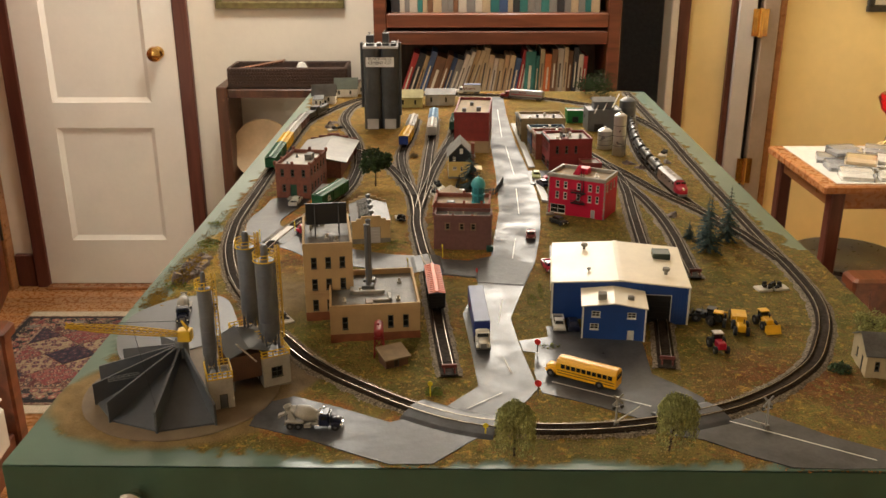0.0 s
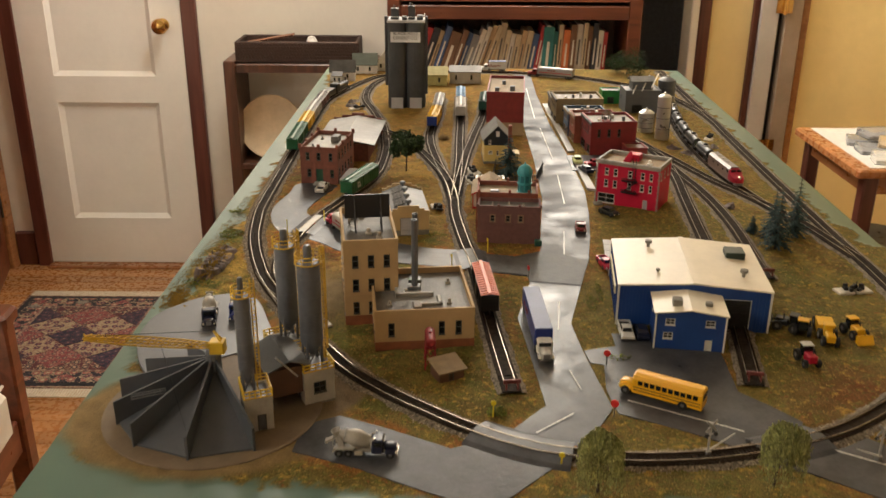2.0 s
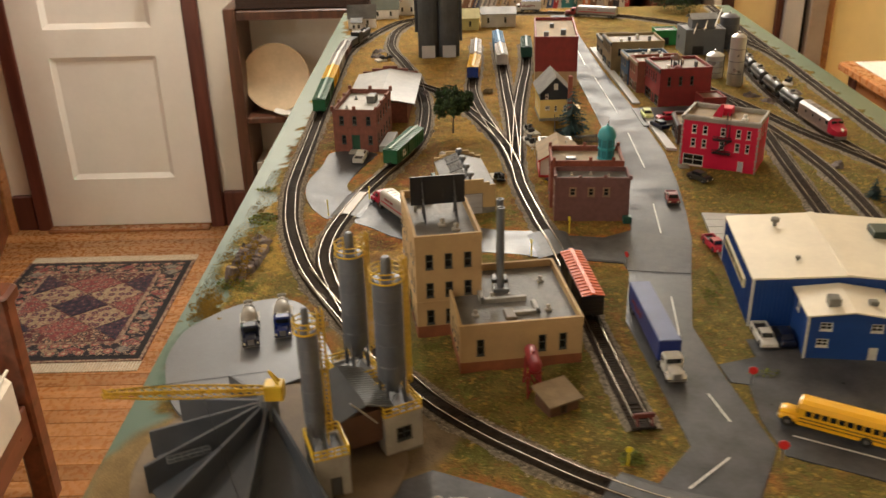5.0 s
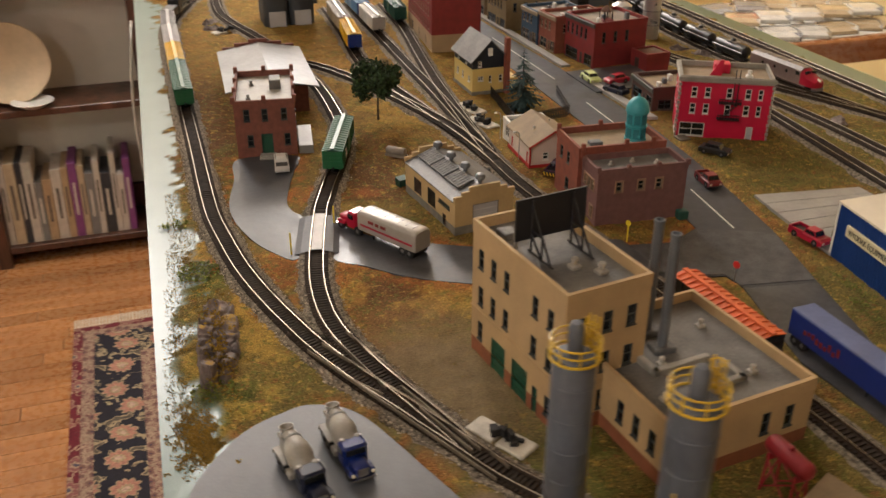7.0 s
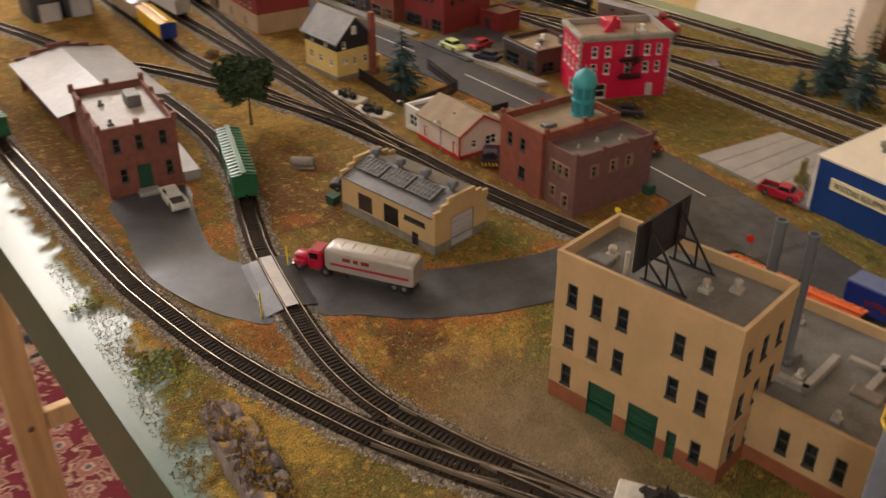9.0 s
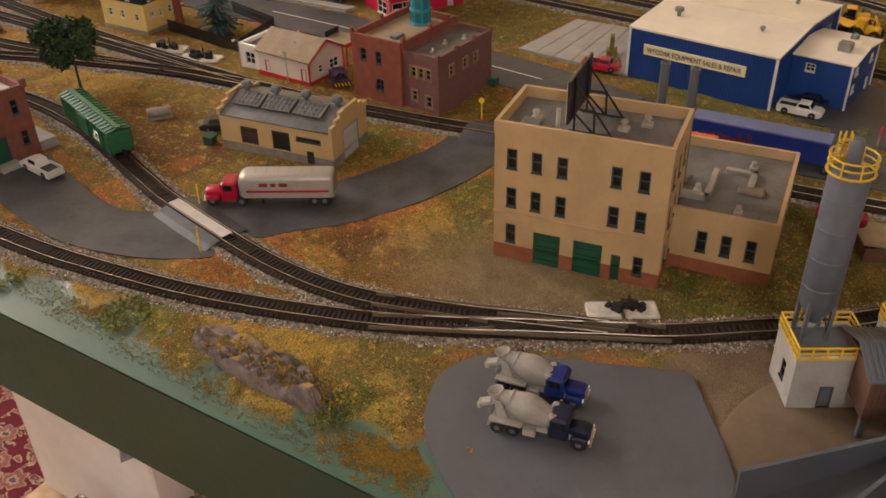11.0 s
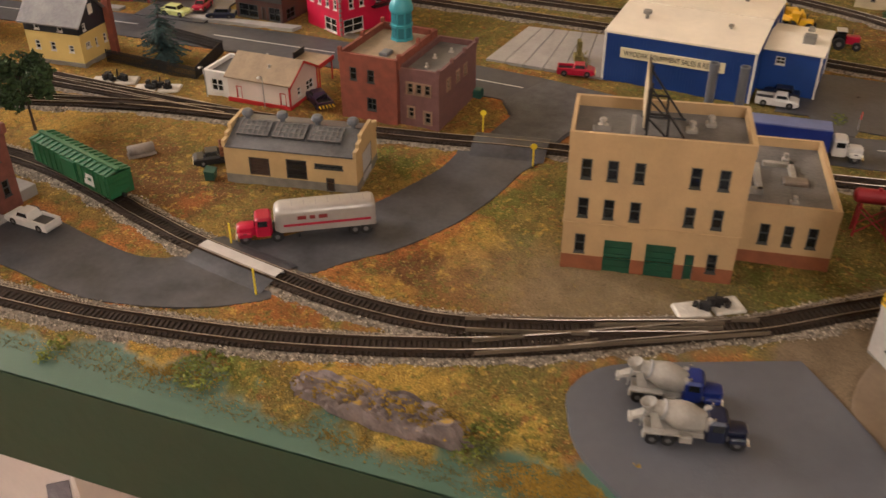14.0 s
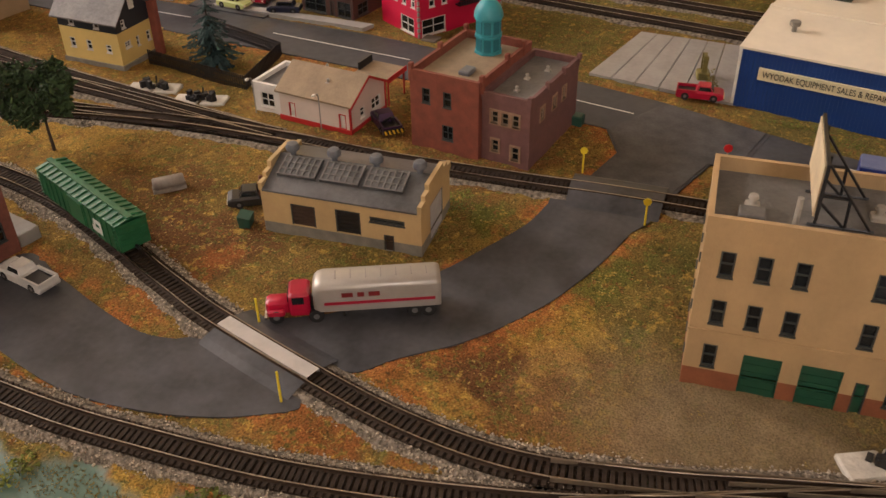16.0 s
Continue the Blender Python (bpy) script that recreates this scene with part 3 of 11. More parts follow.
# dark doorway and the hinged door beside it
for n, x0, x1, mm, lab in (("trim_doorway_left", 0.525, 0.565, CREAM_PAINT, "cream doorway trim"), ("trim_doorway_right", 0.750, 0.778, DOOR_PAINT, "white doorway jamb"), ("trim_red", 0.779, 0.822, CASING, "red-brown doorway casing"),
                           ("trim_red_right", 0.978, 0.998, CASING, "red-brown door edge"), ("trim_orange", 1.152, 1.180, OAK, "orange-brown varnished casing")):
    rsolid(n, B().rbox(x0, x1, YW - 0.03, YW + 0.001 if x0 > 0.76 else YW + 0.1, FLOOR, FLOOR + 2.02, 0.004), mm, lab, kind="structure")
door_2 = thing("door_2", Matrix.Identity(4), "grey-white door standing ajar with worn brass hinges", "door", kind="structure")
rpart("jamb", B().rbox(0.999, 1.066, YW - 0.04, YW, FLOOR, FLOOR + 2.02, 0.004), mat("grey_white_paint", (0.55, 0.52, 0.5), 0.5, var=0.08, scale=10), door_2)
rpart("door_edge", B().rbox(1.088, 1.15, YW - 0.045, YW, FLOOR, FLOOR + 2.0, 0.004), mat("worn_brown_grey_paint", (0.33, 0.25, 0.19), 0.55, var=0.15, scale=9), door_2)
# near-black strip painted in for the shade of the open gap
rpart("gap", B().box(1.066, 1.088, YW - 0.004, YW, FLOOR, FLOOR + 2.0), mat("shadow_gap", (0.02, 0.018, 0.015), 0.9), door_2)
for z in (-0.62, -0.05):
    b = B().box(1.05, 1.108, YW - 0.05, YW - 0.045, z, z + 0.1).cyl((1.079, YW - 0.056, z - 0.004), (1.079, YW - 0.056, z + 0.104), 0.007)
    rpart("hinge", b, BRASS, door_2, "worn brass hinge")
frame_2 = thing("picture_frame", Matrix.Identity(4), "small picture in a black frame on the yellow wall", "picture")
b = B()
for x0, x1, z0, z1 in ((1.485, 1.75, 0.035, 0.06), (1.485, 1.75, 0.36, 0.385), (1.485, 1.51, 0.06, 0.36), (1.725, 1.75, 0.06, 0.36)):
    b.rbox(x0, x1, YW - 0.02, YW, z0, z1, 0.004)
rpart("frame", b, mat("black_lacquer_frame", (0.02, 0.018, 0.016), 0.3), frame_2)
rpart("mount", B().box(1.505, 1.73, YW - 0.01, YW - 0.001, 0.055, 0.365), WHITE, frame_2)

# side table with boxed models and an oil lamp
TZ = -0.32
st = thing("side_table", Matrix.Identity(4), "small square orange-brown wooden side table", "table")
rpart("tabletop", B().rbox(0.945, 1.62, 1.83, 2.30, TZ - 0.022, TZ, 0.005), OAK_X, st)
b = B()
rpart("apron", B().rbox(0.985, 1.58, 1.86, 1.88, TZ - 0.075, TZ - 0.022, 0.002), OAK_X, st)
rpart("apron", B().rbox(0.985, 1.005, 1.88, 2.26, TZ - 0.075, TZ - 0.022, 0.002), OAK, st)
for x0 in (0.975, 1.55):
    for y0 in (1.85, 2.245):
        rpart("leg", B().rbox(x0, x0 + 0.04, y0, y0 + 0.04, FLOOR, TZ - 0.022, 0.004), CASING, st)
rpart("stretcher", B().rbox(1.015, 1.55, 1.862, 1.878, FLOOR + 0.28, FLOOR + 0.33, 0.002), OAK_X, st)
rsolid("paper_sheet", B().box(0.985, 1.6, 1.85, 2.28, TZ + 0.0005, TZ + 0.002), WHITE, "white paper covering the table top", "paper")
rng = random.Random(11)
INSERT = [mat("box_insert_" + n, c, 0.6, var=0.2, scale=60) for n, c in (("white", (0.7, 0.66, 0.58)), ("red", (0.45, 0.05, 0.04)), ("grey", (0.3, 0.29, 0.28)), ("buff", (0.55, 0.42, 0.25)), ("green", (0.12, 0.2, 0.12)))]


def clear_case(x, y, z, w, d, h, turn, pick):
    bx = thing("model_box", ROOM @ pose(x, y, z, 0, 0, turn), "clear plastic box for a model railway car", "plastic box", "clear plastic model boxes")
    b = B().rbox(-w / 2, w / 2, -d / 2, d / 2, 0.0, h, 0.002)
    part("case", b, CLEAR, bx).visible_shadow = False
    part("insert", B().rbox(-w / 2 + 0.004, w / 2 - 0.004, -d / 2 + 0.004, d / 2 - 0.004, 0.001, h * 0.45, 0.001), INSERT[(0, 3, 0, 2, 0)[pick]], bx)
    part("label_strip", B().box(-w / 2 + 0.01, w / 2 - 0.01, -d / 2 - 0.0006, -d / 2 + 0.0002, h * 0.2, h * 0.7), INSERT[(3, 0, 0, 3, 2)[pick]], bx)


for i in range(18):
    clear_case(1.06 + (i % 6) * 0.095 + rng.uniform(-0.012, 0.012), 1.90 + (i // 6) * 0.10 + rng.uniform(-0.015, 0.015), TZ + 0.0025, 0.072, 0.090, rng.uniform(0.018, 0.026), rng.uniform(60, 95), rng.randrange(5))
for i in range(9):
    clear_case(1.09 + (i % 5) * 0.1 + rng.uniform(-0.01, 0.01), 1.96 + (i // 5) * 0.11, TZ + 0.030, 0.066, 0.085, 0.022, rng.uniform(60, 100), rng.randrange(5))
lamp = thing("oil_lamp", ROOM @ pose(1.30, 2.22, TZ + 0.0025), "glass oil lamp filled with red oil", "oil lamp")
part("foot", B().lathe([(0.001, 0), (0.055, 0.0), (0.05, 0.012), (0.022, 0.03), (0.014, 0.06), (0.018, 0.085), (0.012, 0.1), (0.001, 0.101)], seg=24), CHIMNEY, lamp, smooth=True)
part("font", B().lathe([(0.001, 0.1), (0.02, 0.103), (0.045, 0.13), (0.058, 0.165), (0.05, 0.178), (0.001, 0.179)], seg=28), REDOIL, lamp, "bowl of red lamp oil", smooth=True)
part("burner", B().lathe([(0.001, 0.179), (0.022, 0.18), (0.028, 0.195), (0.02, 0.21), (0.03, 0.222), (0.028, 0.232), (0.001, 0.233)], seg=20), DARKWOOD, lamp, "dark metal burner", smooth=True)
part("wick_knob", B().cyl((0.025, 0, 0.2), (0.045, 0, 0.2), 0.003).cyl((0.042, 0, 0.2), (0.046, 0, 0.2), 0.009), BRASS, lamp)
part("chimney", B().lathe([(0.026, 0.233), (0.03, 0.25), (0.042, 0.285), (0.036, 0.33), (0.024, 0.37), (0.026, 0.42), (0.024, 0.42), (0.022, 0.37), (0.034, 0.33), (0.04, 0.285), (0.028, 0.25), (0.024, 0.233)], seg=28), CHIMNEY, lamp, "tall sooty glass chimney", smooth=True)
pot = thing("crock", ROOM @ pose(1.17, 2.12, FLOOR), "grey stoneware crock with a dark rim under the table", "crock")
part("jar", B().lathe([(0.001, 0), (0.12, 0.0), (0.13, 0.05), (0.13, 0.40), (0.12, 0.42), (0.001, 0.42)], seg=28), mat("stoneware", (0.32, 0.29, 0.25), 0.4, var=0.15), pot, smooth=True)
part("rim", B().lathe([(0.13, 0.42), (0.165, 0.425), (0.17, 0.44), (0.15, 0.445), (0.11, 0.43), (0.001, 0.425)], seg=28), mat("black_lid", (0.03, 0.03, 0.032), 0.3), pot, smooth=True)

# two wooden armchairs with pale cushions


def armchair(x, y, turn, label):
    ch = thing("armchair", ROOM @ pose(x, y, FLOOR, 0, 0, turn), label, "armchair", "wooden armchairs")
    for s in (-1, 1):
        a = s * 0.31
        part("arm", B().rbox(a - 0.041, a + 0.041, -0.36, 0.36, 0.515, 0.545, 0.008), REDWOOD, ch)
        part("leg", B().rbox(a - 0.026, a + 0.026, -0.352, -0.300, 0, 0.515, 0.006), REDWOOD, ch)
        part("leg", B().rbox(a - 0.026, a + 0.026, 0.25, 0.31, 0, 0.515, 0.006), REDWOOD, ch)
        b = B(Matrix.Translation((a - 0.018, 0, 0)) @ Matrix.Rotation(radians(90), 4, "Y") @ Matrix.Rotation(radians(90), 4, "Z"))
        bow = [(-0.300 + 0.155 * (1 - q / 8) ** 1.7, 0.300 + 0.215 * (1 - q / 8)) for q in range(9)]
        part("bracket", b.prism([(-0.301, 0.515)] + bow, 0, 0.036), REDWOOD, ch, "curved mahogany bracket under the arm")
        part("side_rail", B().rbox(a - 0.018, a + 0.018, -0.299, 0.249, 0.19, 0.27, 0.004), REDWOOD, ch)
    part("front_rail", B().rbox(-0.283, 0.283, -0.34, -0.31, 0.19, 0.275, 0.004), REDWOOD, ch)
    part("seat_cushion", B().rbox(-0.255, 0.255, -0.35, 0.22, 0.276, 0.40, 0.03), CUSHION, ch, "pale cloth seat cushion", smooth=True)
    part("piping", B().tube([(-0.235, -0.342, 0.392), (0.235, -0.342, 0.392)], 0.004, 6), CUSHION, ch)
    b = B(Matrix.Translation((0, 0.22, 0.42)) @ Matrix.Rotation(radians(-18), 4, "X"))
    part("back_cushion", b.rbox(-0.25, 0.25, -0.06, 0.06, 0, 0.58, 0.03), CUSHION, ch, "pale cloth back cushion", smooth=True)
    b = B(Matrix.Translation((0, 0.30, 0.30)) @ Matrix.Rotation(radians(-18), 4, "X"))
    part("back_frame", b.rbox(-0.28, 0.28, -0.015, 0.015, 0, 0.75, 0.004), REDWOOD, ch)
    return ch


armchair(-1.460, 1.036, 95, "mahogany armchair with a pale cushion beside the layout")
armchair(1.34, 1.38, -90, "mahogany armchair with a pale cushion next to the side table")

# rugs with fringes and borders


def rug(name, x0, x1, y0, y1, label, mats):
    r = thing(name, ROOM @ pose((x0 + x1) / 2, (y0 + y1) / 2, FLOOR, 0, 0, 0), label, "rug")
    w, h = (x1 - x0) / 2, (y1 - y0) / 2
    for i, (inset, mm, nm) in enumerate(mats):
        part(nm, B().box(-w + inset, w - inset, -h + inset, h - inset, 0.0005 + 0.0, 0.006 + i * 0.0012), mm, r)
    fm = mat(name + "_fringe", (0.5, 0.43, 0.33), 0.95)
    for s in (-1, 1):
        b = B()
        k = -w
        while k < w:
            b.box(k, k + 0.006, min(s * h, s * (h + 0.05)), max(s * h, s * (h + 0.05)), 0.0005, 0.003)
            k += 0.009
        part("fringe", b, fm, r, kind="stuff")
    return r


BEIGE_B = rug_mat("rug_beige_border", (0.12, 0.04, 0.035), (0.25, 0.175, 0.12), (0.14, 0.08, 0.06), (0.03, 0.03, 0.05), 34, 6)
BLACK_R = mat("rug_black_band", (0.012, 0.01, 0.012), 0.95, var=0.4, scale=60)
FLORAL = rug_mat("rug_black_floral", (0.27, 0.21, 0.12), (0.006, 0.005, 0.012), (0.28, 0.13, 0.09), (0.34, 0.24, 0.18), 11, 10)
REDF = rug_mat("rug_red_floral", (0.29, 0.20, 0.13), (0.095, 0.003, 0.010), (0.19, 0.07, 0.06), (0.06, 0.05, 0.07), 13, 6)
OLDRED = rug_mat("rug_faded_red", (0.30, 0.21, 0.13), (0.065, 0.012, 0.016), (0.02, 0.014, 0.022), (0.30, 0.16, 0.11), 27, 6)
MEDAL = rug_mat("rug_medallion", (0.14, 0.03, 0.035), (0.26, 0.195, 0.12), (0.05, 0.025, 0.04), (0.25, 0.17, 0.12), 30, 6)
DARKFL = rug_mat("rug_dark_floral", (0.30, 0.22, 0.14), (0.012, 0.008, 0.014), (0.22, 0.06, 0.05), (0.36, 0.27, 0.18), 24, 8)
rug("door_rug", -1.70, -1.11, 1.95, 2.62, "faded oriental rug with a dark border by the door", ((0.0, BEIGE_B, "edge_band"), (0.010, BLACK_R, "dark_band"), (0.028, DARKFL, "border"), (0.095, BEIGE_B, "guard_band"), (0.107, OLDRED, "field")))
door_rug = bpy.data.objects["door_rug"]
NAVYR = rug_mat("rug_navy_lozenge", (0.10, 0.03, 0.04), (0.012, 0.010, 0.022), (0.03, 0.025, 0.04), (0.16, 0.10, 0.08), 34, 6)
ROSE = rug_mat("rug_rose_lozenge", (0.30, 0.16, 0.11), (0.15, 0.028, 0.032), (0.05, 0.02, 0.03), (0.30, 0.2, 0.14), 38, 6)
GREYL = rug_mat("rug_grey_lozenge", (0.15, 0.11, 0.10), (0.19, 0.165, 0.13), (0.07, 0.06, 0.06), (0.25, 0.2, 0.14), 36, 6)
cu, cv = 0.094, 0.076
for r in range(-2, 3):
    for c in range(-2, 3):
        if (r + c) % 2 == 0 and abs(c) * cu < 0.19 and abs(r) * cv < 0.23:
            mm = (NAVYR, MEDAL, ROSE, GREYL)[(r * 3 + c * 5 + (r * c)) % 4]
            ctr = (c * cu, r * cv)
            part("lozenge", B().prism([(max(-0.186, min(0.186, ctr[0] + dx * cu * 0.96)), max(-0.226, min(0.226, ctr[1] + dy * cv * 0.96))) for dx, dy in ((-1, 0), (0, -1), (1, 0), (0, 1))], 0.004, 0.0119), mm, door_rug)
for k in range(-3, 4):
    for px, py in ((k * 0.074, -0.274), (k * 0.074, 0.274), (-0.234, k * 0.078), (0.234, k * 0.078)):
        part("border_lozenge", B().prism([(px - 0.026, py), (px, py - 0.020), (px + 0.026, py), (px, py + 0.020)], 0.004, 0.0092), (MEDAL, ROSE, MEDAL, GREYL)[k % 4], door_rug)
rug("red_rug", -0.70, 1.0, 0.10, 2.27, "deep red floral oriental rug with a black border", ((0.0, REDF, "edge_band"), (0.025, BEIGE_B, "guard_band"), (0.055, FLORAL, "border"), (0.17, BEIGE_B, "inner_guard"), (0.205, REDF, "field")))

# fixtures added at the unseen lamps
for (x, y), drop in ((FAR_LAMP, 0.25), (SIDE_LAMP, 0.11), (NEAR_LAMP, 0.11)):
    fx = thing("ceiling_light", pose(x, y, CEIL), "unseen round opal glass ceiling light", "ceiling light", "ceiling lights")
    part("base_plate", B().lathe([(0.001, -0.03), (0.10, -0.03), (0.11, 0.0), (0.001, 0.0)], seg=24), BRASS, fx, smooth=True)
    if drop > 0.2:
        part("rod", B().cyl((0, 0, 0.040 - drop), (0, 0, -0.029), 0.008, seg=10), BRASS, fx)
    part("shade", B().lathe([(0.001, -drop), (0.10, 0.005 - drop), (0.155, 0.04 - drop), (0.16, 0.075 - drop), (0.001, 0.076 - drop)], seg=28), SHADE, fx, smooth=True).visible_shadow = False

# ---- the layout's table ----
HW, LEN = 0.381, 1.512
table = thing("layout_table", Matrix.Identity(4), "green painted plywood layout table on raw pine legs", "table")
part("board", B().box(-HW + 0.012, HW - 0.012, 0.012, LEN - 0.012, -0.02, -0.006), PINE, table)
part("fascia", B().box(-HW, HW, 0, 0.012, -0.105, -0.0005), GREEN_FRONT_LIT, table, "dark green front board, its colour lifted for light")
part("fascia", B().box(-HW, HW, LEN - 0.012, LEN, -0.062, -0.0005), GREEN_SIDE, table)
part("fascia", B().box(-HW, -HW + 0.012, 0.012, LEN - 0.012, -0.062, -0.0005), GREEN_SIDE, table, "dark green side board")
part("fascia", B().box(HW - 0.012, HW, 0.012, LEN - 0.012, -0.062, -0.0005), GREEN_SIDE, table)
for sx in (-1, 1):
    for y in (0.045, 1.465):
        leg = part("leg", B().rbox(min(sx * 0.324, sx * 0.270), max(sx * 0.324, sx * 0.270), y, y + 0.034, FLOOR, -0.02, 0.003), PINE, table, "raw pine leg")
        part("bolt", B().lathe([(0.001, 0), (0.007, 0), (0.006, 0.003), (0.001, 0.004)], (0, 0, 0), 8), CHROME, leg).matrix_local = Matrix.Translation((sx * 0.297, y, -0.768)) @ Matrix.Rotation(radians(90), 4, "X")
for y in (0.045, 1.465):
    part("cross_brace", B().rbox(-0.269, 0.269, y + 0.004, y + 0.024, -0.788, -0.750, 0.002), PINE, table)
b = B(Matrix.Translation((-0.2827, 0.0, -0.0237)) @ Matrix.Rotation(radians(90), 4, "X"))
part("knob", b.lathe([(0.001, -0.001), (0.005, 0.0), (0.0045, 0.006), (0.009, 0.010), (0.0105, 0.015), (0.008, 0.020), (0.001, 0.022)], seg=20), CHROME, table, "shiny steel knob", smooth=True)
cable = [(-0.388, 1.30, -0.02), (-0.39, 1.24, -0.03), (-0.40, 1.20, -0.12), (-0.398, 1.19, -0.3), (-0.40, 1.15, -0.6), (-0.42, 1.10, -0.85), (-0.46, 0.98, -1.03), (-0.42, 0.9, FLOOR + 0.012), (-0.36, 0.95, FLOOR + 0.012), (-0.40, 1.05, FLOOR + 0.012)]


def spline(pts, step=0.004, closed=False):
    """Points along a smooth curve through pts, about step apart."""
    p = [Vector((*q, 0)) if len(q) == 2 else Vector(q) for q in pts]
    n = len(p)
    out = []
    for i in range(n if closed else n - 1):
        a, b_, c, d = (p[(i - 1) % n], p[i], p[(i + 1) % n], p[(i + 2) % n]) if closed else (p[max(i - 1, 0)], p[i], p[i + 1], p[min(i + 2, n - 1)])
        k = max(1, round((c - b_).length / step))
        for j in range(k):
            t = j / k
            out.append(0.5 * ((2 * b_) + (c - a) * t + (2 * a - 5 * b_ + 4 * c - d) * t * t + (3 * b_ - a - 3 * c + d) * t ** 3))
    if not closed:
        out.append(p[-1])
    return out


solid("wall_wart_cable", B().tube(spline(cable, 0.02), 0.0022, 6), mat("grey_cable", (0.48, 0.44, 0.38), 0.5), "grey power cable hanging down beside the table", "cable", smooth=True)

# ---- plan of tracks and roads ----
TRACKS = {
    "main_front": [(-0.2395, 0.26), (-0.2265, 0.235), (-0.2045, 0.204), (-0.178, 0.167), (-0.146, 0.135), (-0.114, 0.109), (-0.084, 0.087), (-0.051, 0.068), (-0.019, 0.057), (0.025, 0.051), (0.07, 0.053), (0.112, 0.061), (0.155, 0.075), (0.190, 0.091), (0.220, 0.111), (0.250, 0.136), (0.281, 0.171), (0.306, 0.218), (0.322, 0.257), (0.332, 0.295), (0.337, 0.337), (0.338, 0.40), (0.336, 0.47)],
    "main_right": [(0.336, 0.47), (0.335, 0.7), (0.336, 0.93), (0.337, 1.046), (0.326, 1.14), (0.296, 1.25), (0.245, 1.33), (0.186, 1.385), (0.129, 1.421), (0.03, 1.452), (-0.08, 1.458), (-0.17, 1.448), (-0.253, 1.406), (-0.288, 1.342), (-0.319, 1.243), (-0.338, 1.154), (-0.340, 0.99)],
    "main_left": [(-0.340, 0.99), (-0.338, 0.80), (-0.3365, 0.70), (-0.3355, 0.609), (-0.334, 0.56), (-0.330, 0.523), (-0.324, 0.48), (-0.3178, 0.45), (-0.3098, 0.42), (-0.302, 0.395), (-0.292, 0.366), (-0.276, 0.330), (-0.260, 0.300), (-0.2525, 0.285), (-0.2395, 0.26)],
    "outer_spur": [(0.337, 1.046), (0.337, 1.20), (0.337, 1.495)],
    "inner_loop": [(-0.2395, 0.262), (-0.2520, 0.297), (-0.2630, 0.326), (-0.2705, 0.350), (-0.2775, 0.376), (-0.2805, 0.40), (-0.2798, 0.43), (-0.2758, 0.46), (-0.2675, 0.50), (-0.2560, 0.548), (-0.2478, 0.573), (-0.2400, 0.596), (-0.232, 0.617), (-0.215, 0.668), (-0.205, 0.72), (-0.202, 0.77), (-0.202, 0.83), (-0.206, 0.88), (-0.218, 0.98), (-0.242, 1.085), (-0.262, 1.16), (-0.270, 1.225), (-0.266, 1.31), (-0.246, 1.375), (-0.20, 1.43), (-0.15, 1.452)],
    "freight_lead": [(-0.214, 0.95), (-0.185, 0.914), (-0.153, 0.842), (-0.127, 0.764), (-0.108, 0.69), (-0.099, 0.62), (-0.096, 0.55), (-0.086, 0.465), (-0.077, 0.407), (-0.068, 0.32), (-0.059, 0.227), (-0.052, 0.165), (-0.049, 0.138)],
    "yard_west": [(-0.126, 1.20), (-0.131, 1.05), (-0.138, 0.95), (-0.138, 0.90), (-0.132, 0.835), (-0.118, 0.743), (-0.105, 0.67), (-0.098, 0.60)],
    "yard_middle": [(-0.091, 1.22), (-0.091, 1.01), (-0.092, 0.89), (-0.092, 0.80), (-0.094, 0.716), (-0.097, 0.62)],
    "yard_east": [(-0.045, 1.2), (-0.053, 1.06), (-0.070, 0.921), (-0.082, 0.815), (-0.090, 0.717), (-0.097, 0.63)],
    "shop_track": [(0.180, 0.915), (0.199, 0.85), (0.206, 0.783), (0.203, 0.70), (0.196, 0.623), (0.187, 0.513), (0.178, 0.40), (0.168, 0.304), (0.156, 0.225), (0.145, 0.155)],
    "team_track": [(0.204, 0.80), (0.214, 0.72), (0.223, 0.66), (0.229, 0.58), (0.229, 0.50), (0.224, 0.42), (0.222, 0.37)],
    "passing_track": [(0.13, 1.07), (0.16, 0.98), (0.182, 0.915), (0.199, 0.86), (0.223, 0.79), (0.250, 0.705), (0.275, 0.645), (0.30, 0.58), (0.318, 0.52), (0.335, 0.43)],
    "train_track": [(0.306, 1.25), (0.295, 1.19), (0.280, 1.10), (0.268, 1.0), (0.263, 0.90), (0.266, 0.80), (0.274, 0.70), (0.288, 0.62), (0.305, 0.555)],
}
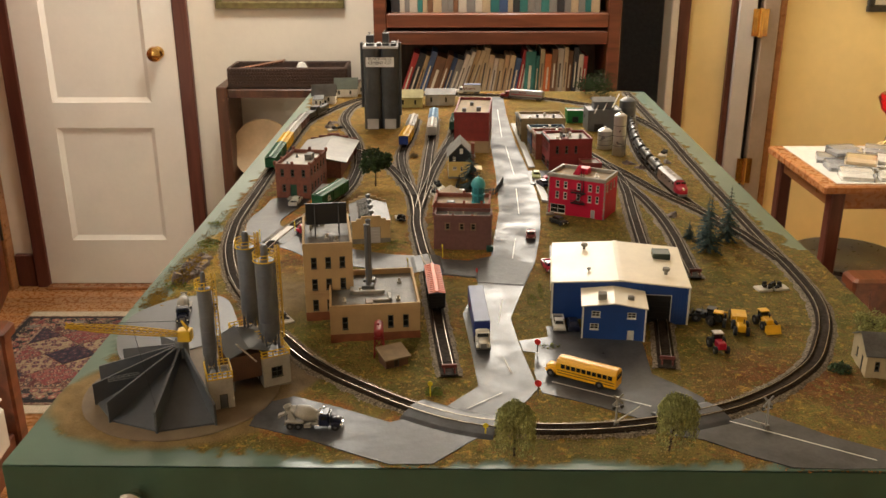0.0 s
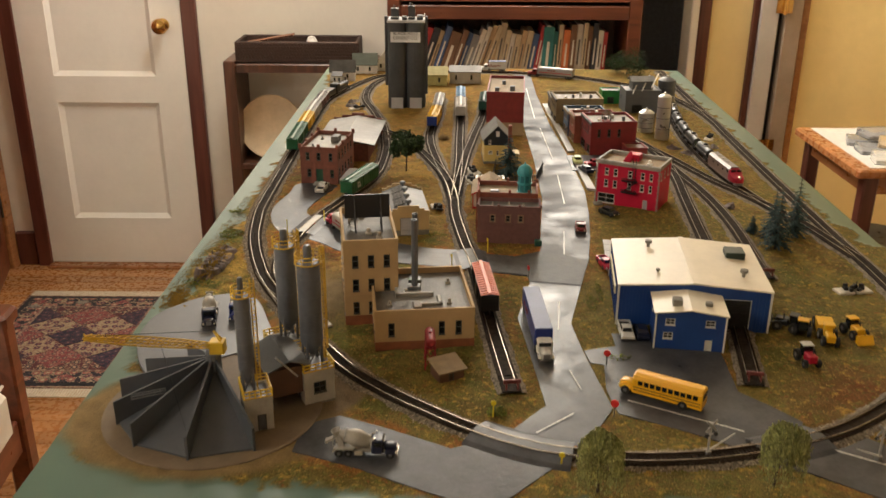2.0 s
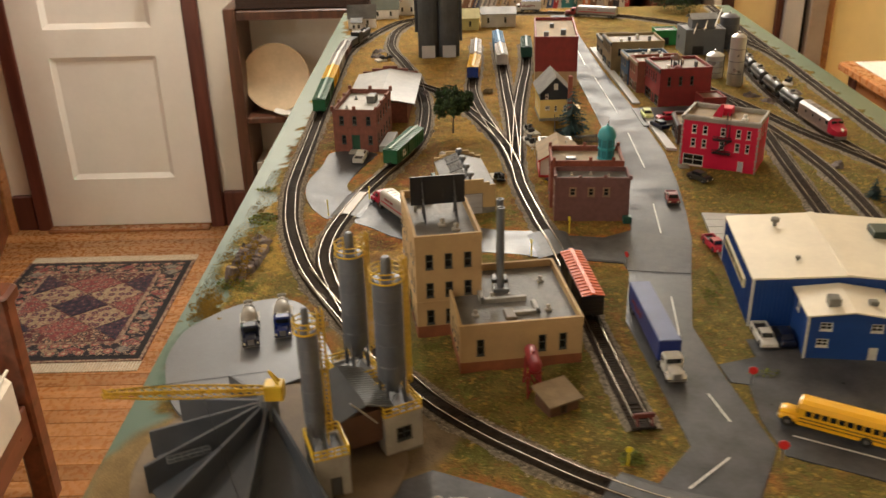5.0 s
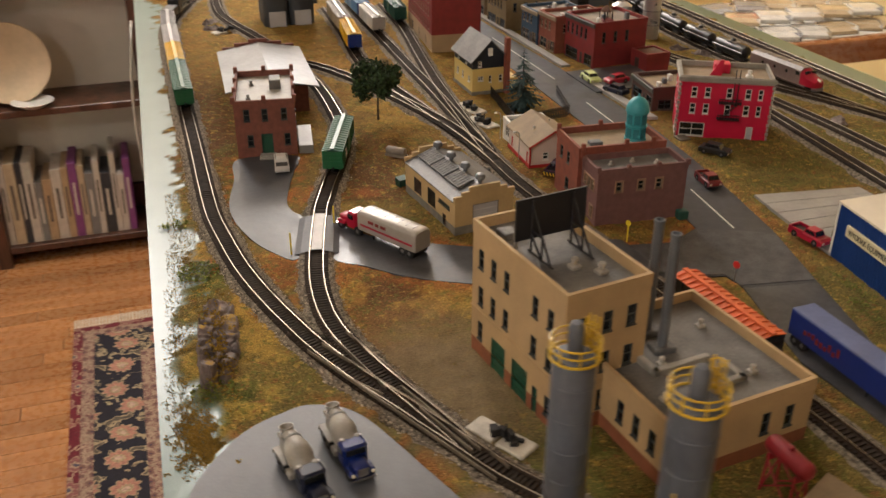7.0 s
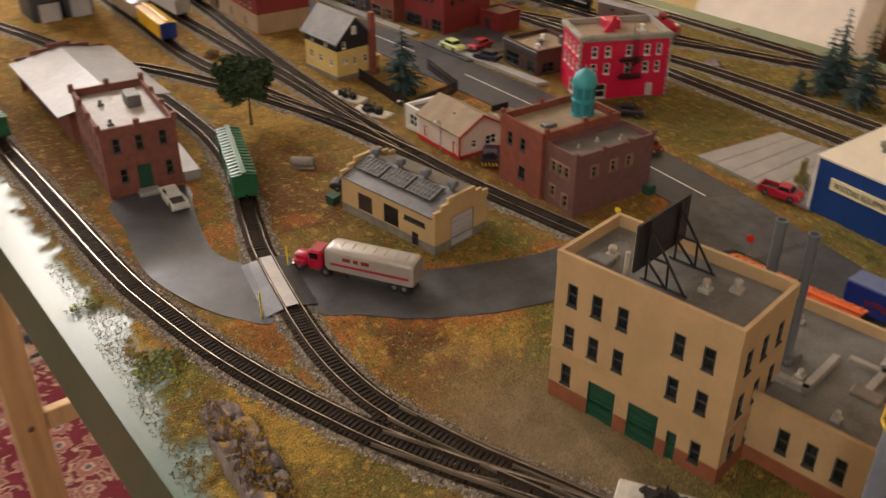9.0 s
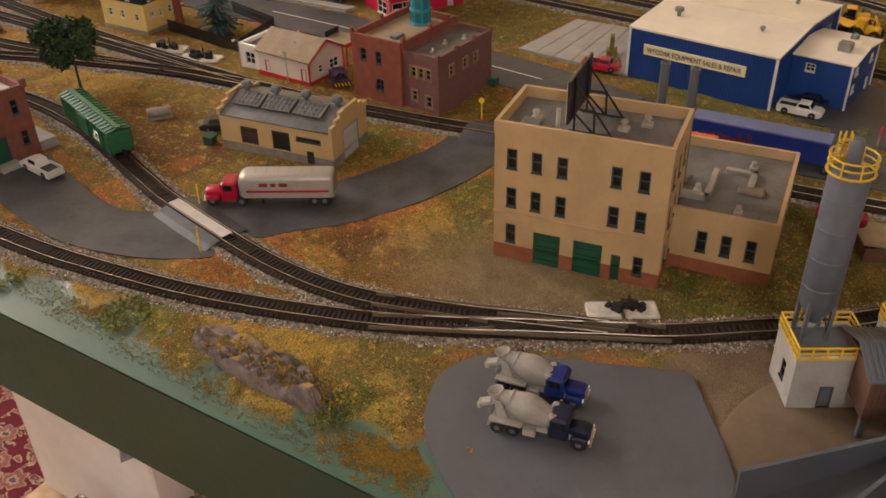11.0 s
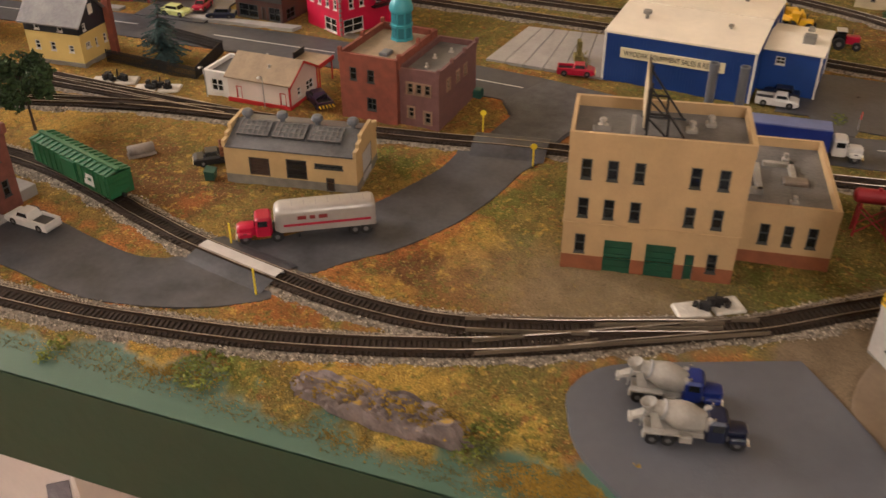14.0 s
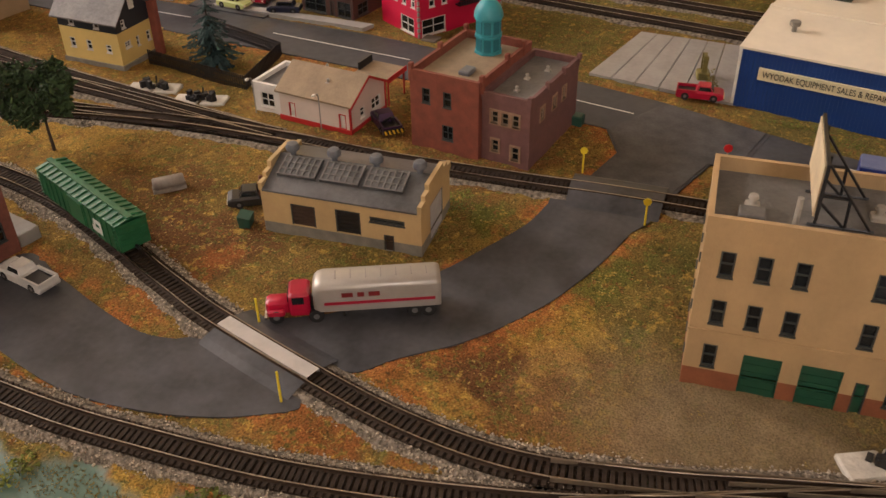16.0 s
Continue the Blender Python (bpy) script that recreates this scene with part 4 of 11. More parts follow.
ROADS = {
    "main_street": [(-0.020, 0.355), (0.030, 0.347), (0.047, 0.417), (0.057, 0.484), (0.066, 0.561), (0.072, 0.65), (0.069, 0.80), (0.058, 1.02), (0.054, 1.25), (0.056, 1.47), (0.022, 1.485), (0.020, 1.25), (0.014, 1.0), (0.016, 0.80), (0.014, 0.62), (0.000, 0.475), (-0.003, 0.440), (-0.030, 0.425), (-0.070, 0.432), (-0.071, 0.384), (-0.022, 0.372)],
    "lower_street": [(-0.058, 0.079), (0.000, 0.067), (0.027, 0.119), (0.016, 0.203), (0.011, 0.264), (0.030, 0.3468), (-0.020, 0.3548), (-0.037, 0.274), (-0.030, 0.198), (-0.024, 0.122)],
    "cross_street": [(-0.090, 0.390), (-0.110, 0.3935), (-0.141, 0.399), (-0.183, 0.412), (-0.220, 0.433), (-0.244, 0.456), (-0.262, 0.474), (-0.250, 0.521), (-0.240, 0.512), (-0.225, 0.494), (-0.181, 0.468), (-0.153, 0.456), (-0.124, 0.445), (-0.100, 0.442), (-0.088, 0.439)],
    "depot_lot": [(-0.284, 0.480), (-0.300, 0.494), (-0.312, 0.520), (-0.320, 0.555), (-0.320, 0.585), (-0.312, 0.627), (-0.304, 0.672), (-0.255, 0.666), (-0.262, 0.635), (-0.272, 0.600), (-0.278, 0.570), (-0.275, 0.552), (-0.270, 0.538)],
    "plant_drive": [(-0.208, 0.056), (-0.160, 0.037), (-0.114, 0.013), (-0.092, 0.003), (-0.060, 0.004), (-0.046, 0.019), (-0.021, 0.046), (-0.060, 0.060), (-0.080, 0.070), (-0.096, 0.062), (-0.140, 0.085), (-0.180, 0.103), (-0.205, 0.09)],
    "shop_lot": [(0.030, 0.112), (0.075, 0.090), (0.105, 0.071), (0.125, 0.078), (0.160, 0.091), (0.166, 0.104), (0.150, 0.125), (0.130, 0.147), (0.133, 0.205), (0.130, 0.24), (0.045, 0.245), (0.045, 0.221), (0.0165, 0.212), (0.0190, 0.190), (0.030, 0.187), (0.026, 0.146)],
    "corner_road": [(0.120, 0.048), (0.152, 0.058), (0.185, 0.072), (0.205, 0.084), (0.250, 0.046), (0.320, 0.004), (0.240, 0.0015), (0.205, 0.003), (0.179, 0.018), (0.149, 0.040)],
}
PADS = {"loading_apron": [(0.070, 0.476), (0.158, 0.464), (0.160, 0.389), (0.062, 0.376), (0.059, 0.43)]}
PLANT_PAD = spline([(-0.322, 0.312), (-0.305, 0.315), (-0.283, 0.300), (-0.262, 0.250), (-0.2505, 0.2195), (-0.2497, 0.2172), (-0.2515, 0.2155), (-0.289, 0.1885), (-0.314, 0.173), (-0.335, 0.154), (-0.355, 0.175), (-0.371, 0.22), (-0.372, 0.251), (-0.367, 0.271), (-0.352, 0.292), (-0.338, 0.305)], 0.004, True)


def seg_dist(P, line, closed):
    """Distance of each plan point from a line of points."""
    q = np.array([(p[0], p[1]) for p in line])
    a, b_ = (q, np.roll(q, -1, 0)) if closed else (q[:-1], q[1:])
    best = np.full(len(P), 9.0)
    for s, e in zip(a, b_):
        d = e - s
        t = np.clip(((P - s) @ d) / max(d @ d, 1e-12), 0, 1)
        best = np.minimum(best, np.linalg.norm(P - s - t[:, None] * d, axis=1))
    return best


def inside(P, poly):
    q = [(p[0], p[1]) for p in poly]
    c = np.zeros(len(P), bool)
    for (x0, y0), (x1, y1) in zip(q, q[1:] + q[:1]):
        if y0 != y1:
            c ^= ((y0 > P[:, 1]) != (y1 > P[:, 1])) & (P[:, 0] < (x1 - x0) * (P[:, 1] - y0) / (y1 - y0) + x0)
    return c


def ground_noise(P, scale, seed):
    return np.array([noise.fractal((x * scale + seed, y * scale, seed), 1.0, 2.0, 4) for x, y in P])


NX, NY = 230, 454
gx, gy = np.meshgrid(np.linspace(-HW, HW, NX), np.linspace(0, LEN, NY))
P = np.stack([gx.ravel(), gy.ravel()], 1)
n_big, n_mid, n_fine = ground_noise(P, 9, 1.7), ground_noise(P, 30, 5.1), ground_noise(P, 95, 9.3)
road_d = np.full(len(P), 9.0)
road_in = np.zeros(len(P), bool)
for r in list(ROADS.values()) + list(PADS.values()) + [PLANT_PAD]:
    road_d = np.minimum(road_d, seg_dist(P, r, True))
    road_in |= inside(P, r)
track_d = np.full(len(P), 9.0)
for line in TRACKS.values():
    track_d = np.minimum(track_d, seg_dist(P, spline(line, 0.012), False))
X, Y = P[:, 0], P[:, 1]


def blend(a, b_, w):
    return a * (1 - w[:, None]) + np.array(b_) * w[:, None]


def step(v, lo, hi):
    t = np.clip((v - lo) / (hi - lo), 0, 1)
    return t * t * (3 - 2 * t)


col = np.tile(np.array((0.205, 0.150, 0.048)), (len(P), 1))
col = blend(col, (0.27, 0.155, 0.040), step(Y + n_big * 0.25, 0.45, 0.8) * 0.8)
col = blend(col, (0.13, 0.125, 0.035), step(n_mid + 0.25 * n_big, 0.05, 0.4) * np.where(Y < 0.42, 0.85, 0.45))
col = blend(col, (0.28, 0.20, 0.055), step(n_big - 0.3 * n_mid, 0.0, 0.35) * 0.7)
brown = step(n_big + 0.4 * n_mid, 0.12, 0.4) * np.where((X < -0.05) & (Y > 0.35) & (Y < 0.75), 0.75, 0.45)
col = blend(col, (0.165, 0.078, 0.032), brown)
fr = np.exp(-(((X + 0.215) / 0.035) ** 2 + ((Y - 0.43) / 0.025) ** 2))
col = blend(col, (0.16, 0.068, 0.03), np.clip(fr * 1.1 + n_mid * 0.3, 0, 1) * (fr > 0.15))
brickside = np.exp(-(((X + 0.32) / 0.03) ** 2 + ((Y - 0.78) / 0.13) ** 2))
col = blend(col, (0.105, 0.05, 0.024), np.clip(brickside * 1.3, 0, 1) * 0.8)
right = np.exp(-(((X - 0.25) / 0.07) ** 2 + ((Y - 0.14) / 0.05) ** 2))
col = blend(col, (0.20, 0.075, 0.03), np.clip(right * 1.0 + 0.5 * n_mid, 0, 1) * (right > 0.2))
# patches of scattered foam: brown, rust, straw yellow and green
SOILS = {"brown": (0.135, 0.068, 0.032), "rust": (0.26, 0.105, 0.036), "straw": (0.42, 0.280, 0.062), "green": (0.115, 0.135, 0.030)}
for kind_, px_, py_, ru, rv, amount in (("brown", -0.205, 0.585, 0.040, 0.050, 0.9), ("brown", -0.180, 0.645, 0.030, 0.035, 0.7), ("rust", -0.215, 0.575, 0.016, 0.012, 0.9), ("brown", -0.240, 0.417, 0.028, 0.020, 0.9), ("green", -0.155, 0.392, 0.026, 0.016, 0.75), ("green", -0.130, 0.462, 0.016, 0.012, 0.9), ("straw", -0.200, 0.397, 0.030, 0.014, 0.6), ("green", -0.236, 0.372, 0.022, 0.013, 0.55), ("straw", -0.262, 0.430, 0.012, 0.022, 0.5), ("rust", -0.298, 0.455, 0.020, 0.024, 0.9), ("straw", -0.352, 0.515, 0.012, 0.022, 0.9), ("green", -0.346, 0.470, 0.020, 0.022, 0.8), ("straw", -0.322, 0.395, 0.014, 0.035, 0.75), ("straw", -0.322, 0.337, 0.013, 0.014, 0.6), ("green", -0.335, 0.338, 0.010, 0.016, 0.75), ("straw", -0.356, 0.308, 0.012, 0.013, 1.0), ("straw", -0.338, 0.324, 0.012, 0.010, 0.9), ("straw", -0.362, 0.372, 0.006, 0.030, 0.9), ("straw", -0.326, 0.430, 0.010, 0.030, 0.9), ("straw", -0.150, 0.740, 0.030, 0.035, 0.5), ("green", -0.200, 0.222, 0.018, 0.040, 0.5), ("green", -0.290, 0.690, 0.018, 0.024, 0.5)):
    near = np.exp(-(((X - px_) / ru) ** 2 + ((Y - py_) / rv) ** 2))
    col = blend(col, SOILS[kind_], step(near + 0.45 * n_mid + 0.35 * n_fine, 0.28, 0.62) * (near > 0.08) * amount)
gravel = np.exp(-(((X + 0.232) / 0.04) ** 2 + ((Y - 0.315) / 0.06) ** 2))
col = blend(col, (0.27, 0.19, 0.115), np.clip(gravel * 1.6 + 0.25 * n_mid, 0, 1) * (gravel > 0.08))
orange = np.clip(1 - (road_d - 0.002) / 0.013, 0, 1) * step(n_mid + 0.5 * n_fine, -0.12, 0.25) * np.where(X < 0.03, 1.0, 0.5) * np.where((X > -0.04) & (X < 0.05) & (Y > 0.1) & (Y < 0.36), 0.2, 1)
orange = np.maximum(orange, np.clip(1 - (track_d - 0.010) / 0.02, 0, 1) * step(n_mid, 0.1, 0.4) * (X < -0.2) * (Y > 0.4) * (Y < 0.6))
col = blend(col, (0.36, 0.145, 0.046), orange)
dirt = step(-(((X + 0.28) / 0.105) ** 2 + ((Y - 0.10) / 0.078) ** 2) + n_mid * 0.12, -1.15, -0.85)
col = blend(col, (0.31, 0.205, 0.105), dirt)
plant = np.maximum(step(-(((X + 0.235) / 0.075) ** 2 + ((Y - 0.15) / 0.062) ** 2), -1.1, -0.9), step(-(((X + 0.245) / 0.024) ** 2 + ((Y - 0.200) / 0.030) ** 2), -1.2, -0.8))
plant = np.maximum(plant, inside(P, [(-0.244, 0.222), (-0.230, 0.203), (-0.216, 0.186), (-0.205, 0.170), (-0.300, 0.165), (-0.308, 0.174)]).astype(float))
col = blend(col, (0.235, 0.165, 0.112), plant)
lot = step(-(((X - 0.325) / 0.06) ** 2 + ((Y - 0.085) / 0.03) ** 2), -1.1, -0.8)
col = blend(col, (0.20, 0.10, 0.05), lot * 0.9)
# bare green paint along the edges
ed = np.minimum(X + HW, np.where(Y > 0.47, HW - X, 1.0))
lim = np.where(X < 0, np.interp(Y, [0, 0.10, 0.16, 0.30, 0.34, 0.50, 0.56, 0.62, 1.30, 1.36, 1.51], [0.040, 0.018, 0.026, 0.028, 0.017, 0.026, 0.030, 0.030, 0.030, 0.018, 0.012]), np.interp(Y, [0.40, 0.47, 0.6, 1.5], [0.0, 0.012, 0.033, 0.033]))
paint = step(lim - ed + n_mid * 0.020 + n_fine * 0.010, -0.003, 0.003)
paint = np.maximum(paint, step(np.interp(X, [-0.38, -0.30, -0.22, -0.1, 0.1, 0.35], [0.05, 0.032, 0.022, 0.004, 0.007, 0.003]) - Y + n_mid * 0.01 + n_fine * 0.006, -0.002, 0.002))
paint *= 1 - dirt * (Y > 0.02)
tone = blend(np.tile(np.array((0.70, 0.74, 0.66)), (len(P), 1)), (0.87, 0.80, 0.68), step(Y + 0.1 * n_big, 0.30, 0.45) * step(-X, -0.12, -0.02))
col *= tone * (1 + 0.22 * n_fine)[:, None]
turf = 1 - paint
z = np.clip(0.0008 + turf * (0.0011 + 0.0008 * n_mid + 0.0010 * n_fine), 0.0004, 0.0034)
z = np.where(road_in | (track_d < 0.008), np.minimum(z, 0.0012), z)
z = np.where(road_in & (road_d > 0.003), np.minimum(z, 0.0008), np.where(road_d < 0.003, 0.0016 + 0.0006 * n_fine, z))
me = bpy.data.meshes.new("ground")
idx = np.arange(NX * NY).reshape(NY, NX)
quads = np.stack([idx[:-1, :-1], idx[:-1, 1:], idx[1:, 1:], idx[1:, :-1]], -1).reshape(-1, 4)
me.from_pydata(np.stack([X, Y, z], 1).tolist(), [], quads.tolist())
at = me.color_attributes.new("soil", "FLOAT_COLOR", "POINT")
at.data.foreach_set("color", np.concatenate([np.clip(col, 0.005, 0.9), paint[:, None]], 1).astype(np.float32).ravel())
mask = me.attributes.new("flock", "FLOAT", "POINT")
mask.data.foreach_set("value", ((1 - paint) * (1 - dirt) * (1 - plant) * (1 - 0.85 * np.clip(gravel * 1.6, 0, 1))).astype(np.float32))
gm = bpy.data.materials.new("ground_turf_and_paint")
gm.use_nodes = True
n, l = gm.node_tree.nodes, gm.node_tree.links
bs = n["Principled BSDF"]
ca = n.new("ShaderNodeAttribute")
ca.attribute_name = "soil"
tc = n.new("ShaderNodeTexCoord")
fine = n.new("ShaderNodeTexNoise")
fine.inputs["Scale"].default_value, fine.inputs["Detail"].default_value = 1150, 5
l.new(tc.outputs["Object"], fine.inputs["Vector"])
vr = n.new("ShaderNodeMapRange")
vr.inputs[1].default_value, vr.inputs[2].default_value, vr.inputs[3].default_value, vr.inputs[4].default_value = 0.30, 0.70, 0.42, 1.60
l.new(fine.outputs["Fac"], vr.inputs[0])
mul = n.new("ShaderNodeMixRGB")
mul.blend_type = "MULTIPLY"
mul.inputs[0].default_value = 1.0
fk = n.new("ShaderNodeAttribute")
fk.attribute_name = "flock"
sown = ca.outputs["Color"]
# handfuls of green, rust, straw and dark foam sown through the turf
for sc_, seed_, lo_, hi_, tint in ((210, 0.0, 0.54, 0.60, (0.125, 0.135, 0.030)), (170, 3.0, 0.57, 0.63, (0.42, 0.27, 0.055)), (190, 7.0, 0.59, 0.64, (0.21, 0.082, 0.030)), (320, 11.0, 0.58, 0.63, (0.060, 0.056, 0.020)), (520, 17.0, 0.60, 0.65, (0.50, 0.37, 0.12))):
    mp = n.new("ShaderNodeMapping")
    mp.inputs["Location"].default_value = (seed_, seed_ * 0.7, seed_)
    l.new(tc.outputs["Object"], mp.inputs[0])
    nz = n.new("ShaderNodeTexNoise")
    nz.inputs["Scale"].default_value, nz.inputs["Detail"].default_value, nz.inputs["Roughness"].default_value = sc_, 6, 0.62
    l.new(mp.outputs[0], nz.inputs["Vector"])
    cut = n.new("ShaderNodeMapRange")
    cut.inputs[1].default_value, cut.inputs[2].default_value, cut.inputs[4].default_value = lo_, hi_, 0.62
    l.new(nz.outputs["Fac"], cut.inputs[0])
    amt = n.new("ShaderNodeMath")
    amt.operation = "MULTIPLY"
    l.new(cut.outputs[0], amt.inputs[0])
    l.new(fk.outputs["Fac"], amt.inputs[1])
    sow = n.new("ShaderNodeMixRGB")
    l.new(amt.outputs[0], sow.inputs[0])
    l.new(sown, sow.inputs[1])
    sow.inputs[2].default_value = (*tint, 1)
    sown = sow.outputs[0]
l.new(sown, mul.inputs[1])
calm = n.new("ShaderNodeMapRange")
calm.inputs[3].default_value, calm.inputs[4].default_value = 0.50, 1.0
l.new(fk.outputs["Fac"], calm.inputs[0])
grain = n.new("ShaderNodeMixRGB")
grain.inputs[1].default_value = (1, 1, 1, 1)
l.new(calm.outputs[0], grain.inputs[0])
l.new(vr.outputs[0], grain.inputs[2])
l.new(grain.outputs[0], mul.inputs[2])
pn = n.new("ShaderNodeTexNoise")
pn.inputs["Scale"].default_value, pn.inputs["Detail"].default_value = 16, 5
l.new(tc.outputs["Object"], pn.inputs["Vector"])
pr = n.new("ShaderNodeValToRGB")
pr.color_ramp.elements[0].color, pr.color_ramp.elements[1].color = (0.045, 0.100, 0.070, 1), (0.085, 0.155, 0.112, 1)
l.new(pn.outputs["Fac"], pr.inputs[0])
mx = n.new("ShaderNodeMixRGB")
l.new(ca.outputs["Alpha"], mx.inputs[0])
l.new(mul.outputs[0], mx.inputs[1])
l.new(pr.outputs[0], mx.inputs[2])
l.new(mx.outputs[0], bs.inputs["Base Color"])
rr = n.new("ShaderNodeMapRange")
rr.inputs[3].default_value, rr.inputs[4].default_value = 0.95, 0.30
l.new(ca.outputs["Alpha"], rr.inputs[0])
l.new(rr.outputs[0], bs.inputs["Roughness"])
sp = n.new("ShaderNodeMapRange")
sp.inputs[3].default_value, sp.inputs[4].default_value = 0.1, 0.5
l.new(ca.outputs["Alpha"], sp.inputs[0])
l.new(sp.outputs[0], bs.inputs["Specular IOR Level"])
bd = n.new("ShaderNodeMapRange")
bd.inputs[3].default_value, bd.inputs[4].default_value = 0.0008, 0.00004
l.new(ca.outputs["Alpha"], bd.inputs[0])
bp = n.new("ShaderNodeBump")
l.new(bd.outputs[0], bp.inputs["Distance"])
l.new(fine.outputs["Fac"], bp.inputs["Height"])
l.new(bp.outputs[0], bs.inputs["Normal"])
me.materials.append(gm)
for p in me.polygons:
    p.use_smooth = True
ground = tagged(new("ground", me), "scenic turf, earth and bare green paint on the table top", kind="structure")

# flocked tufts
TUFT = mat("olive_flock", (0.17, 0.145, 0.036), 0.95, var=0.5, scale=35, other=(0.40, 0.275, 0.065), island=0.6)
BUSHG = mat("green_flock", (0.15, 0.175, 0.028), 0.95, var=0.5, scale=60, island=0.4)
ORANGE = mat("orange_flock", (0.42, 0.165, 0.042), 0.95, var=0.4, scale=60, island=0.4)


def tufts(name, spots, size, material, label, rng):
    b = B()
    for x, y in spots:
        for _ in range(2):
            r = size * rng.uniform(0.5, 1.3)
            cx, cy = x + rng.gauss(0, size), y + rng.gauss(0, size)
            base = [b.v((cx + r * math.cos(a), cy + r * math.sin(a), 0.001)) for a in [rng.uniform(0, 2) + i * 1.57 for i in range(4)]]
            top = b.v((cx + rng.gauss(0, r * 0.4), cy + rng.gauss(0, r * 0.4), 0.0012 + r * rng.uniform(0.35, 0.9)))
            for i in range(4):
                b.bm.faces.new((base[i], base[(i + 1) % 4], top))
    return solid(name, b, material, label, "turf", kind="stuff")


rng = random.Random(21)
free = np.where((road_d > 0.004) & ~road_in & (track_d > 0.014) & (paint < 0.3) & (dirt < 0.3) & (plant < 0.3))[0]
jit = lambda k: (X[k] + rng.uniform(-0.0025, 0.0025), Y[k] + rng.uniform(-0.0025, 0.0025))
near = free[(Y[free] < 0.75)]
tufts("turf_tufts", [jit(k) for k in rng.choices(list(near), k=42000)], 0.00036, TUFT, "short olive and straw coloured flock", rng)
thin = np.where((paint > 0.3) & (Y < 0.62) & (Y > 0.26) & (X < -0.3) & (ed < lim + 0.004) & (ed > lim - 0.014) & (track_d > 0.014) & ~road_in)[0]
tufts("scattered_flock", [jit(k) for k in rng.choices(list(thin), k=2600)], 0.00030, TUFT, "thinly scattered straw flock on the bare paint", rng)
g_ok = [k for k in free if n_mid[k] > 0.10]
tufts("green_tufts", [jit(k) for k in rng.choices(g_ok, k=6000)], 0.0005, BUSHG, "small green foam tufts", rng)
o_ok = [k for k in near if orange[k] > 0.5]
tufts("orange_tufts", [jit(k) for k in rng.sample(o_ok, min(2400, len(o_ok)))], 0.0006, ORANGE, "orange brown weeds along the road edges", rng)


verge = []
for poly in list(ROADS.values()):
    for p in spline(poly, 0.0012, True):
        q = Vector((p.x + rng.gauss(0, 0.0016), p.y + rng.gauss(0, 0.0016)))
        verge.append(q)
pv = np.array([(q.x, q.y) for q in verge])
keep = np.ones(len(pv), bool)
for poly in ROADS.values():
    keep &= ~inside(pv, poly) | (seg_dist(pv, poly, True) < 0.0007)
for line in TRACKS.values():
    keep &= seg_dist(pv, spline(line, 0.012), False) > 0.012
verge = [(q.x, q.y) for q, k in zip(verge, keep) if k]
tufts("verge_weeds", verge[::2], 0.0009, ORANGE, "rust brown weeds at the road edge", rng)
tufts("verge_grass", verge[1::2], 0.0007, TUFT, "straw and olive flock at the road edge", rng)


def clump(x, y, rx, ry, h, material, label, name="shrub", count=90):
    """A bush of many small leaf clumps with an uneven outline."""
    b = B()
    rg = random.Random(int((x + 3) * 10000) + int(y * 777))
    for _ in range(count * 3):
        a, q, u = rg.uniform(0, 6.28), math.sqrt(rg.random()), rg.random()
        c = Vector((x + rx * q * math.cos(a), y + ry * q * math.sin(a), 0.001 + h * u * (1 - 0.6 * q)))
        r = min(rx, ry, h) * rg.uniform(0.07, 0.18)
        t = [b.v(c + Vector((rg.gauss(0, r), rg.gauss(0, r), abs(rg.gauss(0, r))))) for _ in range(4)]
        for f in ((0, 1, 2), (0, 2, 3), (0, 3, 1), (1, 3, 2)):
            b.bm.faces.new([t[i] for i in f])
    return solid(name, b, material, label, "bush")


# ---- track ----
G = 0.0046


def side(pts, off):
    out = []
    for i, p in enumerate(pts):
        d = pts[min(i + 1, len(pts) - 1)] - pts[max(i - 1, 0)]
        nrm = Vector((d.y, -d.x, 0)).normalized()
        out.append(p + nrm * off)
    return out


def ribbon(b, pts, prof):
    """Sweep a cross-section of (offset, z) along pts."""
    rows = [[b.v((*q.xy, zz)) for q in side(pts, o)] for o, zz in prof]
    for r0, r1 in zip(rows, rows[1:]):
        for i in range(len(pts) - 1):
            b.bm.faces.new((r0[i], r0[i + 1], r1[i + 1], r1[i]))


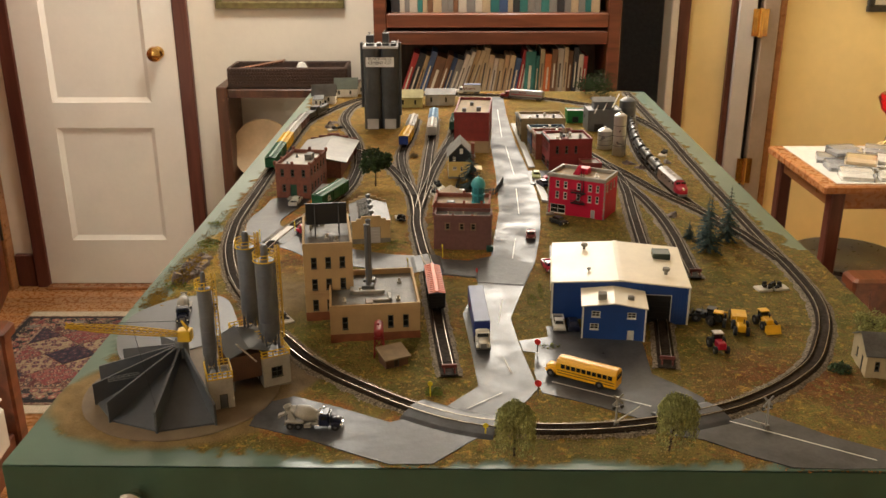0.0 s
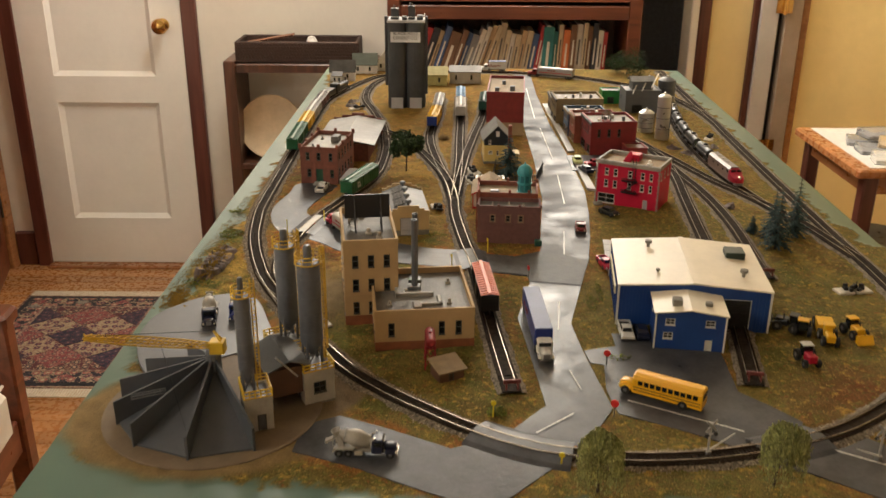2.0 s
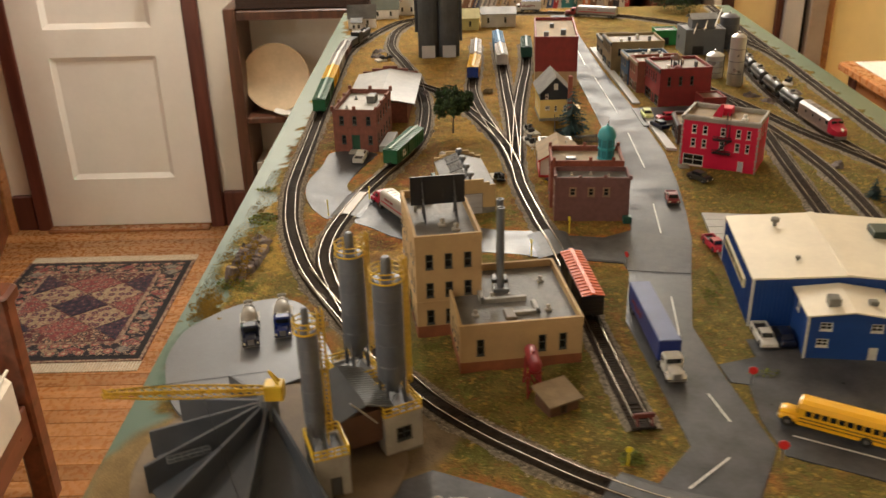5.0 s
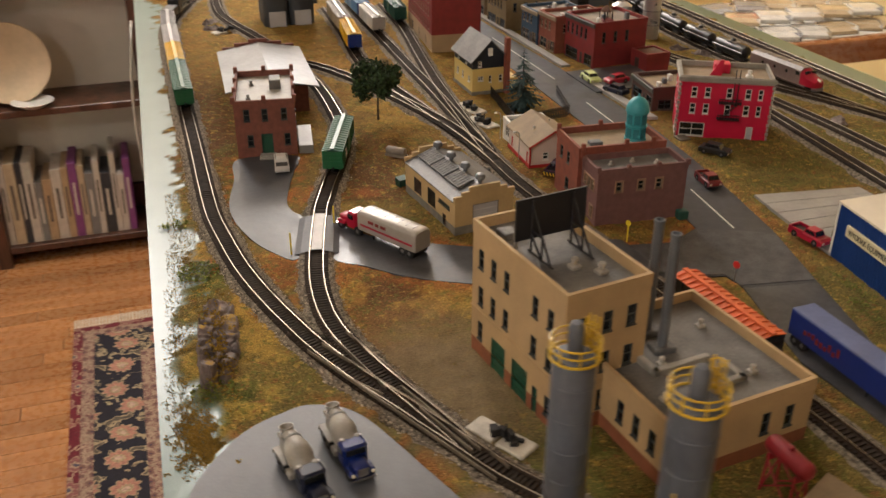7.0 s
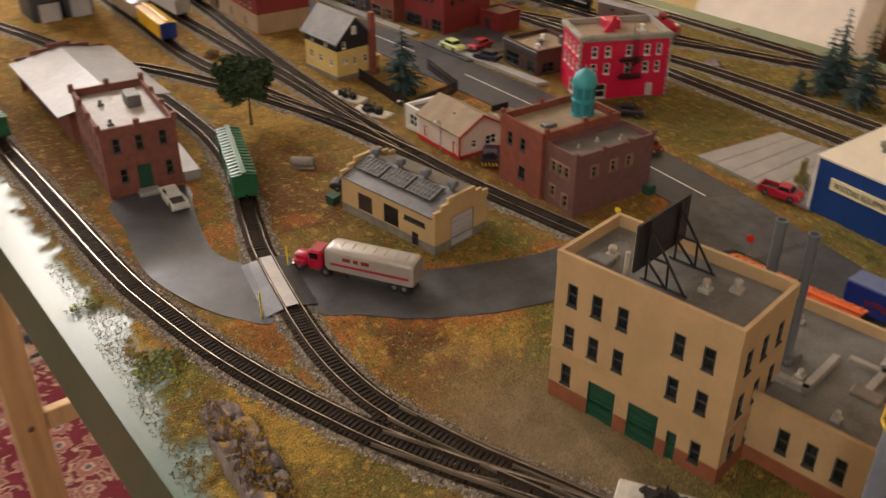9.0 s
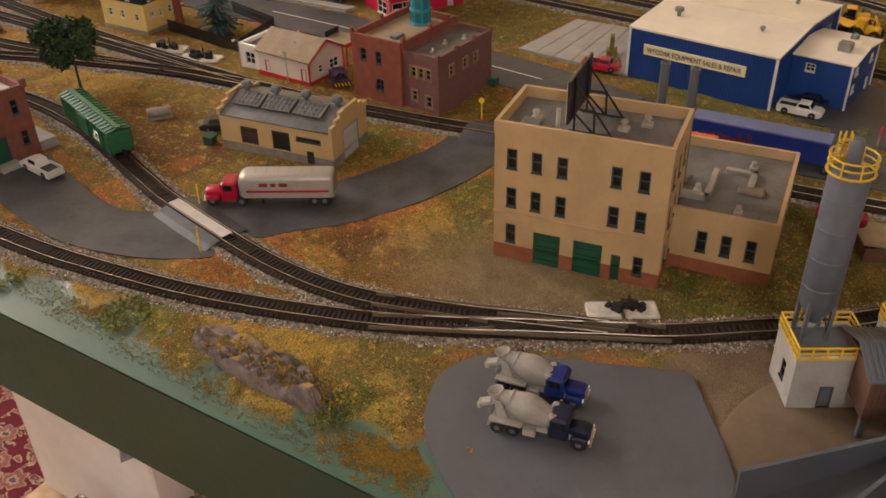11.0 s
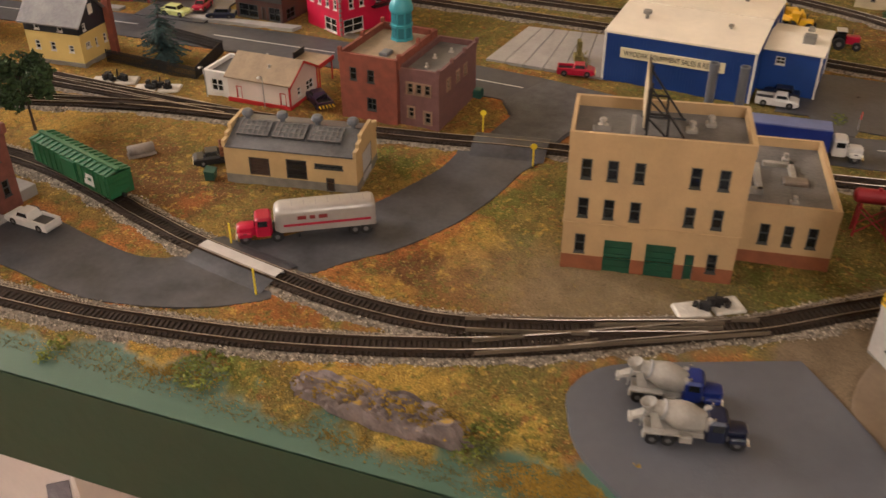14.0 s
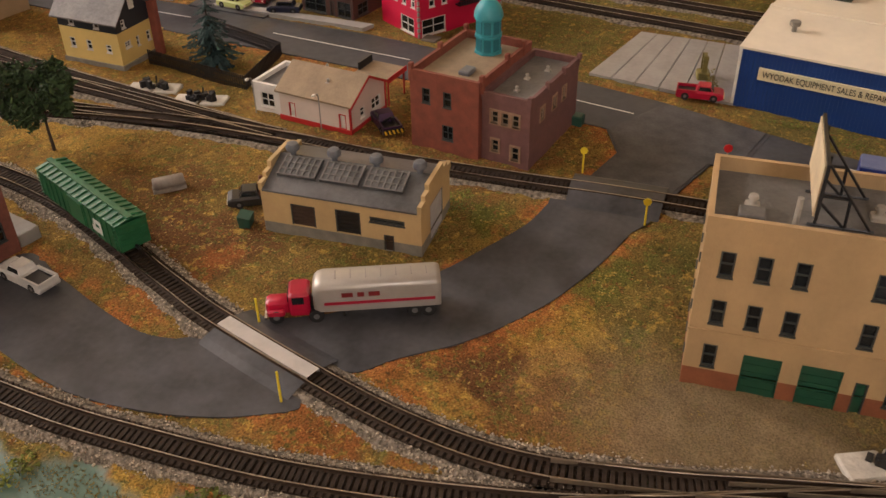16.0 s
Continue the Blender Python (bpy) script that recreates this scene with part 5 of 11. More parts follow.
NEAR_TIES = []
rngt = random.Random(3)
for name, line in TRACKS.items():
    pts = spline(line, 0.003)
    tr = thing("track", Matrix.Identity(4), "nickel rails on dark ties in grey ballast", "railway track", "model tracks")
    b = B()
    wob = [0.0012 * math.sin(i * 1.7) + rngt.uniform(-0.0008, 0.0008) for i in range(len(pts))]
    rows = []
    for o, zz in ((-0.0140, 0.0008), (-0.0098, 0.0032), (0.0098, 0.0032), (0.0140, 0.0008)):
        s = side(pts, o)
        rows.append([b.v((*(q + (q - c) * (abs(w) * 60 if abs(o) > 0.012 else 0)).xy, zz)) for q, c, w in zip(s, pts, wob)])
    for r0, r1 in zip(rows, rows[1:]):
        for i in range(len(pts) - 1):
            b.bm.faces.new((r0[i], r0[i + 1], r1[i + 1], r1[i]))
    part("ballast", b, BALLAST, tr)
    b = B()
    ribbon(b, pts, [(-0.0079, 0.0034), (0.0079, 0.0034)])
    part("roadbed", b, ROADBED, tr)
    for s in (-G, G):
        b = B()
        ribbon(b, pts, [(s - 0.00075, 0.0042), (s - 0.00022, 0.0046), (s - 0.00022, 0.0057), (s - 0.00030, 0.0058), (s - 0.00030, 0.0061)])
        ribbon(b, pts, [(s + 0.00030, 0.0061), (s + 0.00030, 0.0058), (s + 0.00022, 0.0057), (s + 0.00022, 0.0046), (s + 0.00075, 0.0042)])
        rail = part("rail", b, RAIL_WEB, tr)
        b = B()
        ribbon(b, pts, [(s - 0.00030, 0.0061), (s - 0.00017, 0.0063), (s + 0.00017, 0.0063), (s + 0.00030, 0.0061)])
        part("rail_head", b, RAIL, rail, "bright worn rail top")
    b = B()
    tpts = spline(line, 0.0029)
    for i in range(len(tpts) - 1):
        d = (tpts[i + 1] - tpts[i]).normalized()
        c = tpts[i]
        if not (c.x < -0.19 and 0.16 < c.y < 0.62) or name == "freight_lead":
            m = Matrix.Translation((c.x, c.y, 0)) @ Matrix.Rotation(math.atan2(d.y, d.x), 4, "Z")
            b.m = m
            b.box(-0.00085, 0.00085, -0.0076, 0.0076, 0.0030, 0.0043)
        else:
            NEAR_TIES.append((tr, c, math.atan2(d.y, d.x)))
    if b.bm.verts:
        part("tie_strip", b, TIE, tr, kind="stuff")
    else:
        b.bm.free()

# loose stones along the shoulders of the tracks by the walk
rngs = np.random.default_rng(8)
verts, tris = [], []
for name, line in TRACKS.items():
    pts = spline(line, 0.003)
    for sgn in (-1, 1):
        off = side(pts, sgn * 0.011)
        at_ = np.array([(q.x, q.y) for q in off])
        paved = np.zeros(len(at_), bool)
        for poly in ROADS.values():
            paved |= inside(at_, poly) | (seg_dist(at_, poly, True) < 0.003)
        for p, q, skip in zip(pts, side(pts, sgn), paved):
            if skip or not (p.x < -0.12 and 0.10 < p.y < 0.75) and not p.y < 0.12:
                continue
            nrm = (q - p).xy
            for _ in range(15):
                o = 0.0083 + 0.0062 * rngs.random() ** 0.8
                c = p.xy + nrm * o + Vector(rngs.normal(0, 0.0009, 2))
                r, a0 = 0.00035 + 0.00045 * rngs.random(), rngs.random() * 6.3
                zc = 0.0032 - max(0.0, o - 0.0098) * 0.5
                k = len(verts)
                for i in range(4):
                    w = r * (0.7 + 0.6 * rngs.random())
                    verts.append((c.x + w * math.cos(a0 + i * 1.57), c.y + w * math.sin(a0 + i * 1.57), zc - 0.0003 + r * 0.5 * rngs.random()))
                verts.append((c.x + r * 0.4 * rngs.normal(), c.y + r * 0.4 * rngs.normal(), zc + r * (0.6 + 0.7 * rngs.random())))
                tris += [(k, k + 1, k + 4), (k + 1, k + 2, k + 4), (k + 2, k + 3, k + 4), (k + 3, k, k + 4)]
me = bpy.data.meshes.new("ballast_stones")
me.from_pydata(verts, [], tris)
me.materials.append(STONE)
tagged(new("ballast_stones", me), "loose grey crushed stones along the tracks", "gravel", kind="stuff")

# bare rails of the turnouts by the pad
BRIGHT = mat("bare_rail", (0.20, 0.16, 0.11), 0.6, 0.4, var=0.2, scale=60)
turnout = thing("turnout", Matrix.Identity(4), "weathered turnout with bare straight rails", "turnout")
for p0, p1 in (((-0.2738, 0.376), (-0.2255, 0.238)), ((-0.2985, 0.363), (-0.2340, 0.232)), ((-0.2825, 0.373), (-0.2650, 0.315)), ((-0.2895, 0.367), (-0.2440, 0.280)), ((-0.2570, 0.314), (-0.2340, 0.254)), ((-0.2800, 0.327), (-0.2680, 0.310)), ((-0.2530, 0.294), (-0.2380, 0.254))):
    d_ = (Vector(p1) - Vector(p0)).normalized()
    s_ = Vector((-d_.y, d_.x)) * 0.00022
    part("closure_rail", B().prism([(p0[0] + s_.x, p0[1] + s_.y), (p1[0] + s_.x, p1[1] + s_.y), (p1[0] - s_.x, p1[1] - s_.y), (p0[0] - s_.x, p0[1] - s_.y)], 0.0044, 0.0066), BRIGHT, turnout)

# ---- roads ----
ROADZ = 0.0023
for name, poly in ROADS.items():
    if name in ("cross_street", "depot_lot"):
        poly = [(p.x, p.y) for p in spline(poly, 0.006, True)]
    solid("road_" + name, B().prism(poly, 0.0006, ROADZ), ASPHALT_GLOSS if name == "main_street" else ASPHALT, "worn grey painted model asphalt", kind="structure")
# the crossroads are laid with a duller piece of road
solid("road_crossing", B().prism([(-0.0705, 0.3860), (-0.0220, 0.3735), (-0.0205, 0.3580), (0.0295, 0.3500), (0.0460, 0.4160), (-0.0030, 0.4385), (-0.0300, 0.4235), (-0.0700, 0.4305)], 0.0018, 0.0027), ASPHALT_DULL, "dull dark patched model asphalt", kind="structure")
for name, poly in PADS.items():
    pd = thing("pavement", Matrix.Identity(4), "pale concrete apron cast in long strips", "pavement", kind="structure")
    for k in range(6):
        f0, f1 = k / 6 + 0.004, (k + 1) / 6 - 0.004
        lerp = lambda a, c, f: (a[0] + (c[0] - a[0]) * f, a[1] + (c[1] - a[1]) * f)
        A, Bq, C, D = poly[0], poly[1], poly[2], poly[3]
        part("slab", B().prism([lerp(A, D, f0), lerp(Bq, C, f0), lerp(Bq, C, f1), lerp(A, D, f1)], 0.0009, 0.0034), CONC, pd)
solid("plant_pad", B().prism([(p.x, p.y) for p in PLANT_PAD], 0.0009, 0.0042), MATGREY, "flat grey pad beside the cement plant", "pad", kind="structure")


def stripe(pts, w=0.0012, z=0.0031):
    b = B()
    ribbon(b, [Vector((*p, 0)) for p in pts], [(-w / 2, z), (w / 2, z)])
    solid("road_stripe", b, STRIPE, "white painted centre line", "road marking", "road stripes", kind="structure")


for s in (((-0.034, 0.083), (-0.004, 0.110)), ((0.0, 0.176), (0.006, 0.145)), ((0.005, 0.31), (-0.002, 0.25)), ((0.029, 0.50), (0.022, 0.43)), ((0.043, 0.72), (0.040, 0.60)), ((0.040, 0.98), (0.044, 0.80)), ((0.038, 1.3), (0.036, 1.05)),
          ((0.040, 0.130), (0.118, 0.089)), ((0.168, 0.071), (0.270, 0.012))):
    stripe(s)
# filler boards where roads cross rails
CROSS = mat("pale_crossing_plank", (0.45, 0.43, 0.40), 0.5, var=0.15, scale=60)
for line, i0, i1, mm in ((TRACKS["inner_loop"], (-0.2735, 0.482), (-0.2605, 0.537), CROSS), (TRACKS["freight_lead"], (-0.0815, 0.437), (-0.0735, 0.385), ASPHALT), (TRACKS["main_front"], (-0.078, 0.083), (-0.012, 0.0555), ASPHALT), (TRACKS["main_front"], (0.120, 0.0635), (0.172, 0.0815), ASPHALT)):
    pts = [p for p in spline(line, 0.003)]
    ia = min(range(len(pts)), key=lambda i: (pts[i].xy - Vector(i0)).length)
    ib = min(range(len(pts)), key=lambda i: (pts[i].xy - Vector(i1)).length)
    seg = pts[min(ia, ib):max(ia, ib) + 1]
    cr = thing("grade_crossing", Matrix.Identity(4), "crossing board laid between the rails", "crossing", "grade crossings")
    b = B()
    ribbon(b, seg, [(-0.0036, 0.0032), (-0.0036, 0.0062), (0.0036, 0.0062), (0.0036, 0.0032)])
    part("plank", b, mm, cr)
    if mm is ASPHALT:
        for s in (-1, 1):
            b = B()
            ribbon(b, seg, [(s * 0.0053, 0.0030), (s * 0.0053, 0.0056), (s * 0.014, 0.0038), (s * 0.019, 0.0020)] if s > 0 else [(-0.019, 0.0020), (-0.014, 0.0038), (-0.0053, 0.0056), (-0.0053, 0.0030)])
            part("ramp", b, ASPHALT, cr)
    else:
        for s in (-1, 1):
            b = B()
            ribbon(b, seg, [(s * 0.0053, 0.0030), (s * 0.0053, 0.0050), (s * 0.011, 0.0038), (s * 0.016, 0.0020)] if s > 0 else [(-0.016, 0.0020), (-0.011, 0.0038), (-0.0053, 0.0050), (-0.0053, 0.0030)])
            part("ramp", b, ASPHALT, cr)

# ---- buildings ----
TAN = mat("tan_brick_paint", (0.46, 0.315, 0.155), 0.75, var=0.10, scale=60, bump=0.0002, bscale=900)
TAN_F = mat("buff_plaster", (0.50, 0.36, 0.17), 0.75, var=0.12, scale=50, bump=0.0002)
REDBASE = mat("rust_brick_base", (0.25, 0.085, 0.035), 0.8, var=0.2, scale=120)
GREYBASE = mat("grey_stone_base", (0.20, 0.19, 0.16), 0.8, var=0.25, scale=160)
BRICK = mat("red_brown_brick", (0.185, 0.066, 0.045), 0.8, var=0.28, scale=220, bump=0.0003, bscale=900)
BRICK2 = mat("dull_red_brick", (0.22, 0.062, 0.036), 0.75, var=0.22, scale=200, bump=0.0002, bscale=900)
SANDST = mat("tan_window_surround", (0.30, 0.185, 0.115), 0.75, var=0.15, scale=90)
PURPLE = mat("mauve_brown_brick", (0.165, 0.078, 0.07), 0.75, var=0.2, scale=200, bump=0.0002, bscale=900)
DEEPRED = mat("deep_red_brick_paint", (0.20, 0.022, 0.022), 0.6, var=0.2, scale=120)
SCARLET = mat("bright_red_paint", (0.52, 0.006, 0.045), 0.42, var=0.1, scale=60)
REDTRIM = mat("red_trim_paint", (0.45, 0.02, 0.02), 0.5)
ROOFGREY = mat("tar_roof", (0.14, 0.135, 0.125), 0.6, var=0.35, scale=70, bump=0.0004, bscale=500)
ROOFPALE = mat("pale_gravel_roof", (0.31, 0.29, 0.25), 0.55, var=0.25, scale=80, bump=0.0003)
ROOFDARK = mat("dark_weathered_roof", (0.10, 0.10, 0.10), 0.5, var=0.45, scale=50, bump=0.0003)
ROOFTAN = mat("tan_shingle_roof", (0.28, 0.21, 0.13), 0.8, var=0.2, scale=120)
ROOFMETAL = mat("galvanised_roof", (0.19, 0.19, 0.19), 0.42, 0.0, var=0.35, scale=30)
BLUE = mat("blue_siding", (0.012, 0.055, 0.24), 0.5, var=0.12, scale=50)
CREAMROOF = mat("cream_metal_roof", (0.74, 0.68, 0.55), 0.45, var=0.1, scale=26)
GLASSD = mat("dark_window_glazing", (0.015, 0.017, 0.018), 0.12, var=0.3, scale=30, spec=0.6)
FRAME_DK = mat("dark_window_frame", (0.05, 0.055, 0.05), 0.5)
FRAME_WH = mat("white_window_frame", (0.68, 0.66, 0.6), 0.5)
VENTGREY = mat("dusty_grey_vent", (0.36, 0.33, 0.28), 0.7, var=0.2)
ROOFWORN = mat("worn_tar_roof", (0.20, 0.165, 0.13), 0.6, var=0.35, scale=60)
FRAME_TAN = mat("tan_window_frame", (0.27, 0.20, 0.13), 0.6)
GREENDOOR = mat("dark_green_door", (0.012, 0.075, 0.04), 0.5, var=0.15, scale=90)
GREYDOOR = mat("pale_grey_door", (0.46, 0.46, 0.48), 0.5, var=0.1)
DARKDOOR = mat("dark_brown_door", (0.05, 0.03, 0.022), 0.6, var=0.3, scale=120)
GREYPL = mat("grey_styrene", (0.125, 0.135, 0.15), 0.45, var=0.12, scale=60)
GREYTANK = mat("dark_grey_silo_paint", (0.105, 0.115, 0.138), 0.42, var=0.22, scale=45)
GREYTOWER = mat("charcoal_tower_concrete", (0.05, 0.055, 0.062), 0.5, var=0.3, scale=25)
CONCWALL = mat("off_white_concrete", (0.390, 0.374, 0.343), 0.75, var=0.18, scale=70)
YELLOWP = mat("bright_yellow_plastic", (0.64, 0.42, 0.022), 0.4, var=0.1)
YHOUSE = mat("butter_yellow_siding", (0.66, 0.50, 0.17), 0.6, var=0.08)
NAVY = mat("navy_black_siding", (0.018, 0.024, 0.032), 0.5)
BROWNRIB = mat("brown_ribbed_siding", (0.13, 0.065, 0.04), 0.6, var=0.2, scale=90)
TEAL = mat("teal_cupola_paint", (0.045, 0.31, 0.36), 0.45, var=0.15)
SILVER = mat("silver_tank_paint", (0.55, 0.55, 0.55), 0.3, 0.7, var=0.15)
BLACKP = mat("black_plastic", (0.015, 0.015, 0.017), 0.4)
OLIVE = mat("olive_yellow_siding", (0.42, 0.38, 0.15), 0.6)
WIN_CACHE = {}


def win_mesh(w, h, style, fm, gm_):
    key = (round(w, 5), round(h, 5), style, fm.name)
    if key in WIN_CACHE:
        return WIN_CACHE[key]
    t = min(0.0007, w * 0.14)
    b = B()
    if style in ("w", "p"):
        b.box(0, t, 0.0002, 0.0009, 0, h).box(w - t, w, 0.0002, 0.0009, 0, h)
        b.box(t, w - t, 0.0002, 0.0009, 0, t).box(t, w - t, 0.0002, 0.0009, h - t, h)
        if style == "w":
            b.box(t, w - t, 0.0004, 0.0010, h * 0.48, h * 0.48 + t)
        else:
            b.box(w / 2 - t / 3, w / 2 + t / 3, 0.0004, 0.0010, t, h - t).box(t, w - t, 0.0005, 0.0010, h / 2 - t / 3, h / 2 + t / 3)
        b.box(-t * 0.4, w + t * 0.4, -0.0006, 0.0004, -t * 0.9, 0.0)
    else:
        b.box(0, t, 0.0001, 0.0009, 0, h).box(w - t, w, 0.0001, 0.0009, 0, h).box(t, w - t, 0.0001, 0.0009, h - t, h)
    f = bpy.data.meshes.new("window_frame")
    b.bm.to_mesh(f)
    b.bm.free()
    f.materials.append(fm)
    b = B()
    if style == "g":
        k = 5
        for i in range(k):
            b.box(t, w - t, 0.0006, 0.0014, i * (h - t) / k + 0.0001, (i + 1) * (h - t) / k - 0.0002)
        b.box(t, w - t, 0.0010, 0.0014, 0, h - t)
    elif style == "d":
        b.box(t, w - t, 0.0008, 0.0014, 0, h - t).box(w * 0.25, w * 0.75, 0.0006, 0.0009, h * 0.55, h * 0.85)
    else:
        b.box(t, w - t, 0.0009, 0.0013, t, h - t)
    g = bpy.data.meshes.new("pane" if style in "wp" else "leaf")
    b.bm.to_mesh(g)
    b.bm.free()
    g.materials.append(gm_)
    WIN_CACHE[key] = (f, g)
    return f, g


def facade(b, p0, p1, z0, z1, ops, depth=0.0014):
    """An outer wall skin from p0 to p1 (outside to the right) with recessed openings (u, v, w, h)."""
    p0, p1 = Vector((*p0, 0)), Vector((*p1, 0))
    u = (p1 - p0).normalized()
    n_in = Vector((-u.y, u.x, 0))
    L = (p1 - p0).length
    cl = [(max(0, a), max(z0, v), min(L, a + w), min(z1, v + h)) for a, v, w, h in ops]
    cl = [c for c in cl if c[2] - c[0] > 1e-5 and c[3] - c[1] > 1e-5]
    us = sorted({0.0, L, *[c[0] for c in cl], *[c[2] for c in cl]})
    vs = sorted({z0, z1, *[c[1] for c in cl], *[c[3] for c in cl]})
    at_ = lambda a, v, d=0.0: p0 + u * a + n_in * d + Vector((0, 0, v))
    for a0, a1 in zip(us, us[1:]):
        for v0, v1 in zip(vs, vs[1:]):
            cu, cv = (a0 + a1) / 2, (v0 + v1) / 2
            if not any(c[0] < cu < c[2] and c[1] < cv < c[3] for c in cl):
                b.face(at_(a0, v0), at_(a1, v0), at_(a1, v1), at_(a0, v1))
    for a0, v0, a1, v1 in cl:
        q = [(a0, v0), (a1, v0), (a1, v1), (a0, v1)]
        for (s0, t0), (s1, t1) in zip(q, q[1:] + q[:1]):
            b.face(at_(s0, t0), at_(s1, t1), at_(s1, t1, depth), at_(s0, t0, depth))


def block(parent, x, y, w, d, h, wall, faces, roof=ROOFGREY, coping=None, par=0.004, base=None, z0=0.0, frames=FRAME_DK, wall_name="wall", flat=True, surround=None):
    """A storeyed block: walls with openings, roof, parapet, windows and doors."""
    cs = {"S": ((x, y), (x + w, y), 0), "E": ((x + w, y), (x + w, y + d), 90), "N": ((x + w, y + d), (x, y + d), 180), "W": ((x, y + d), (x, y), 270)}
    hb = base[0] if base else 0.0
    for f, (p0, p1, turn) in cs.items():
        ops = faces.get(f, ())
        if base:
            b = B()
            facade(b, p0, p1, z0, z0 + hb, [(o[0], o[1] + z0, o[2], o[3]) for o in ops])
            part("base_course", b, base[1], parent)
        b = B()
        facade(b, p0, p1, z0 + hb, z0 + h, [(o[0], o[1] + z0, o[2], o[3]) for o in ops])
        part(wall_name, b, wall, parent)
        for o in ops:
            a, v, ww, hh, st = o[:5]
            leafm = {"w": GLASSD, "p": GLASSD, "g": o[5] if len(o) > 5 else GREYDOOR, "d": o[5] if len(o) > 5 else DARKDOOR}[st]
            fm = o[6] if len(o) > 6 else frames
            fme, gme = win_mesh(ww, hh, st, fm, leafm)
            dx, dy = p1[0] - p0[0], p1[1] - p0[1]
            L = math.hypot(dx, dy)
            m = Matrix.Translation((p0[0] + dx / L * a, p0[1] + dy / L * a, z0 + v)) @ Matrix.Rotation(radians(turn), 4, "Z")
            wn = shared("window" if st in "wp" else "door", fme, m, parent)
            shared("pane" if st in "wp" else "leaf", gme, Matrix.Identity(4), wn)
            if surround and st in "wp":
                for bx in ((-0.0009, ww + 0.0009, hh, hh + 0.0011), (-0.0011, ww + 0.0011, -0.0010, 0.0), (-0.0009, 0.0, 0.0, hh), (ww, ww + 0.0009, 0.0, hh)):
                    part("surround", B(m).box(bx[0], bx[1], -0.0006, 0.0002, bx[2], bx[3]), surround, parent)
    if flat:
        t = 0.0018
        zt = z0 + h
        part("roof", B().box(x + t, x + w - t, y + t, y + d - t, zt - par - 0.001, zt - par), roof, parent)
        e = 0.0003
        for a0, a1, c0, c1 in ((x - e, x + w + e, y - e, y + t), (x - e, x + w + e, y + d - t, y + d + e), (x - e, x + t, y + t, y + d - t), (x + w - t, x + w + e, y + t, y + d - t)):
            part("parapet", B().box(a0, a1, c0, c1, zt - par - 0.001, zt + 0.0006), coping or wall, parent)


def grid(u0, du, nu, v0, dv, nv, w, h, st="w"):
    return [(u0 + i * du, v0 + j * dv, w, h, st) for i in range(nu) for j in range(nv)]


def vent(parent, x, y, z, s=0.003, m=None, kind=0):
    b = B()
    if kind == 0:
        b.rbox(x - s, x + s, y - s, y + s, z, z + s * 0.8, s * 0.2).lathe([(s * 0.5, 0), (s * 0.5, s * 0.7), (s * 0.75, s * 0.8), (s * 0.6, s * 1.3), (0.0001, s * 1.4)], (x, y, z + s * 0.8), 10)
    else:
        b.lathe([(s * 0.4, 0), (s * 0.4, s * 1.2), (s * 0.9, s * 1.3), (s * 0.9, s * 2.0), (0.0001, s * 2.1)], (x, y, z), 10)
    part("roof_vent", b, m or ROOFGREY, parent, smooth=True)


# tan factory with a rooftop billboard
fac = thing("factory_building", pose(-0.1934, 0.2545, 0.0015, 0, 0, 9.0), "three-storey tan brick factory with green doors", "building")
W3 = (0.0113, 0.0335, 0.0562)
west = []
for j, v in enumerate(W3):
    for i, f in enumerate((0.106, 0.253, 0.402, 0.708, 0.862)):
        if j == 0 and i in (1, 2, 3, 4):
            continue
        west.append((0.0905 * f - 0.0028, v, 0.0056, 0.0115, "w"))
west += [(0.0225, 0.0, 0.0148, 0.0205, "g", GREENDOOR, GREENDOOR), (0.0445, 0.0, 0.0155, 0.0205, "g", GREENDOOR, GREENDOOR), (0.0650, 0.0, 0.0050, 0.0165, "d", GREENDOOR), (0.0765, 0.0065, 0.0052, 0.0115, "w")]
south = [(0.048 * f - 0.0028, v, 0.0056, 0.0115, "w") for f in (0.21, 0.50, 0.79) for v in W3]
block(fac, 0, 0, 0.048, 0.0905, 0.0816, TAN, {"W": west, "S": south, "N": grid(0.007, 0.014, 3, 0.011, 0.023, 3, 0.0056, 0.012), "E": grid(0.012, 0.016, 5, 0.0562, 0.02, 1, 0.0056, 0.012)}, ROOFGREY, par=0.0055, base=(0.0095, REDBASE))
part("string_course", B().box(-0.0005, 0.0485, -0.0005, 0.0910, 0.0292, 0.0300), TAN, fac)
for i, (x, y) in enumerate(((0.020, 0.075), (0.033, 0.020), (0.024, 0.030))):
    vent(fac, x, y, 0.0759, 0.0028, VENTGREY)
part("roof_hatch", B().rbox(0.008, 0.016, 0.070, 0.080, 0.0759, 0.0795, 0.0005), ROOFGREY, fac)
part("flue", B().tube([(0.008, 0.06, 0.0759), (0.008, 0.06, 0.09)], 0.0012), ROOFPALE, fac)
bb = thing("billboard", pose(-0.1980, 0.3080, 0.0779, 0, 0, 9.0), "dark billboard on a braced steel frame on the roof", "billboard")
part("panel", B().box(0.0, 0.0415, 0.0, 0.0012, 0.0075, 0.0300), BLACKP, bb)
part("poster", B().box(0.001, 0.0405, 0.0013, 0.0019, 0.0085, 0.0290), mat("cream_poster", (0.62, 0.52, 0.34), 0.6, var=0.2, scale=90), bb)
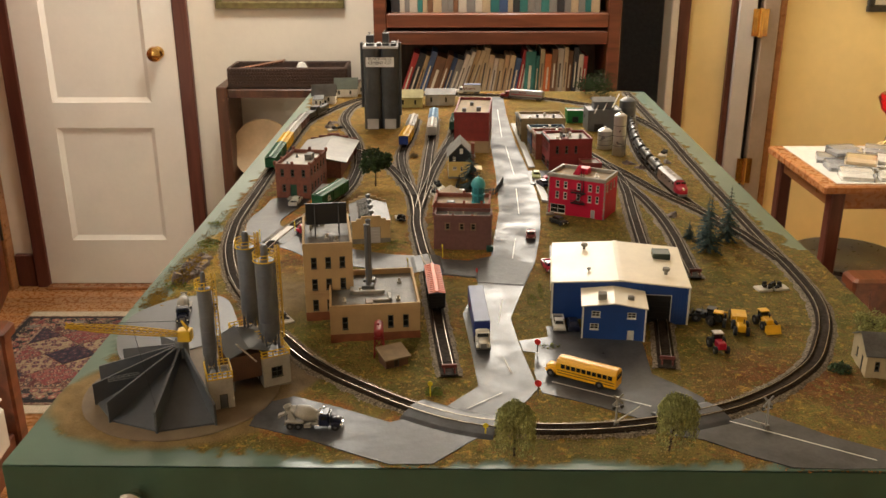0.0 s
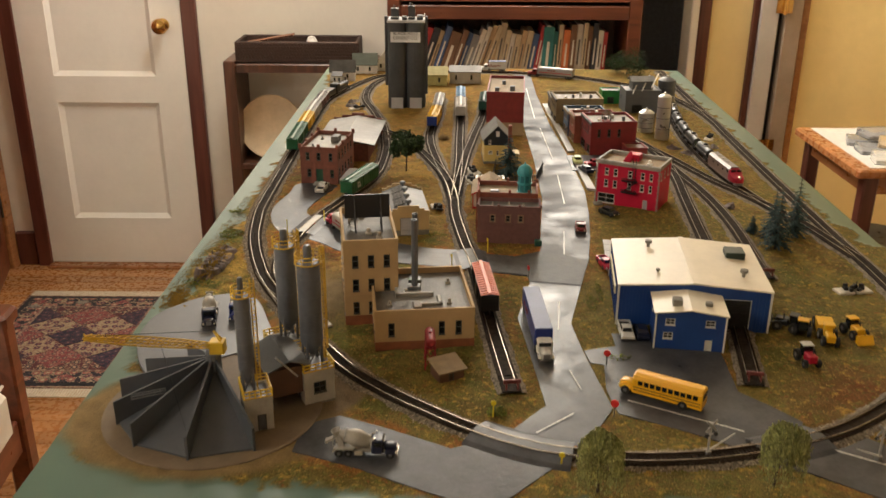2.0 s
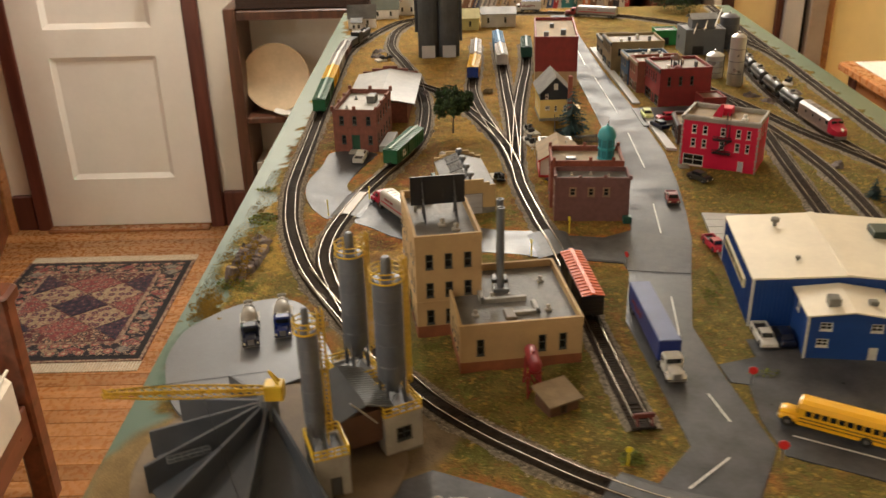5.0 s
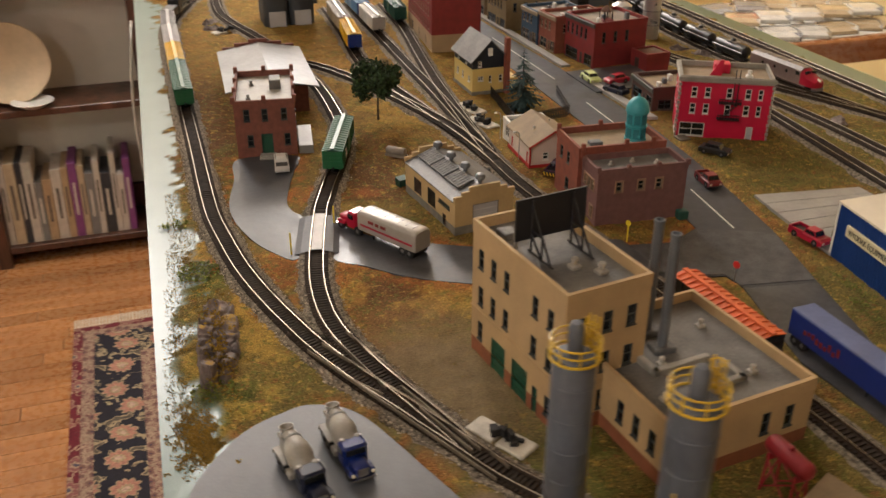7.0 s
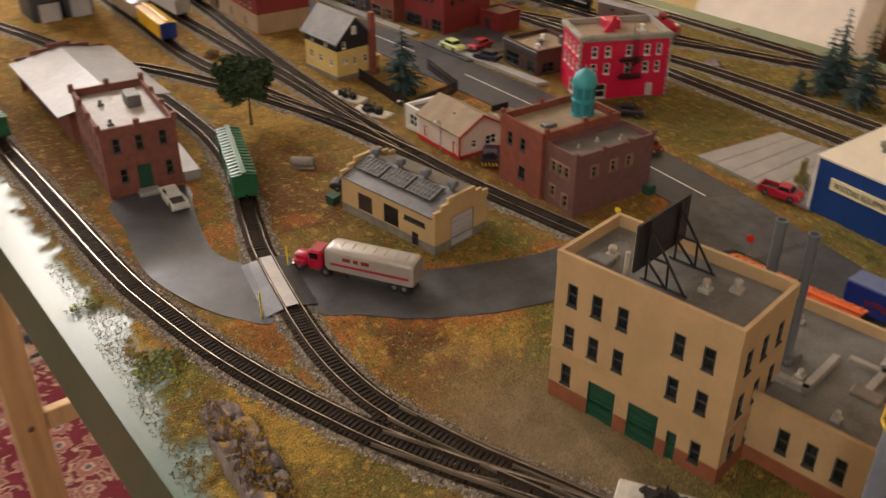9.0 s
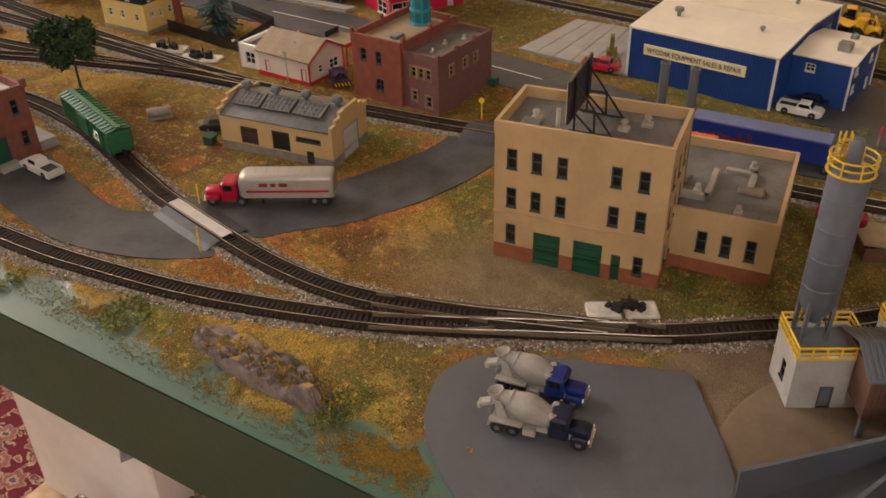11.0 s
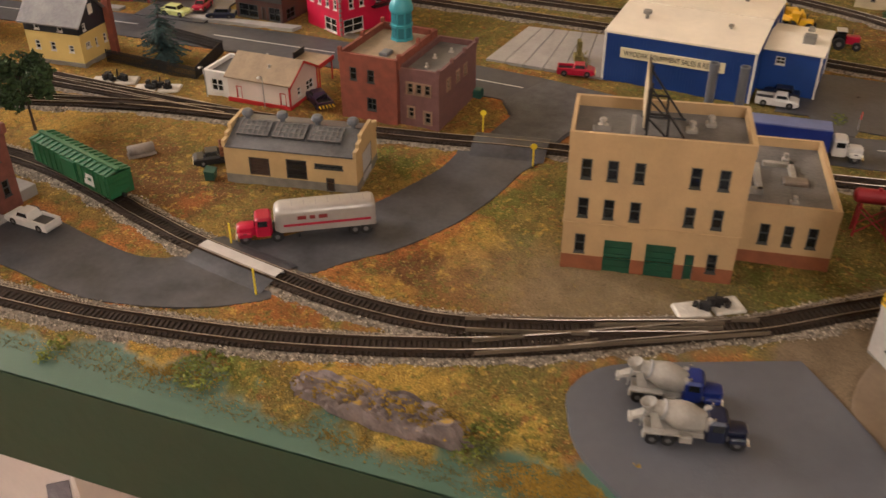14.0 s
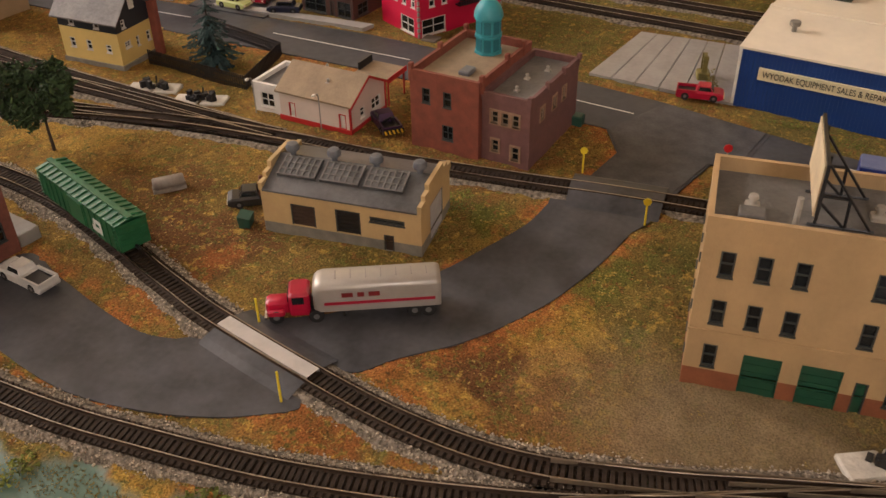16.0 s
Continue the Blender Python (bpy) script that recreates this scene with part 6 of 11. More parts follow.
for x in (0.009, 0.033):
    for nm, p, q in (("post", (x, -0.0006, 0), (x, -0.0006, 0.029)), ("strut", (x, -0.0006, 0.026), (x, -0.020, 0.0)), ("strut", (x, -0.0006, 0.010), (x, -0.011, 0.0)), ("strut", (x, -0.011, 0.0), (x, -0.0105, 0.0125)), ("foot_rail", (x, -0.021, 0.0005), (x, 0.002, 0.0005)), ("strut", (x, -0.0006, 0.0125), (x, -0.0105, 0.0125))):
        part(nm, B().cyl(p, q, 0.0006, seg=5), BLACKP, bb)

anx = thing("boiler_house", pose(-0.1625, 0.2062, 0.0015, 0, 0, 7.6), "low tan boiler house with roof ducts", "building")
block(anx, 0, 0, 0.0853, 0.092, 0.0372, TAN, {"W": [(0.044 + 0.048 * f - 0.0027, 0.0135, 0.0054, 0.0125, "w") for f in (0.24, 0.50, 0.76)], "S": [(0.0853 * f - 0.0027, 0.0135, 0.0054, 0.0125, "w") for f in (0.165, 0.67, 0.84)] + [], "E": grid(0.012, 0.018, 4, 0.0135, 0.02, 1, 0.0054, 0.0125)}, ROOFGREY, par=0.005, base=(0.0085, REDBASE))
for seg in (((0.022, 0.071, 0.0345), (0.022, 0.040, 0.0345)), ((0.022, 0.040, 0.0345), (0.052, 0.040, 0.0345)), ((0.058, 0.020, 0.0335), (0.058, 0.034, 0.0335)), ((0.042, 0.020, 0.0335), (0.058, 0.020, 0.0335))):
    (x0, y0, zz), (x1, y1, _) = seg
    part("duct", B().rbox(min(x0, x1) - 0.0018, max(x0, x1) + 0.0018, min(y0, y1) - 0.0018, max(y0, y1) + 0.0018, 0.0322, zz + 0.0012, 0.0004), ROOFPALE, anx)
part("duct_box", B().rbox(0.034, 0.042, 0.012, 0.026, 0.0322, 0.0345, 0.0008), ROOFWORN, anx)
for x, y in ((0.014, 0.022), (0.066, 0.022), (0.070, 0.066), (0.030, 0.046)):
    vent(anx, x, y, 0.0322, 0.0022, VENTGREY)
for x, y in ((0.0405, 0.072), (0.0425, 0.088)):
    st_ = thing("smokestack", pose(-0.1625 + 0.0395 - 0.009 + (y - 0.072) * 0.0, 0.268 + (y - 0.072) * 1.0, 0.0337), "thin grey rooftop smokestack", "smokestack", "factory stacks")
    part("pipe", B().lathe([(0.0028, 0), (0.0026, 0.002), (0.0025, 0.064), (0.0028, 0.0645), (0.0028, 0.066), (0.0021, 0.066), (0.0020, 0.062), (0.0002, 0.0618)], seg=12), GREYPL, st_, smooth=True)
    part("foot", B().rbox(-0.006, 0.006, -0.005, 0.005, -0.0003, 0.003, 0.0006), ROOFDARK, st_)

# buff freight house with stepped gables
fh = thing("freight_house", pose(-0.1725, 0.4815, 0.0015, 0, 0, 8.5), "buff freight house with stepped gables and skylights", "building")
fw, fd, fe, fridge = 0.047, 0.086, 0.0255, 0.0335
block(fh, 0, 0.0, fw, fd, fe, TAN_F, {"W": [(0.016, 0.007, 0.0135, 0.0125, "g", DARKDOOR, FRAME_DK), (0.0405, 0.007, 0.0135, 0.0135, "g", BLACKP, FRAME_DK), (0.059, 0.0165, 0.0185, 0.0030, "p"), (0.066, 0.0005, 0.0055, 0.0095, "d")], "S": [(0.014, 0.0005, 0.021, 0.021, "g", GREYDOOR, GREYBASE)], "E": [(0.02, 0.007, 0.013, 0.013, "g", DARKDOOR), (0.05, 0.007, 0.013, 0.013, "g", DARKDOOR)]}, base=(0.0065, GREYBASE), flat=False, frames=FRAME_DK)
for y0 in (-0.0006, fd - 0.0016):
    b = B()
    zs = ((0.0, 0.0295), (0.0055, 0.0322), (0.0115, 0.0355), (0.0355, 0.0322), (0.0415, 0.0295), (fw, 0))
    for (xa_, za_), (xb_, _) in zip(zs, zs[1:]):
        b.box(xa_ - (0.0006 if xa_ == 0 else 0), xb_ + (0.0006 if xb_ == fw else 0), y0, y0 + 0.0022, fe - 0.0002, za_)
    part("stepped_gable", b, TAN_F, fh)
b = B()
for sgn in (-1, 1):
    xs, xr = (-0.0012, fw / 2) if sgn < 0 else (fw + 0.0012, fw / 2)
    q = [(xs, 0.0016, fe - 0.0003), (xs, fd - 0.0016, fe - 0.0003), (xr, fd - 0.0016, fridge), (xr, 0.0016, fridge)]
    q = q if sgn > 0 else [q[1], q[0], q[3], q[2]]
    b.hexa(q + [(a, c, e_ + 0.0009) for a, c, e_ in q])
part("roof", b, ROOFDARK, fh)
for k in range(3):
    sk = part("skylight", B().box(-0.001, 0.0125, 0, 0.021, 0.0, 0.0012), ROOFDARK, fh, "latticed grey roof skylight")
    sk.matrix_local = Matrix.Translation((0.0095, 0.012 + k * 0.0235, fe + 0.0046)) @ Matrix.Rotation(radians(-18.5), 4, "Y")
    for i in range(7):
        part("bar", B().box(-0.001, 0.0125, 0.0002 + i * 0.0033, 0.0011 + i * 0.0033, 0.0012, 0.0017), ROOFGREY, sk)
    for i in range(4):
        part("bar", B().box(-0.001 + i * 0.0041, -0.0002 + i * 0.0041, 0, 0.021, 0.0012, 0.0016), ROOFGREY, sk)
for k in range(4):
    b = B().lathe([(0.0016, 0), (0.0016, 0.003), (0.0036, 0.0036), (0.0038, 0.0052), (0.0028, 0.007), (0.0001, 0.0076)], (fw / 2 + 0.0005, 0.008 + k * 0.0232, fridge), 12)
    part("roof_ventilator", b, GREYPL, fh, smooth=True)

# brick depot and its shed
dp = thing("brick_depot", pose(-0.3030, 0.6760, 0.0015, 0, 0, -7.5), "two-storey red-brown brick depot with corner piers", "building")
wn = [(0.0075, 0.0325, 0.0052, 0.0105, "w"), (0.0225, 0.0325, 0.0052, 0.0105, "w"), (0.0385, 0.0325, 0.0052, 0.0105, "w"), (0.0090, 0.010, 0.0052, 0.0105, "w"), (0.0205, 0.0015, 0.0100, 0.0195, "d", GREENDOOR), (0.0400, 0.010, 0.0052, 0.0105, "w")]
block(dp, 0, 0, 0.0505, 0.088, 0.0500, BRICK, {"S": wn, "E": grid(0.008, 0.0155, 5, 0.010, 0.0225, 2, 0.0052, 0.0105), "W": grid(0.008, 0.0155, 5, 0.010, 0.0225, 2, 0.0052, 0.0105), "N": grid(0.008, 0.015, 3, 0.010, 0.0225, 2, 0.0052, 0.0105)}, ROOFPALE, par=0.0048)
for x in (0.0, 0.0253, 0.0505):
    for y in (0.0, 0.088):
        part("pier_cap", B().rbox(x - 0.0018, x + 0.0018, y - 0.0018, y + 0.0018, 0.0485, 0.0545, 0.0004), BRICK, dp)
for y in (0.03, 0.058):
    for x in (0.0, 0.0505):
        part("pier_cap", B().rbox(x - 0.0015, x + 0.0015, y - 0.0018, y + 0.0018, 0.0485, 0.0535, 0.0004), BRICK, dp)
part("roof_monitor", B().rbox(0.030, 0.040, 0.045, 0.062, 0.0452, 0.0535, 0.0006), ROOFGREY, dp)
vent(dp, 0.012, 0.02, 0.0452, 0.002)
vent(dp, 0.014, 0.06, 0.0452, 0.002)
part("steps", B().box(0.018, 0.033, -0.009, 0, 0, 0.002).box(0.019, 0.032, -0.006, 0, 0.002, 0.0035), CONC, dp)
part("loading_dock", B().rbox(0.0515, 0.064, 0.002, 0.055, 0, 0.0075, 0.0004), CONC, dp)
sh = thing("depot_shed", pose(-0.2975, 0.7790, 0.0015, 0, 0, -2.0), "brown brick shed with a broad worn metal roof", "shed")
block(sh, 0.006, 0.004, 0.068, 0.135, 0.026, BRICK, {"W": [(0.05, 0.001, 0.018, 0.017, "g", DARKDOOR)]}, flat=False)
b = B()
for sgn in (-1, 1):
    xs, xr = (-0.004, 0.04) if sgn < 0 else (0.084, 0.04)
    q = [(xs, -0.002, 0.0255), (xs, 0.145, 0.0255), (xr, 0.145, 0.0335), (xr, -0.002, 0.0335)]
    q = q if sgn > 0 else [q[1], q[0], q[3], q[2]]
    b.hexa(q + [(a, c, e_ + 0.0010) for a, c, e_ in q])
part("roof", b, ROOFMETAL, sh)
part("fire_wall", B().box(0.002, 0.078, 0.145, 0.148, 0, 0.030).box(0.015, 0.065, 0.145, 0.148, 0.030, 0.034).box(0.03, 0.05, 0.145, 0.148, 0.034, 0.0375), BRICK, sh)

# mauve and red brick town block with a teal cupola
tw = thing("town_block", pose(-0.0715, 0.4650, 0.0015, 0, 0, -3.5), "mauve and dull red brick block with a teal cupola", "building")
block(tw, 0, 0, 0.0690, 0.0300, 0.0435, PURPLE, {"S": [(0.014, 0.026, 0.005, 0.0075, "w"), (0.031, 0.026, 0.005, 0.0075, "w"), (0.045, 0.026, 0.005, 0.0075, "w")], "W": [(0.006, 0.026, 0.0045, 0.0075, "w"), (0.0125, 0.026, 0.0045, 0.0075, "w"), (0.019, 0.026, 0.0045, 0.0075, "w"), (0.0065, 0.008, 0.0045, 0.0075, "w"), (0.019, 0.005, 0.005, 0.0085, "w")], "E": [(0.004, 0.002, 0.02, 0.013, "p")]}, ROOFGREY, coping=PURPLE, par=0.0035, frames=FRAME_TAN, surround=SANDST)
block(tw, -0.003, 0.0306, 0.069, 0.0450, 0.0490, BRICK2, {"W": [(0.008, 0.030, 0.0055, 0.0095, "w"), (0.022, 0.030, 0.0055, 0.0095, "w"), (0.021, 0.009, 0.0075, 0.0095, "p")], "N": grid(0.01, 0.018, 3, 0.03, 0.02, 1, 0.0055, 0.0095), "E": grid(0.008, 0.012, 3, 0.03, 0.02, 1, 0.0055, 0.0095)}, ROOFTAN, coping=BRICK2, par=0.0045, frames=FRAME_DK)
for x, y in ((0.0, 0.0), (0.023, 0.0), (0.046, 0.0), (0.069, 0.0), (0.0, 0.0300), (0.0345, 0.0312), (0.056, 0.0312), (-0.002, 0.075), (0.032, 0.075), (0.065, 0.075)):
    part("chimney", B().rbox(x - 0.0015, x + 0.0015, y - 0.0013, y + 0.0013, 0.0425, 0.0465 if y < 0.02 else 0.0530, 0.0003), BRICK2 if y > 0.02 else PURPLE, tw)
for x, y, k in ((0.016, 0.016, 0), (0.034, 0.018, 0), (0.05, 0.012, 0)):
    vent(tw, x, y, 0.0400, 0.0016, VENTGREY)
part("roof_hatch", B().rbox(0.012, 0.022, 0.045, 0.052, 0.0445, 0.0470, 0.0006), GREYPL, tw)
cp = thing("cupola", pose(-0.0175, 0.5140, 0.0460, 0, 0, -3.5) @ Matrix.Diagonal((1.12, 1.12, 1.08, 1)), "teal octagonal cupola with a domed roof", "cupola")
for z0_, z1_ in ((0.0, 0.0095), (0.0105, 0.0195)):
    part("stage", B().lathe([(0.0068, z0_), (0.0068, z1_)], seg=8), TEAL, cp)
for z_ in (0.0, 0.0095, 0.0195):
    part("cornice", B().lathe([(0.0078, z_), (0.0078, z_ + 0.0011)], seg=8), TEAL, cp)
for i in range(8):
    a = radians(22.5 + 45 * i)
    for z_ in (0.0012, 0.0112):
        m = Matrix.Rotation(a, 4, "Z") @ Matrix.Translation((0.0063, 0, z_))
        part("louvre", B(m).box(0, 0.0004, -0.0019, 0.0019, 0.0006, 0.0075), mat("teal_louvre", (0.02, 0.17, 0.21), 0.5) if i == 0 and z_ < 0.01 else bpy.data.materials["teal_louvre"], cp)
part("dome", B().lathe([(0.0080, 0.0206), (0.0077, 0.0232), (0.0066, 0.0262), (0.0046, 0.0288), (0.0022, 0.0302), (0.0007, 0.0308), (0.0004, 0.0328)], seg=16), TEAL, cp, smooth=True)

# blue equipment shop
bl = thing("equipment_shop", pose(0.0520, 0.2646, 0.0015, 0, 0, -5.64), "blue metal equipment shop with a cream roof", "building")
bw, bd, be, br = 0.1335, 0.1130, 0.0395, 0.0438
# black leaves fill the open track doorways in place of their shaded inside
block(bl, 0, 0, bw, bd, be, BLUE, {"S": [(0.0905, 0.0, 0.0265, 0.031, "g", BLACKP, FRAME_WH)], "N": [(0.018, 0.0, 0.0265, 0.031, "g", BLACKP, FRAME_WH)]}, flat=False)
for y in (0.0, bd):
    b = B()
    q = [(0, y, be), (bw, y, be), (bw / 2, y, br)]
    b.face(*(q if y == 0 else q[::-1]))
    part("gable_wall", b, BLUE, bl)
for y0, x0, x1 in ((0.0, 0, bw),):
    b = B()
    for i in range(46):
        xx = x0 + (i + 0.5) * (x1 - x0) / 46
        if not 0.0895 < xx < 0.118:
            b.box(xx - 0.0003, xx + 0.0003, -0.0005, 0.0002, 0.0, be - 0.0004)
    part("siding_rib", b, BLUE, bl, kind="stuff")
b = B()
for i in range(48):
    yy = (i + 0.5) * bd / 48
    b.box(-0.0005, 0.0002, yy - 0.0003, yy + 0.0003, 0.0, be - 0.0004)
part("siding_rib", b, BLUE, bl, kind="stuff")
b = B()
for sgn in (-1, 1):
    xs, xr = (-0.0012, bw / 2) if sgn < 0 else (bw + 0.0012, bw / 2)
    zs_ = be - 0.0004
    q = [(xs, -0.0012, zs_), (xs, bd + 0.0012, zs_), (xr, bd + 0.0012, br), (xr, -0.0012, br)]
    q = q if sgn > 0 else [q[1], q[0], q[3], q[2]]
    b.hexa(q + [(a, c, e_ + 0.0014) for a, c, e_ in q])
part("roof", b, CREAMROOF, bl)
part("ridge_cap", B().box(bw / 2 - 0.0025, bw / 2 + 0.0025, -0.0014, bd + 0.0014, br + 0.0006, br + 0.0019), CREAMROOF, bl)
for x in (0.0, bw):
    for y in (0.0, bd):
        part("corner_trim", B().box(x - 0.0009, x + 0.0009, y - 0.0009, y + 0.0009, 0, be - 0.0006), FRAME_WH, bl)
for x, y, k, s_ in ((0.0332, 0.0905, 1, 0.0038), (0.0362, 0.0262, 1, 0.0022), (0.1130, 0.0275, 1, 0.0040)):
    vent(bl, x, y, be + (br - be) * (1 - abs(x - bw / 2) / (bw / 2)) + 0.0002, s_, GREYBASE, k)
part("cooling_unit", B().rbox(0.104, 0.122, 0.070, 0.088, be + 0.0012, be + 0.0085, 0.0006), mat("dark_green_machine", (0.03, 0.045, 0.03), 0.5), bl)
sg = part("sign_board", B().box(-0.0022, -0.0008, 0.0205, 0.1000, 0.0215, 0.0293), mat("cream_sign_board", (0.72, 0.64, 0.40), 0.6, var=0.05), bl, "cream sign board with black lettering")
lettering("WYODAK EQUIPMENT SALES & REPAIR", 0.0047, BLACKP, sg, Matrix.Translation((-0.0024, 0.0603, 0.0252)) @ Matrix.Rotation(radians(-90), 4, "Z") @ Matrix.Rotation(radians(90), 4, "X") @ Matrix.Diagonal((0.90, 1.22, 1, 1)))
oc = thing("shop_office", pose(0.0770, 0.2190, 0.0015, 0, 0, -6.4), "two-storey blue shop office with white windows", "building")
ow, od, oh = 0.0585, 0.0420, 0.0340
block(oc, 0, 0, ow, od, oh, BLUE, {"S": [(0.008, 0.0235, 0.0082, 0.0062, "p"), (0.007, 0.0105, 0.0082, 0.0062, "p"), (0.0415, 0.0235, 0.0082, 0.0062, "p"), (0.0425, 0.0005, 0.0062, 0.0105, "d", FRAME_WH)], "W": [(0.01, 0.0235, 0.007, 0.0062, "p")]}, flat=False, frames=FRAME_WH)
b = B()
for sgn in (-1, 1):
    xs, xr = (-0.002, ow / 2) if sgn < 0 else (ow + 0.002, ow / 2)
    q = [(xs, -0.002, oh), (xs, od, oh), (xr, od, oh + 0.0042), (xr, -0.002, oh + 0.0042)]
    q = q if sgn > 0 else [q[1], q[0], q[3], q[2]]
    b.hexa(q + [(a, c, e_ + 0.0011) for a, c, e_ in q])
part("roof", b, CREAMROOF, oc)
b = B()
b.face((0, 0, oh), (ow, 0, oh), (ow / 2, 0, oh + 0.0042))
part("gable_wall", b, BLUE, oc)
for x in (0.0, ow):
    part("corner_trim", B().box(x - 0.0007, x + 0.0007, -0.0007, 0.0007, 0, oh), FRAME_WH, oc)
part("roof_unit", B().rbox(0.014, 0.022, 0.008, 0.017, oh + 0.001, oh + 0.0095, 0.0005), GREYBASE, oc)
part("roof_unit", B().rbox(0.042, 0.048, 0.012, 0.017, oh + 0.001, oh + 0.0065, 0.0005), GREYBASE, oc)

# scarlet hotel
ho = thing("scarlet_hotel", pose(0.0800, 0.6130, 0.0015, 0, 0, -27.8), "bright red three-storey corner hotel with grey quoins", "building")
hs = []
for i, u in enumerate((0.010, 0.0215, 0.040, 0.056, 0.067)):
    for v in (0.0375, 0.0225):
        hs.append((u, v, 0.0052 if i < 4 else 0.0042, 0.0095, "w"))
hs += [(0.003, 0.0015, 0.022, 0.0125, "p"), (0.061, 0.0005, 0.0058, 0.0120, "d", GREYDOOR)]
block(ho, 0, 0, 0.0790, 0.050, 0.0560, SCARLET, {"S": hs, "W": [(0.006 + 0.0115 * i, v, 0.0052, 0.0095, "w") for i in range(4) for v in (0.0375, 0.0225)] + [(0.026, 0.0015, 0.018, 0.0125, "p")], "E": grid(0.008, 0.014, 3, 0.0375, 0.015, 1, 0.005, 0.0095)}, ROOFTAN, coping=ROOFPALE, par=0.004, frames=FRAME_WH)
b = B()
for i in range(13):
    for x, y in ((0, 0), (0.079, 0)):
        b.box(x - 0.0009 - (i % 2) * 0.0004, x + 0.0009 + (i % 2) * 0.0004, y - 0.0007, y + 0.0004, 0.001 + i * 0.0042, 0.004 + i * 0.0042)
part("quoin_set", b, ROOFPALE, ho, "pale grey corner quoins", kind="stuff")
part("cornice", B().rbox(-0.002, 0.081, -0.002, 0.001, 0.0525, 0.0560, 0.0004), ROOFPALE, ho)
part("cornice", B().rbox(-0.002, 0.001, 0.001, 0.052, 0.0525, 0.0560, 0.0004), ROOFPALE, ho)
fe_ = thing("fire_escape", ho.matrix_world @ pose(0.0, 0.0, 0.0), "black iron fire escape fixed to the red wall", "fire escape")
for z_ in (0.0195, 0.0340):
    part("landing", B().box(0.034, 0.053, -0.0065, -0.0003, z_, z_ + 0.0008), BLACKP, fe_)
    b = B()
    for i in range(9):
        b.box(0.034 + i * 0.0023, 0.0345 + i * 0.0023, -0.0065, -0.0060, z_, z_ + 0.0045)
    b.box(0.034, 0.053, -0.0066, -0.0060, z_ + 0.0042, z_ + 0.0049)
    part("railing", b, BLACKP, fe_)
for i in range(7):
    part("rung", B().box(0.036 + i * 0.0019, 0.0385 + i * 0.0019, -0.005, -0.0015, 0.0205 + i * 0.0019, 0.0210 + i * 0.0019), BLACKP, fe_)
part("ladder", B().box(0.0455, 0.0462, -0.0012, -0.0003, 0.034, 0.0640).box(0.0490, 0.0497, -0.0012, -0.0003, 0.034, 0.0640), BLACKP, fe_)
part("penthouse", B().rbox(0.030, 0.044, 0.028, 0.042, 0.0518, 0.0600, 0.0005), SCARLET, ho)
b = B()
b.hexa([(0.026, 0.020, 0.052), (0.036, 0.020, 0.052), (0.036, 0.022, 0.052), (0.026, 0.022, 0.052), (0.034, 0.020, 0.066), (0.037, 0.020, 0.066), (0.037, 0.022, 0.066), (0.034, 0.022, 0.066)])
part("roof_sign", b, SCARLET, ho)
vent(ho, 0.060, 0.02, 0.0518, 0.003, WHITE)

# dark tower of the cement company
to = thing("cement_tower", pose(-0.2205, 1.1240, 0.0015, 0, 0, 0.5), "charcoal twin concrete silo tower with a company sign", "silo tower")
for cx in (0.0165, 0.0495):
    b = B()
    k = 9
    prof = [(0.0165 * math.cos(math.pi + math.pi * i / k), 0.006 + 0.010 * math.sin(math.pi + math.pi * i / k)) for i in range(k + 1)]
    poly = [(cx + a, c) for a, c in prof] + [(cx + 0.0165, 0.05), (cx - 0.0165, 0.05)]
    part("silo", b.prism(poly, 0, 0.150), GREYTOWER, to)
    part("door", B().box(cx - 0.0105, cx + 0.0105, -0.0055, -0.0035, 0.0, 0.0195), GREYDOOR, to, "pale grey loading door")
for x in (-0.0045, 0.066):
    part("stair_shaft", B().rbox(x, x + 0.0045, 0.004, 0.016, 0.04 if x < 0 else 0.025, 0.160, 0.0004), GREYTOWER, to)
part("roof_deck", B().rbox(0.0, 0.066, -0.004, 0.05, 0.150, 0.1535, 0.0006), GREYDOOR, to)
for x0, x1, y0, y1, z1_ in ((0.006, 0.020, 0.012, 0.030, 0.172), (0.026, 0.034, 0.006, 0.018, 0.160), (0.036, 0.048, 0.014, 0.034, 0.176), (0.052, 0.062, 0.008, 0.026, 0.161)):
    part("head_house", B().rbox(x0, x1, y0, y1, 0.1535, z1_, 0.0008), GREYTOWER, to)
for x, y, s_ in ((0.012, 0.020, 0.172), (0.041, 0.022, 0.176)):
    vent(to, x, y, s_, 0.0025, ROOFMETAL, 1)
part("roof_rail", B().tube([(0.002, -0.003, 0.160), (0.064, -0.003, 0.160), (0.064, 0.048, 0.160)], 0.0005, 5), SILVER, to)
sgn_ = part("sign_board", B().box(0.006, 0.058, -0.0052, -0.0042, 0.117, 0.1345), mat("pale_blue_sign", (0.78, 0.80, 0.82), 0.6), to, "pale sign board with dark lettering")
lettering("BLACK HILLS\nCEMENT CO.", 0.0074, NAVY, sgn_, Matrix.Translation((0.032, -0.0054, 0.1280)) @ Matrix.Rotation(radians(90), 4, "X"))

# small houses and sheds


